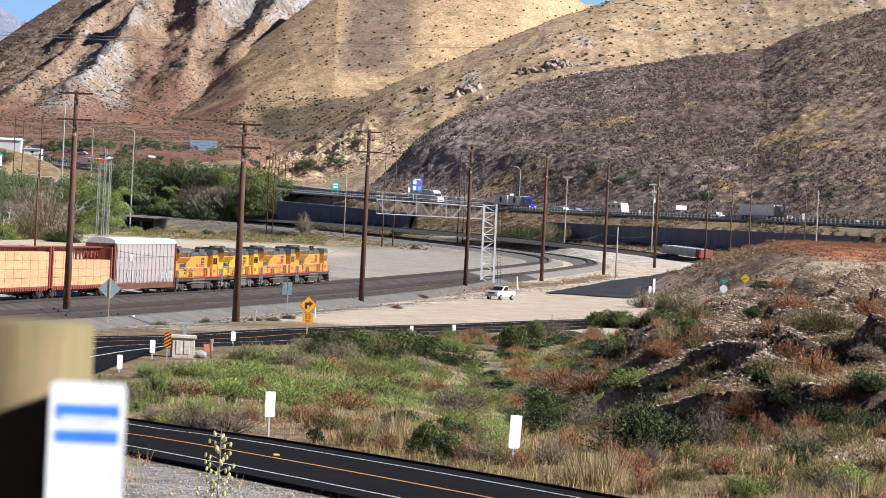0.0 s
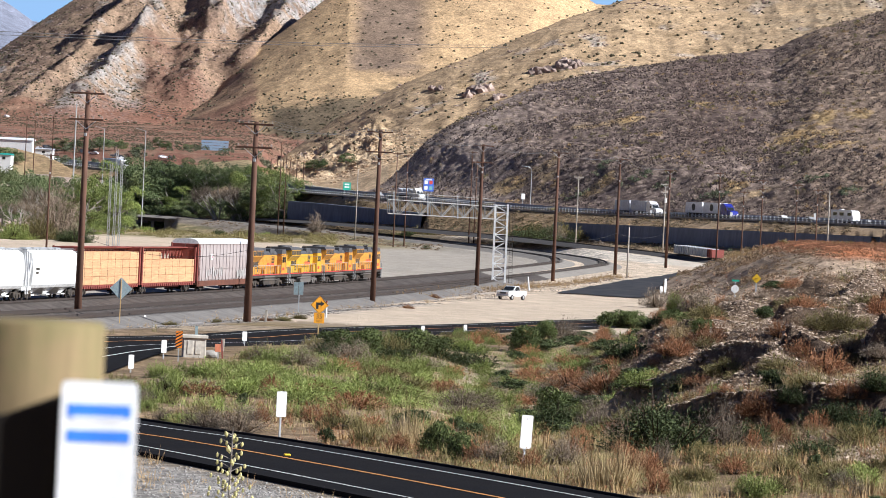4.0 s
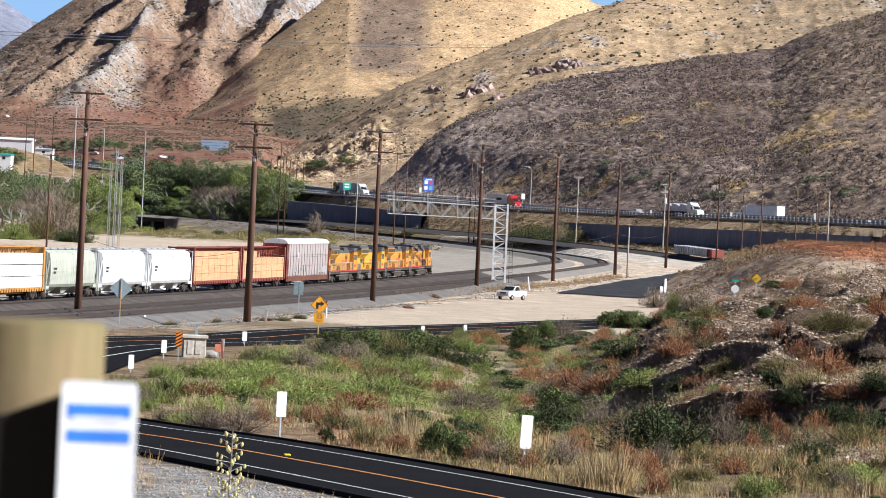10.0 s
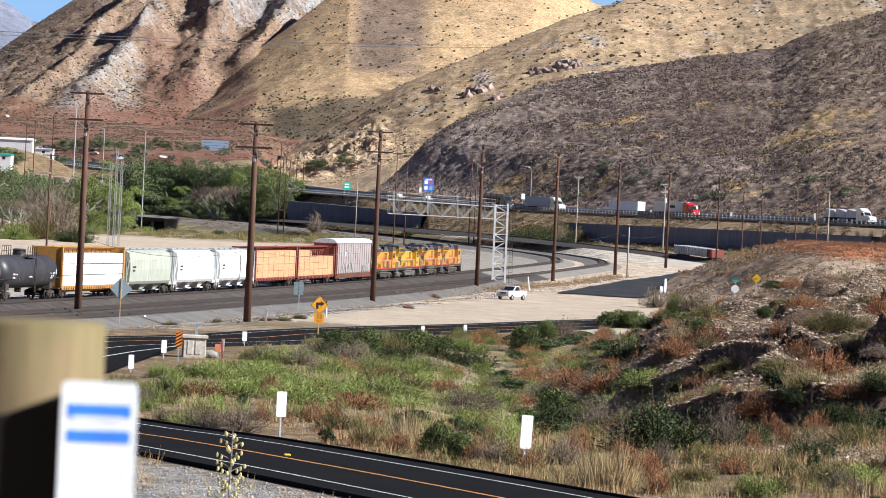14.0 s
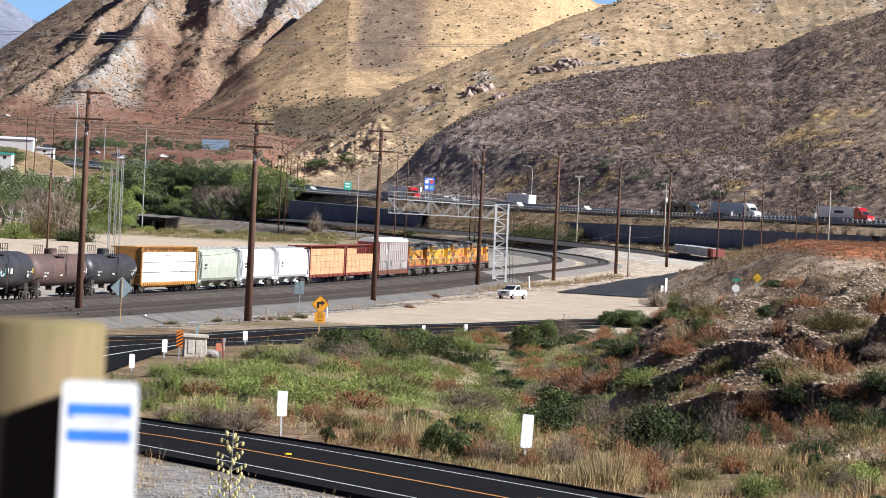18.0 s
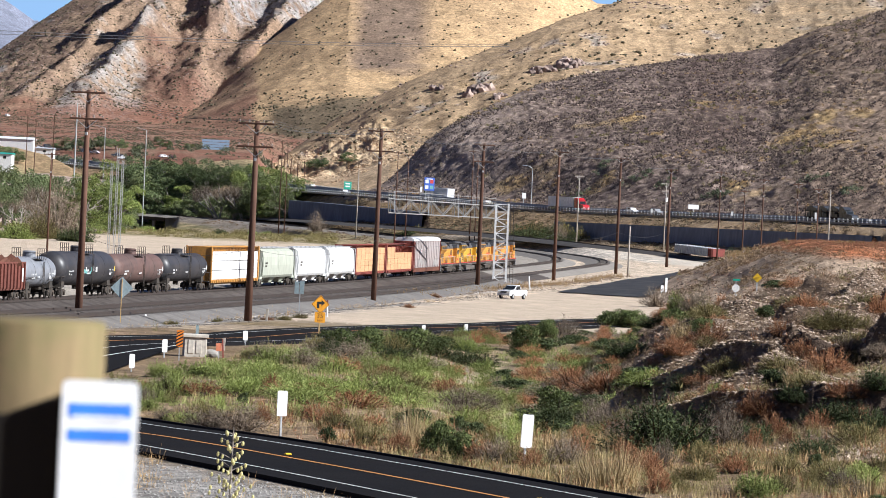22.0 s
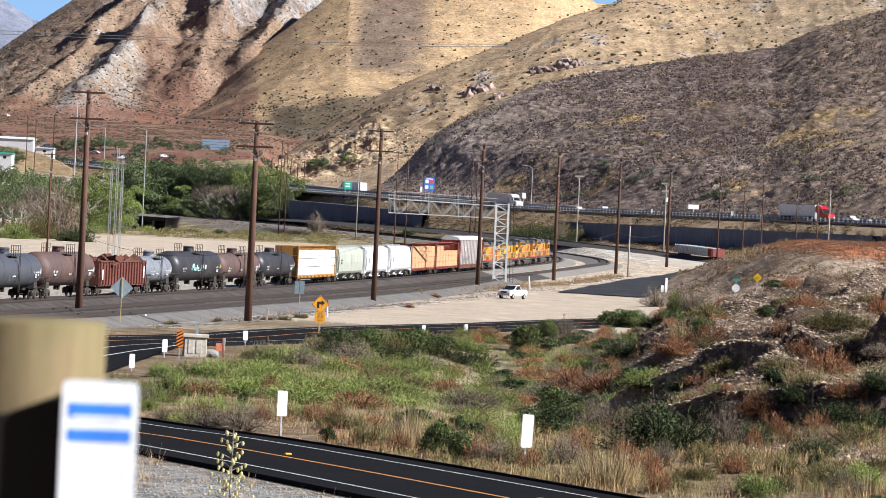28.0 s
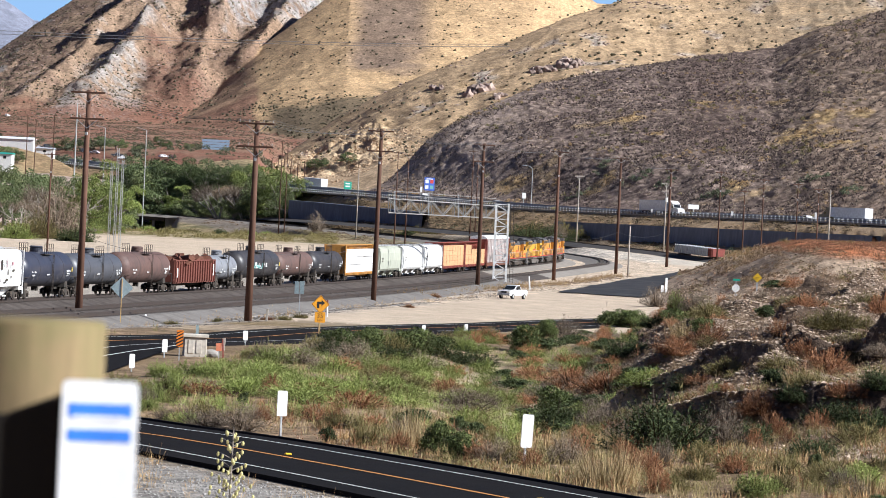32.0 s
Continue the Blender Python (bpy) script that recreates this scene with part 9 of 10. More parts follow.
scatter("dry_grass", "short dry straw-coloured grass tufts", "grass", M_STRAW, TUFTS, 26000, (-0.13, 0.135, 92, 300), lambda x, y, z, c, f, g: off_road(x, y) & (NR.near(x, y)[0] < 0) & (FR.near(x, y)[0] > 0) & (GC.fbm(x / 8, y / 8, 3) > -0.12) & ((f["mound"] < 0.7) | (g.random(len(x)) < 0.2)), (0.14, 0.42), 23)
scatter("roadside_straw", "pale dry grass along the near road", "grass", M_DULLSTRAW, TUFTS, 5000, (-0.03, 0.135, 92, 132), lambda x, y, z, c, f, g: off_road(x, y) & (NR.near(x, y)[0] < 0) & (GA.fbm(x / 3, y / 6, 3) > 0.08), (0.2, 0.55), 72)
scatter("green_weeds", "low yellow-green weeds between the roads", "weeds", M_BRIGHT, [np.vstack([blades(12, 0.9, 0.9, 0.016, 0.7), broom(4, 3, 0.016, 0.2)]) for k in range(4)], 8000, (-0.13, 0.06, 140, 262), lambda x, y, z, c, f, g: off_road(x, y) & (FR.near(x, y)[0] > np.where(x < -6, 9.0, 5.4)) & (NR.near(x, y)[0] < 0) & (f["mound"] < 0.6) & (GA.fbm(x / 11, y / 11, 3) > 0.0), (0.3, 0.75), 24)
scatter("rust_weeds", "low rust-brown weeds on the mounds", "weeds", M_RUSTLEAF, BRUSH, 3500, (-0.05, 0.135, 110, 560), lambda x, y, z, c, f, g: off_road(x, y) & ((f["mound"] > 0.4) | (f["mound2"] > 0.8)) & (GB.fbm(x / 10, y / 14, 3) > 0.02), (0.3, 0.9), 25)
scatter("olive_weeds", "low dusty olive weeds", "weeds", M_OLIVE, BRUSH, 6000, (-0.13, 0.135, 110, 560), lambda x, y, z, c, f, g: off_road(x, y) & (NR.near(x, y)[0] < 0) & ((f["mound2"] > 0.8) | (y < 262)) & (GC.fbm(x / 10, y / 14, 3) > 0.05), (0.3, 1.0), 26)
scatter("red_grass", "reddish dry grass on the far mound's crest", "grass", leafy("dull_red_straw", (0.17, 0.078, 0.045), (0.36, 0.19, 0.11)), TUFTS, 42000, (0.055, 0.14, 430, 560), lambda x, y, z, c, f, g: f["mound2"] > 7.0, (0.2, 0.45), 27)
scatter("mound_scrub", "dark brown low scrub on the far mound", "scrub", M_BROWN, LOWBUSH, 4200, (0.04, 0.14, 385, 560), lambda x, y, z, c, f, g: (f["mound2"] > 0.6) & (f["mound2"] < 7.4) & (GB.fbm(x / 12, y / 20, 3) > 0.07), (0.5, 1.5), 42)
scatter("mound_rust", "dull olive low scrub on the far mound", "scrub", M_OLIVE, LOWBUSH, 900, (0.04, 0.14, 385, 560), lambda x, y, z, c, f, g: (f["mound2"] > 0.6) & (GC.fbm(x / 12, y / 20, 3) > 0.2), (0.4, 1.2), 43)
scatter("cliff_rocks", "pale crumbling rocks of the sandy cliff", "rocks", M_SAND, CHIPS, 26000, (-0.05, -0.008, 1795, 2090), lambda x, y, z, c, f, g: (c == 2) & (f["tg"] < 0.7 - 9 * (f["az"] + 0.04)) & (GB.fbm(x / 18, y / 30, 3) > -0.05), (0.5, 1.9), 44)
scatter("track_stones", "loose dark and pale ballast stones between the tracks", "stones", leafy("ballast_stone", (0.05, 0.045, 0.04), (0.27, 0.24, 0.21), 0.9), CHIPS, 60000, (-0.13, 0.1, 262, 560), lambda x, y, z, c, f, g: (f["ea"] > 2) & (f["ea"] < 27) & (GB.fbm(x / 9, y / 25, 3) > -0.15), (0.06, 0.22), 74)
scatter("bed_stones", "loose stones of the track beds", "stones", leafy("bed_stone", (0.04, 0.034, 0.03), (0.25, 0.215, 0.185), 0.9), CHIPS, 110000, (-0.13, 0.03, 262, 560), lambda x, y, z, c, f, g: ((np.abs(f["ea"]) < 1.7) | (np.abs(f["ea"] - 9.7) < 1.7)) & (GC.fbm(x / 3, y / 9, 3) > -0.1), (0.08, 0.22), 79, 0.58)
scatter("line_side_weeds", "dry weeds along the edge of the railway", "weeds", M_DULLSTRAW, BRUSH, 7000, (-0.13, 0.1, 260, 620), lambda x, y, z, c, f, g: (f["ea"] > 17) & (f["ea"] < 25) & off_road(x, y) & (GC.fbm(x / 16, y / 16, 3) > 0.0), (0.25, 0.7), 28)
scatter("verge_gravel", "grey gravel of the near verge", "gravel", leafy("grey_gravel", (0.15, 0.14, 0.13), (0.47, 0.45, 0.42), 0.9), ROCKS, 22000, (-0.13, 0.06, 66, 118), lambda x, y, z, c, f, g: (NR.near(x, y)[0] > 4.6) & (GA.fbm(x / 3, y / 3, 2) > -0.5), (0.025, 0.10), 41)
scatter("verge_stalks", "sparse dry stalks on the near gravel verge", "weeds", M_DULLSTRAW, [np.vstack([blades(7, 0.7, 1.0, 0.012, 0.5), broom(4, 3, 0.012, 0.2)]) for k in range(4)], 900, (-0.13, 0.06, 70, 116), lambda x, y, z, c, f, g: (NR.near(x, y)[0] > 4.8) & (GB.fbm(x / 3, y / 4, 2) > 0.05), (0.25, 0.7), 75)
scatter("rust_roadside", "low rust and tan dry weeds beside the near road", "weeds", M_RUSTLEAF, BRUSH, 5000, (-0.05, 0.135, 92, 165), lambda x, y, z, c, f, g: off_road(x, y) & (NR.near(x, y)[0] < 0) & (NR.near(x, y)[0] > -22) & (GC.fbm(x / 5, y / 7, 3) > 0.08), (0.2, 0.65), 63)
scatter("roadside_weeds", "mixed yellow-green weeds beside the near road", "weeds", M_WEED, [np.vstack([broom(5, 2, 0.016, 0.2), blades(9, 0.8, 0.9, 0.014, 0.6)]) for k in range(4)], 8000, (-0.02, 0.135, 92, 150), lambda x, y, z, c, f, g: off_road(x, y) & (NR.near(x, y)[0] < 0) & (GB.fbm(x / 6, y / 6, 3) > -0.08), (0.2, 0.6), 45)
scatter("grass_patches", "golden grass patches on the burnt hillside", "grass", M_DULLSTRAW, BUSHLETS, 34000, (-0.03, 0.14, 1000, 1500), lambda x, y, z, c, f, g: (c == 1) & np.any([np.hypot(x - a, y - b) < w * (0.7 + 0.8 * GB.fbm(x / 5, y / 5, 2)) for a, b, w in grass_spots()], axis=0), (0.5, 1.3), 46)
GREENS = [(q.x, q.y, w) for q, w in ((footing(u, v, 960, 1500), w) for u, v, w in ((1075, 290, 5), (1060, 305, 4), (1125, 318, 6), (1440, 318, 5), (1180, 325, 5), (1270, 345, 5), (1500, 340, 5), (1020, 350, 4)))]
scatter("green_patches", "grey-green bushes at the foot of the burnt hillside", "scrub", M_SAGE, BUSHLETS, 60000, (-0.03, 0.14, 1000, 1500), lambda x, y, z, c, f, g: (c == 1) & np.any([np.hypot(x - a, y - b) < w * (0.7 + 0.8 * GB.fbm(x / 5, y / 5, 2)) for a, b, w in GREENS], axis=0), (0.8, 2.0), 47)
VERGE = Plan([tuple(footing(u, v, 250)) for u, v in ((700, 530), (780, 521), (880, 513), (1000, 504), (1060, 495), (1130, 485), (1240, 471), (1320, 463))])
scatter("verge_weeds", "tan dry weeds on the gravel edge of the lot", "weeds", M_DULLSTRAW, BRUSH, 40000, (-0.015, 0.095, 280, 640), lambda x, y, z, c, f, g: (np.abs(VERGE.near(x, y)[0]) < 1.5 + 2.5 * GB.fbm(x / 6, y / 6, 2)), (0.35, 1.1), 61)
scatter("verge_stones", "broken pale gravel along the edge of the lot", "stones", M_STONE, ROCKS, 40000, (-0.015, 0.095, 280, 640), lambda x, y, z, c, f, g: (np.abs(VERGE.near(x, y)[0]) < 2.2 + 2.5 * GA.fbm(x / 6, y / 6, 2)), (0.1, 0.5), 62)
# hillside scrub
scatter("hill_scrub", "dark scattered scrub on the golden hillsides", "scrub", M_HILLSCRUB, LUMPS, 30000, (-0.135, 0.135, 1800, 3250), lambda x, y, z, c, f, g: (c >= 2) & (c <= 4) & (g.random(len(x)) < np.where(c == 4, 0.5, np.where((c == 3) & (f["tm"] < 0.2), 1.0, 0.35))) & (GA.fbm(x / 120, y / 120, 3) > -0.25), (0.9, 2.9), 31)
scatter("red_slope_scrub", "dark low scrub on the red valley slope", "scrub", M_HILLSCRUB, CHIPS, 16000, (-0.135, -0.03, 1760, 2750), lambda x, y, z, c, f, g: (c == 0) & (GB.fbm(x / 40, y / 90, 3) > -0.1), (0.5, 1.7), 76)
scatter("red_slope_stones", "pale stones on the red valley slope", "stones", M_OUTCROP, CHIPS, 9000, (-0.135, -0.03, 1760, 2750), lambda x, y, z, c, f, g: (c == 0) & (GA.fbm(x / 40, y / 90, 3) > 0.0), (0.4, 1.2), 77)
scatter("green_hill_scrub", "dense small scrub on the rocky mountainside", "scrub", M_HILLSCRUB, LUMPS, 15000, (-0.135, -0.02, 2600, 3250), lambda x, y, z, c, f, g: (c == 4) & (GC.fbm(x / 50, y / 50, 3) > -0.15), (0.7, 2.1), 32)
CHAR = leafy("char", (0.022, 0.018, 0.018), (0.085, 0.062, 0.055))
scatter("burnt_scrub", "bare grey scrub on the burnt hillside", "scrub", M_GREYTWIG, BUSHLETS, 9000, (-0.03, 0.14, 960, 1520), lambda x, y, z, c, f, g: c == 1, (0.4, 1.4), 33)
scatter("green_regrowth", "grey-green regrowth on the burnt hillside", "scrub", M_OLIVE, BUSHLETS, 8000, (-0.03, 0.14, 960, 1520), lambda x, y, z, c, f, g: (c == 1) & (GC.fbm(x / 25, y / 25, 3) > 0.25), (0.6, 2.0), 40)
scatter("burnt_stubble", "black charred stubble on the burnt hillside", "scrub", CHAR, [np.vstack([q * np.array((0.55, 0.55, 1.5)), blades(4, 0.7, 1.3, 0.06, 0.8)]) for q in CHIPS], 80000, (-0.03, 0.14, 960, 1520), lambda x, y, z, c, f, g: (c == 1) & (GA.fbm(x / 40, y / 40, 3) + 0.5 * GB.fbm(x / 6, y / 9, 2) > -0.12), (0.3, 1.15), 34)
scatter("ash_stones", "pale grey stones on the burnt hillside", "stones", M_STONE, ROCKS, 14000, (-0.03, 0.14, 960, 1520), lambda x, y, z, c, f, g: (c == 1) & (GB.fbm(x / 20, y / 25, 3) > -0.1), (0.2, 0.6), 71)
scatter("straw_tufts", "golden grass patches left on the burnt hillside", "grass", M_DULLSTRAW, BUSHLETS, 7000, (-0.03, 0.14, 960, 1520), lambda x, y, z, c, f, g: (c == 1) & (GB.fbm(x / 30, y / 30, 3) > 0.2), (0.5, 1.6), 35)
scatter("bank_scrub", "brown dry scrub on the bank below the motorway", "scrub", leafy("bank_brush", (0.05, 0.04, 0.026), (0.20, 0.15, 0.085)), [bush_tris(20, k, 0.3, 0.22, 0.45) * np.array((1, 1, 0.65)) for k in range(4)], 42000, (-0.05, 0.135, 830, 1260), lambda x, y, z, c, f, g: (f["em"] > 3.0) & (f["em"] < 30) & (GA.fbm(x / 14, y / 14, 3) > -0.15), (0.6, 1.7), 36)
scatter("wall_foot_scrub", "pale sage bushes at the foot of the retaining wall", "scrub", M_SAGE, LOWBUSH, 9000, (-0.05, 0.135, 830, 1260), lambda x, y, z, c, f, g: (f["em"] > 13.6) & (f["em"] < 22) & (GB.fbm(x / 8, y / 8, 2) > 0.0), (0.5, 1.8), 53)
scatter("bank_straw", "dry straw grass on the bank below the motorway", "grass", M_DULLSTRAW, [bush_tris(20, k, 0.3, 0.25) for k in range(3)], 7000, (-0.05, 0.135, 830, 1260), lambda x, y, z, c, f, g: (f["em"] > 1.5) & (f["em"] < 16) & (g.random(len(x)) < 0.6), (0.3, 0.9), 37)
scatter("valley_scrub", "dark scrub among the town's edge", "scrub", M_SAGE, [bush_tris(60, k, 0.3, 0.15, 0.4) for k in range(4)], 9000, (-0.135, -0.035, 1250, 2600), lambda x, y, z, c, f, g: (c == 0) & (GB.fbm(x / 25, y / 60, 3) > 0.15) & (y < 1760) & (y > 1440), (1.2, 4.5), 38)
scatter("wash_scrub", "dusty olive scrub along the wash below the embankment", "scrub", M_OLIVE, LOWBUSH, 6000, (-0.135, -0.03, 850, 1130), lambda x, y, z, c, f, g: (np.abs(f["ea"]) > 6) & (GB.fbm(x / 10, y / 25, 3) > 0.05), (0.5, 2.0), 52)
scatter("embankment_grass", "dry brown grass and brush on the railway embankment", "grass", M_BROWN, LOWBUSH, 5000, (-0.085, 0.0, 860, 1290), lambda x, y, z, c, f, g: (np.abs(f["ea"]) > 3.8) & (np.abs(f["ea"]) < 16) & (f["ea"] < 6) & (GA.fbm(x / 9, y / 20, 3) > -0.1), (0.4, 1.3), 78)
scatter("outcrop_rocks", "pale weathered rock outcrops on the hillsides", "rocks", M_OUTCROP, CHIPS, 60000, (-0.135, 0.135, 1800, 3250),
        lambda x, y, z, c, f, g: ((c == 2) & (GB.fbm(x / 33, y / 40, 4, 0.6) > 0.25)) | ((c == 4) & (GB.fbm(x / 40, y / 50, 5, 0.6) > 0.0)), (0.8, 3.0), 39)


def outcrop(u, v, d, w, n, seed):
    """A cluster of pale boulders breaking from the grass."""
    g = random.Random(seed)
    c = spot(u, v, d)
    e = thing("rock_outcrop", "pale pinkish rock outcrop breaking out of golden grass", "rock outcrop", "hillside outcrops")
    for i in range(n):
        bm = bmesh.new()
        bmesh.ops.create_icosphere(bm, subdivisions=2, radius=1.0)
        s = w * g.uniform(0.12, 0.3)
        for vv in bm.verts:
            vv.co *= 0.8 + 0.5 * noise.noise(vv.co * 1.7 + Vector((seed, i, 0)))
        x, y = c.x + g.gauss(0, w * 0.28), c.y + g.gauss(0, w * 0.3)
        b = part("boulder", bm, M_OUTCROP, e)
        b.matrix_basis = Matrix.LocRotScale((x, y, height(x, y) + s * 0.25), Euler((g.random(), g.random(), g.random() * 6)), (s, s, s * g.uniform(0.8, 1.3)))


for u, v, w, n, seed in ((1003, 118, 16, 16, 1), (965, 128, 12, 9, 2), (838, 165, 14, 12, 3), (880, 172, 9, 7, 4), (1020, 115, 8, 6, 5), (775, 160, 9, 6, 6)):
    q = footing(u, v, 1800, 2600)
    outcrop(u, v, q.y, w, n, seed)


# ---- cottonwoods ----
M_COTTON_D = leafy("deep_cottonwood_leaf", (0.045, 0.068, 0.03), (0.18, 0.22, 0.095))
M_COTTON_Y = leafy("yellow_green_leaf", (0.09, 0.13, 0.03), (0.30, 0.34, 0.11))
M_PALEBARK = surface("bleached_bark", (0.46, 0.42, 0.37), 0.9, dirt=(0.25, 0.22, 0.2), dirt_amount=0.4, grain=3)


def tree_meshes(h, spread, seed, n, material, limbs=13):
    """Trunk with limbs, and a crown of leafy clumps at the limbs' ends with gaps between them."""
    g = random.Random(seed)
    bm = bmesh.new()
    tube(bm, (0, 0, -0.5), (0.2, 0, h * 0.3), h * 0.028, h * 0.02, 8)
    clumps = []
    for k in range(limbs):
        a = k * 2.4 + g.random()
        z0 = h * g.uniform(0.12, 0.33)
        q = spread * g.uniform(0.25, 1.0)
        z1 = h * g.uniform(0.3, 0.92) * (1 - 0.3 * q / spread)
        pt = Vector((q * math.cos(a), q * math.sin(a), z1))
        mid = Vector((q * 0.4 * math.cos(a), q * 0.4 * math.sin(a), z0 + (z1 - z0) * 0.6))
        tube(bm, (0.1, 0, z0), mid, h * 0.014, h * 0.009, 6)
        tube(bm, mid, pt, h * 0.009, h * 0.003, 5)
        clumps.append((*pt, spread * g.uniform(0.2, 0.38)))
        for _ in range(4):
            w = pt + Vector((g.gauss(0, 0.22), g.gauss(0, 0.22), g.gauss(0, 0.18))) * spread
            w.z = max(w.z, h * 0.08)
            if g.random() < 0.3:
                w.z *= 0.4
            clumps.append((*w, spread * g.uniform(0.13, 0.3)))
    trunk = bpy.data.meshes.new("trunk")
    bm.to_mesh(trunk)
    bm.free()
    trunk.materials.append(M_BARK)
    return trunk, tri_mesh("crown", leaves(n, clumps, h * 0.0135, 0.2, 0.8), material)


def bare_tree_meshes(h, seed):
    """Leafless tree: forking pale limbs and a haze of twigs."""
    g = random.Random(seed)
    bm = bmesh.new()
    ends = []

    def fork(p, d, length, r, level_):
        q = p + d * length
        tube(bm, p, q, r, r * 0.62, 5)
        if level_ == 0:
            ends.append(q)
            return
        for _ in range(3 if level_ > 1 else 2):
            n = (d + Vector((g.gauss(0, 0.48), g.gauss(0, 0.48), g.gauss(0.12, 0.3)))).normalized()
            fork(q, n, length * g.uniform(0.6, 0.85), r * 0.6, level_ - 1)

    for k in range(3):
        fork(Vector((g.gauss(0, 0.3), g.gauss(0, 0.3), -0.4)), Vector((g.gauss(0, 0.35), g.gauss(0, 0.35), 1)).normalized(), h * 0.27, h * 0.02, 3)
    me = bpy.data.meshes.new("trunk")
    bm.to_mesh(me)
    bm.free()
    me.materials.append(M_PALEBARK)
    tw = [blades(26, 0.25, h * 0.17, 0.03, 1.6) + np.array(tuple(p - Vector((0, 0, h * 0.05)))) for p in ends]
    return me, tri_mesh("crown", np.vstack(tw), M_GREYTWIG)


TREES = {"green": [tree_meshes(14, 5.6, k, 14000, M_COTTON) for k in range(3)], "dark": [tree_meshes(14, 5.8, 10 + k, 14000, M_COTTON_D) for k in range(3)],
         "yellow": [tree_meshes(14, 5.4, 20 + k, 13000, M_COTTON_Y, 12) for k in range(3)], "bare": [bare_tree_meshes(14, 30 + k) for k in range(3)]}
TREE_WORDS = {"green": "broad leafy green cottonwood tree with pale limbs", "dark": "dense dark green cottonwood tree by the wash", "yellow": "yellow-green leafy willow tree by the wash", "bare": "leafless grey tree with pale bleached limbs"}


def tree(u, v, d, hpx, tone, wide=1.0):
    q = spot(u, v, d)
    g = height(q.x, q.y)
    h = (spot(u, v - hpx, d).z - g) * 1.12
    e = thing("tree", TREE_WORDS[tone], "tree", "trees by the wash", at=pose(q.x, q.y, g, 0, 0, (u * 37) % 360))
    s = h / 14
    for nm, me in zip(("trunk", "crown"), TREES[tone][(u + d) % 3]):
        o = new(nm, me)
        o.parent = e
        o.matrix_basis = Matrix.Diagonal((s * wide, s * wide, s, 1))


for row in ((5, 425, 905, 138, "dark", 1.1), (-25, 425, 880, 140, "green"), (40, 425, 985, 128, "green", 1.0), (20, 425, 1000, 120, "dark", 1.2), (30, 428, 850, 92, "bare", 1.1), (62, 428, 870, 112, "bare", 1.1), (88, 428, 900, 100, "bare"), (80, 425, 1000, 116, "dark", 1.1), (108, 428, 960, 116, "dark", 1.0),
            (125, 430, 880, 88, "dark", 1.1), (148, 430, 870, 120, "yellow", 1.1), (176, 428, 900, 124, "yellow", 1.0), (204, 428, 880, 110, "yellow", 0.9), (190, 428, 960, 112, "green", 1.1), (220, 428, 930, 90, "green", 0.8), (158, 428, 980, 124, "dark", 1.1), (135, 430, 800, 40, "green", 1.7), (165, 430, 810, 36, "yellow", 1.6), (198, 430, 850, 52, "yellow", 1.2),
            (252, 376, 1325, 88, "dark", 1.3), (272, 378, 1318, 98, "dark", 1.2), (296, 380, 1312, 92, "green", 1.1), (318, 380, 1306, 100, "dark", 1.2), (340, 382, 1300, 96, "dark", 1.1), (262, 376, 1335, 70, "green", 1.5), (286, 380, 1300, 40, "yellow", 1.9), (318, 383, 1286, 44, "yellow", 1.8), (346, 386, 1272, 40, "green", 1.8),
            (362, 384, 1296, 96, "dark", 1.2), (384, 386, 1290, 90, "dark", 1.2), (405, 388, 1284, 94, "dark", 1.2), (378, 389, 1258, 50, "green", 1.4), (385, 390, 1250, 78, "bare", 1.2), (408, 391, 1242, 88, "bare", 1.1), (430, 392, 1236, 84, "bare", 1.1), (426, 388, 1278, 98, "green", 1.2), (446, 390, 1270, 106, "yellow", 1.1), (468, 393, 1240, 106, "green", 1.2),
            (488, 394, 1226, 96, "yellow", 1.0), (455, 394, 1230, 52, "green", 1.6), (502, 396, 1215, 64, "green", 1.1), (478, 394, 1228, 60, "yellow", 1.4), (300, 384, 1292, 62, "dark", 1.6), (350, 384, 1310, 92, "green", 1.2), (232, 380, 1340, 92, "dark", 1.2), (415, 392, 1240, 40, "green", 1.5)):
    tree(*row)
for u, v, d, w, h, kind in ((100, 430, 760, 110, 100, "grey"), (60, 432, 740, 90, 60, "olive"), (130, 436, 720, 80, 40, "dark"), (425, 430, 1010, 46, 24, "olive"), (385, 432, 1000, 34, 14, "dark"), (470, 428, 1010, 36, 16, "bright"), (340, 430, 1010, 40, 16, "olive"), (445, 432, 990, 24, 12, "bright"), (560, 398, 1080, 40, 36, "grey"), (935, 425, 930, 90, 55, "dark"),
                            (985, 425, 930, 70, 52, "dark"), (900, 425, 940, 50, 30, "olive"), (300, 432, 990, 44, 14, "olive"), (255, 430, 1000, 40, 16, "bright"), (500, 428, 1010, 30, 12, "olive"), (20, 436, 720, 90, 40, "bright"), (755, 440, 880, 20, 12, "dark"), (742, 402, 1050, 44, 22, "olive"), (722, 404, 1045, 36, 18, "dark"), (762, 400, 1050, 36, 20, "olive"), (700, 402, 1050, 30, 14, "olive"), (1130, 432, 860, 40, 14, "grey"), (1065, 432, 860, 40, 14, "grey")):
    q = spot(u, v, d)
    shrub(kind, (q.x, q.y, height(q.x, q.y)), w * d / F, h * d / F * 1.2)


# ---- the town's edge beyond the trees ----
def parked(u, v, paint, lab, kind, turn):
    p = footing(u, v, 1400, 2400)
    e = car(lab, paint, kind)
    e.matrix_basis = pose(p.x, p.y, p.z + 0.05, 0, 0, turn)
    tagged(e, lab, "car", "parked cars at the town edge")


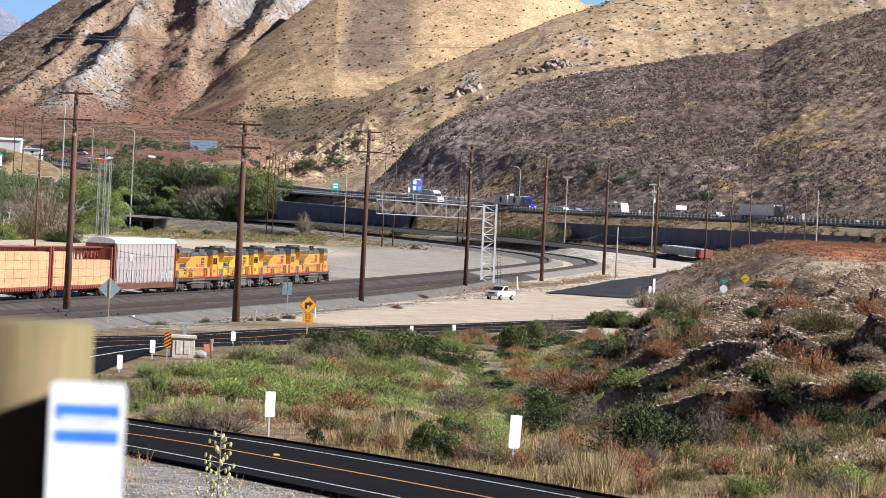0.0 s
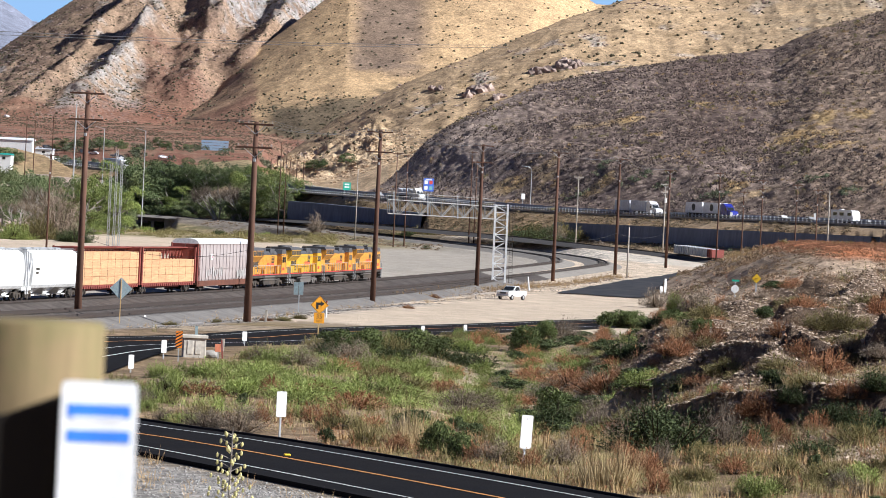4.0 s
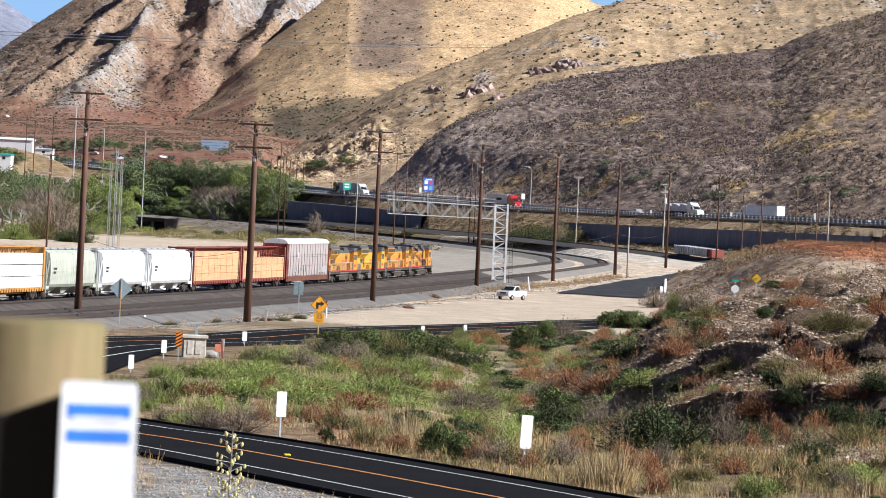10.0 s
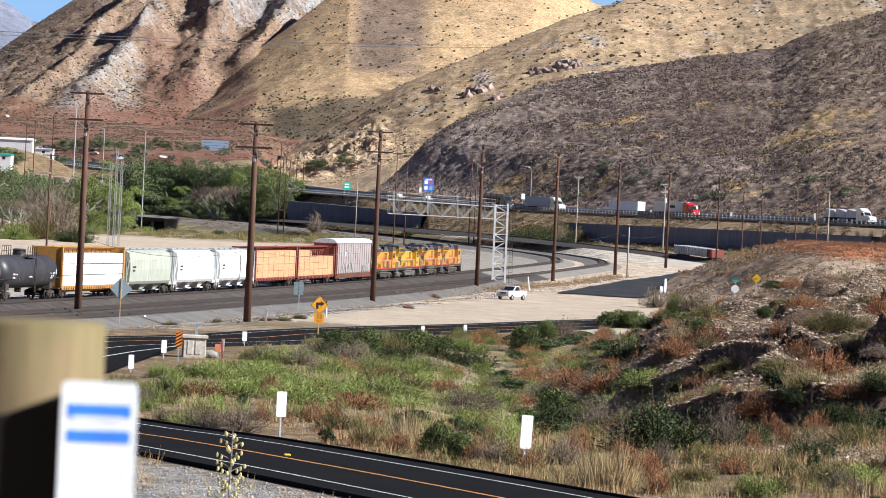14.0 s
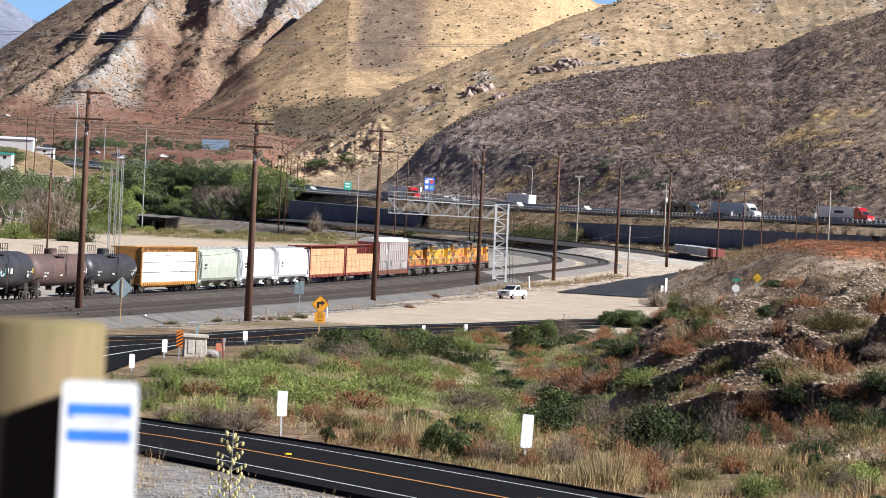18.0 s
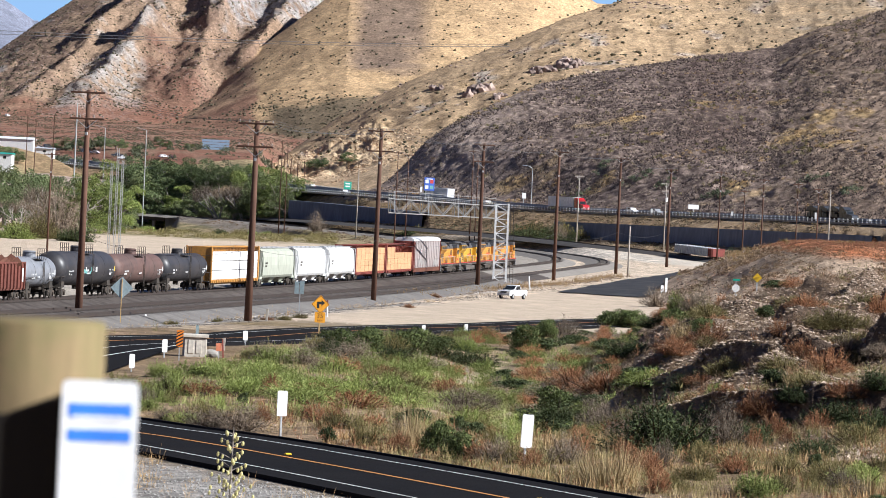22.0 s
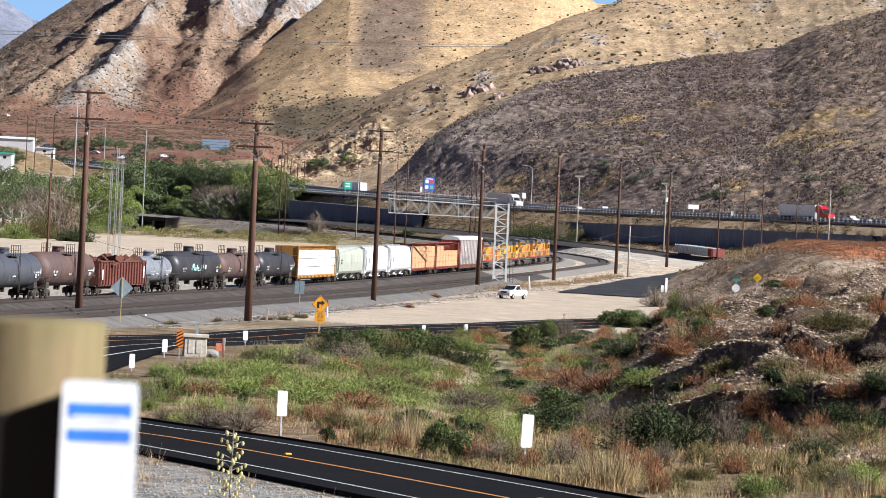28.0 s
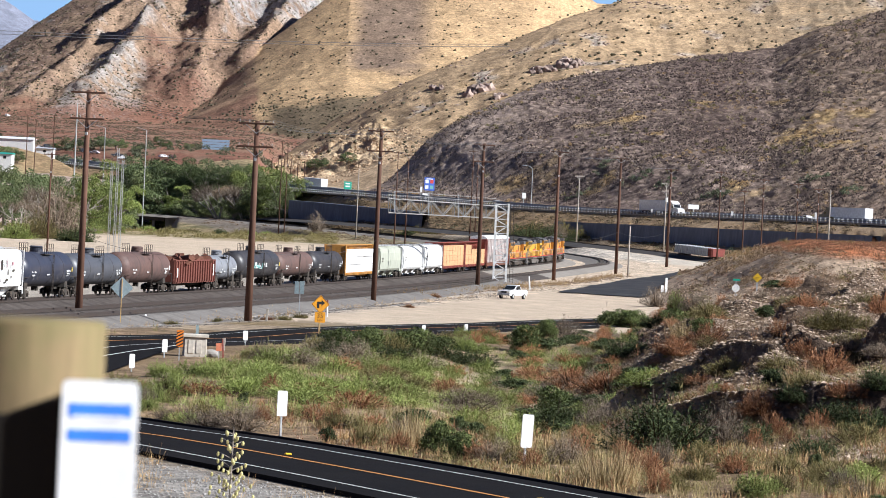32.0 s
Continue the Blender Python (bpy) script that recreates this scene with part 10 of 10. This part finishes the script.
for u, v, paint, lab, kind, turn in ((72, 267, M_CAB_W, "white van-like car parked in the dirt", "suv", 10), (98, 268, M_CAB_W, "white car parked in the dirt", "saloon", -20), (84, 264, M_CAB_D, "dark car parked in the dirt", "suv", 30), (128, 264, M_CAB_D, "dark car parked in the dirt", "saloon", 80),
                                     (150, 272, M_CAB_D, "dark car parked in the dirt", "suv", 15), (166, 274, M_CAB_W, "white car parked in the dirt", "saloon", 160), (206, 279, M_CAB_D, "dark pickup parked in the dirt", "pickup", 20), (216, 284, M_CAB_W, "white pickup parked in the dirt", "pickup", 200),
                                     (138, 288, M_CAB_W, "white car parked in the dirt", "suv", 5), (288, 281, M_CAB_W, "white car parked in the dirt", "saloon", 40), (300, 283, M_CAB_D, "dark car parked in the dirt", "saloon", 100), (12, 210, M_CAB_W, "white car on the far street", "suv", 60)):
    parked(u, v, paint, lab, kind, turn)
for u, v, hpx, tone, wide in ((100, 268, 16, "dark", 1.8), (118, 266, 20, "dark", 1.5), (150, 264, 22, "dark", 1.2), (176, 266, 24, "dark", 1.3), (203, 266, 22, "dark", 1.6), (214, 264, 18, "green", 1.4), (282, 264, 20, "dark", 1.7), (296, 266, 14, "dark", 1.6), (330, 268, 14, "green", 1.6), (8, 288, 30, "green", 1.4), (30, 290, 22, "dark", 1.4), (240, 272, 14, "green", 1.6)):
    p = footing(u, v, 1400, 2400)
    tree(u, v, int(p.y), hpx, tone, wide)


for u, v, hpx in ((556, 300, 20), (612, 292, 22), (570, 296, 14)):
    p = footing(u, v, 1785, 2300)
    tree(u, v, int(p.y), hpx, "dark", 1.7)
for u in (478, 489, 500, 512, 524, 536):
    q = mw_spot(u, 330, -37.0)
    g = height(q.x, q.y)
    e = thing("street_pole", "short brown wooden pole beside the motorway", "pole", "valley poles", at=pose(q.x, q.y, g))
    bm = bmesh.new()
    tube(bm, (0, 0, -1), (0, 0, 9.5), 0.2, 0.15, 8)
    part("pole", bm, M_POLE, e)


# ---- yucca stalk on the verge ----
def yucca():
    q = level(403, 905, 0.6)
    g = height(q.x, q.y)
    k = q.y / F
    e = thing("yucca_stalk", "pale yucca flower stalk with yellowish seed pods", "plant", at=pose(q.x, q.y, g))
    h = spot(405, 757, q.y).z - g
    bm = bmesh.new()
    tube(bm, (0, 0, -0.1), (0.03, 0, h), 0.035, 0.012, 7)
    rg = random.Random(4)
    tips = []
    for i in range(34):
        z = h * (0.12 + 0.84 * (i / 34) ** 1.15)
        a = i * 2.4
        L = 0.6 * (1 - 0.82 * i / 34) + 0.07
        t = Vector((L * math.cos(a), L * math.sin(a), z + L * 0.5))
        tube(bm, (0.02, 0, z), t, 0.012, 0.006, 5)
        tips += [t, Vector((0.02, 0, z)).lerp(t, 0.65)] + ([Vector((0.02, 0, z)).lerp(t, 0.35)] if i < 22 else [])
    part("stalk", bm, M_BARK, e)
    first = None
    for t in tips:
        if first is None:
            bm = bmesh.new()
            bmesh.ops.create_icosphere(bm, subdivisions=1, radius=0.05, matrix=Matrix.Diagonal((0.8, 0.8, 1.35, 1)))
            first = part("pod", bm, M_POD, e)
            first.matrix_basis = Matrix.Translation(t)
        else:
            again(first, e, Matrix.Translation(t + Vector((rg.uniform(-0.04, 0.04), 0, -0.05))) @ Matrix.Diagonal((1, 1, 1, 1)))
    o = new("leaf_rosette", tri_mesh("leaf_rosette", blades(90, 0.3, 0.6, 0.02, 1.1), M_OLIVE))
    o.parent = e


yucca()


def motions():
    train_rows()
    traffic_rows()


motions()
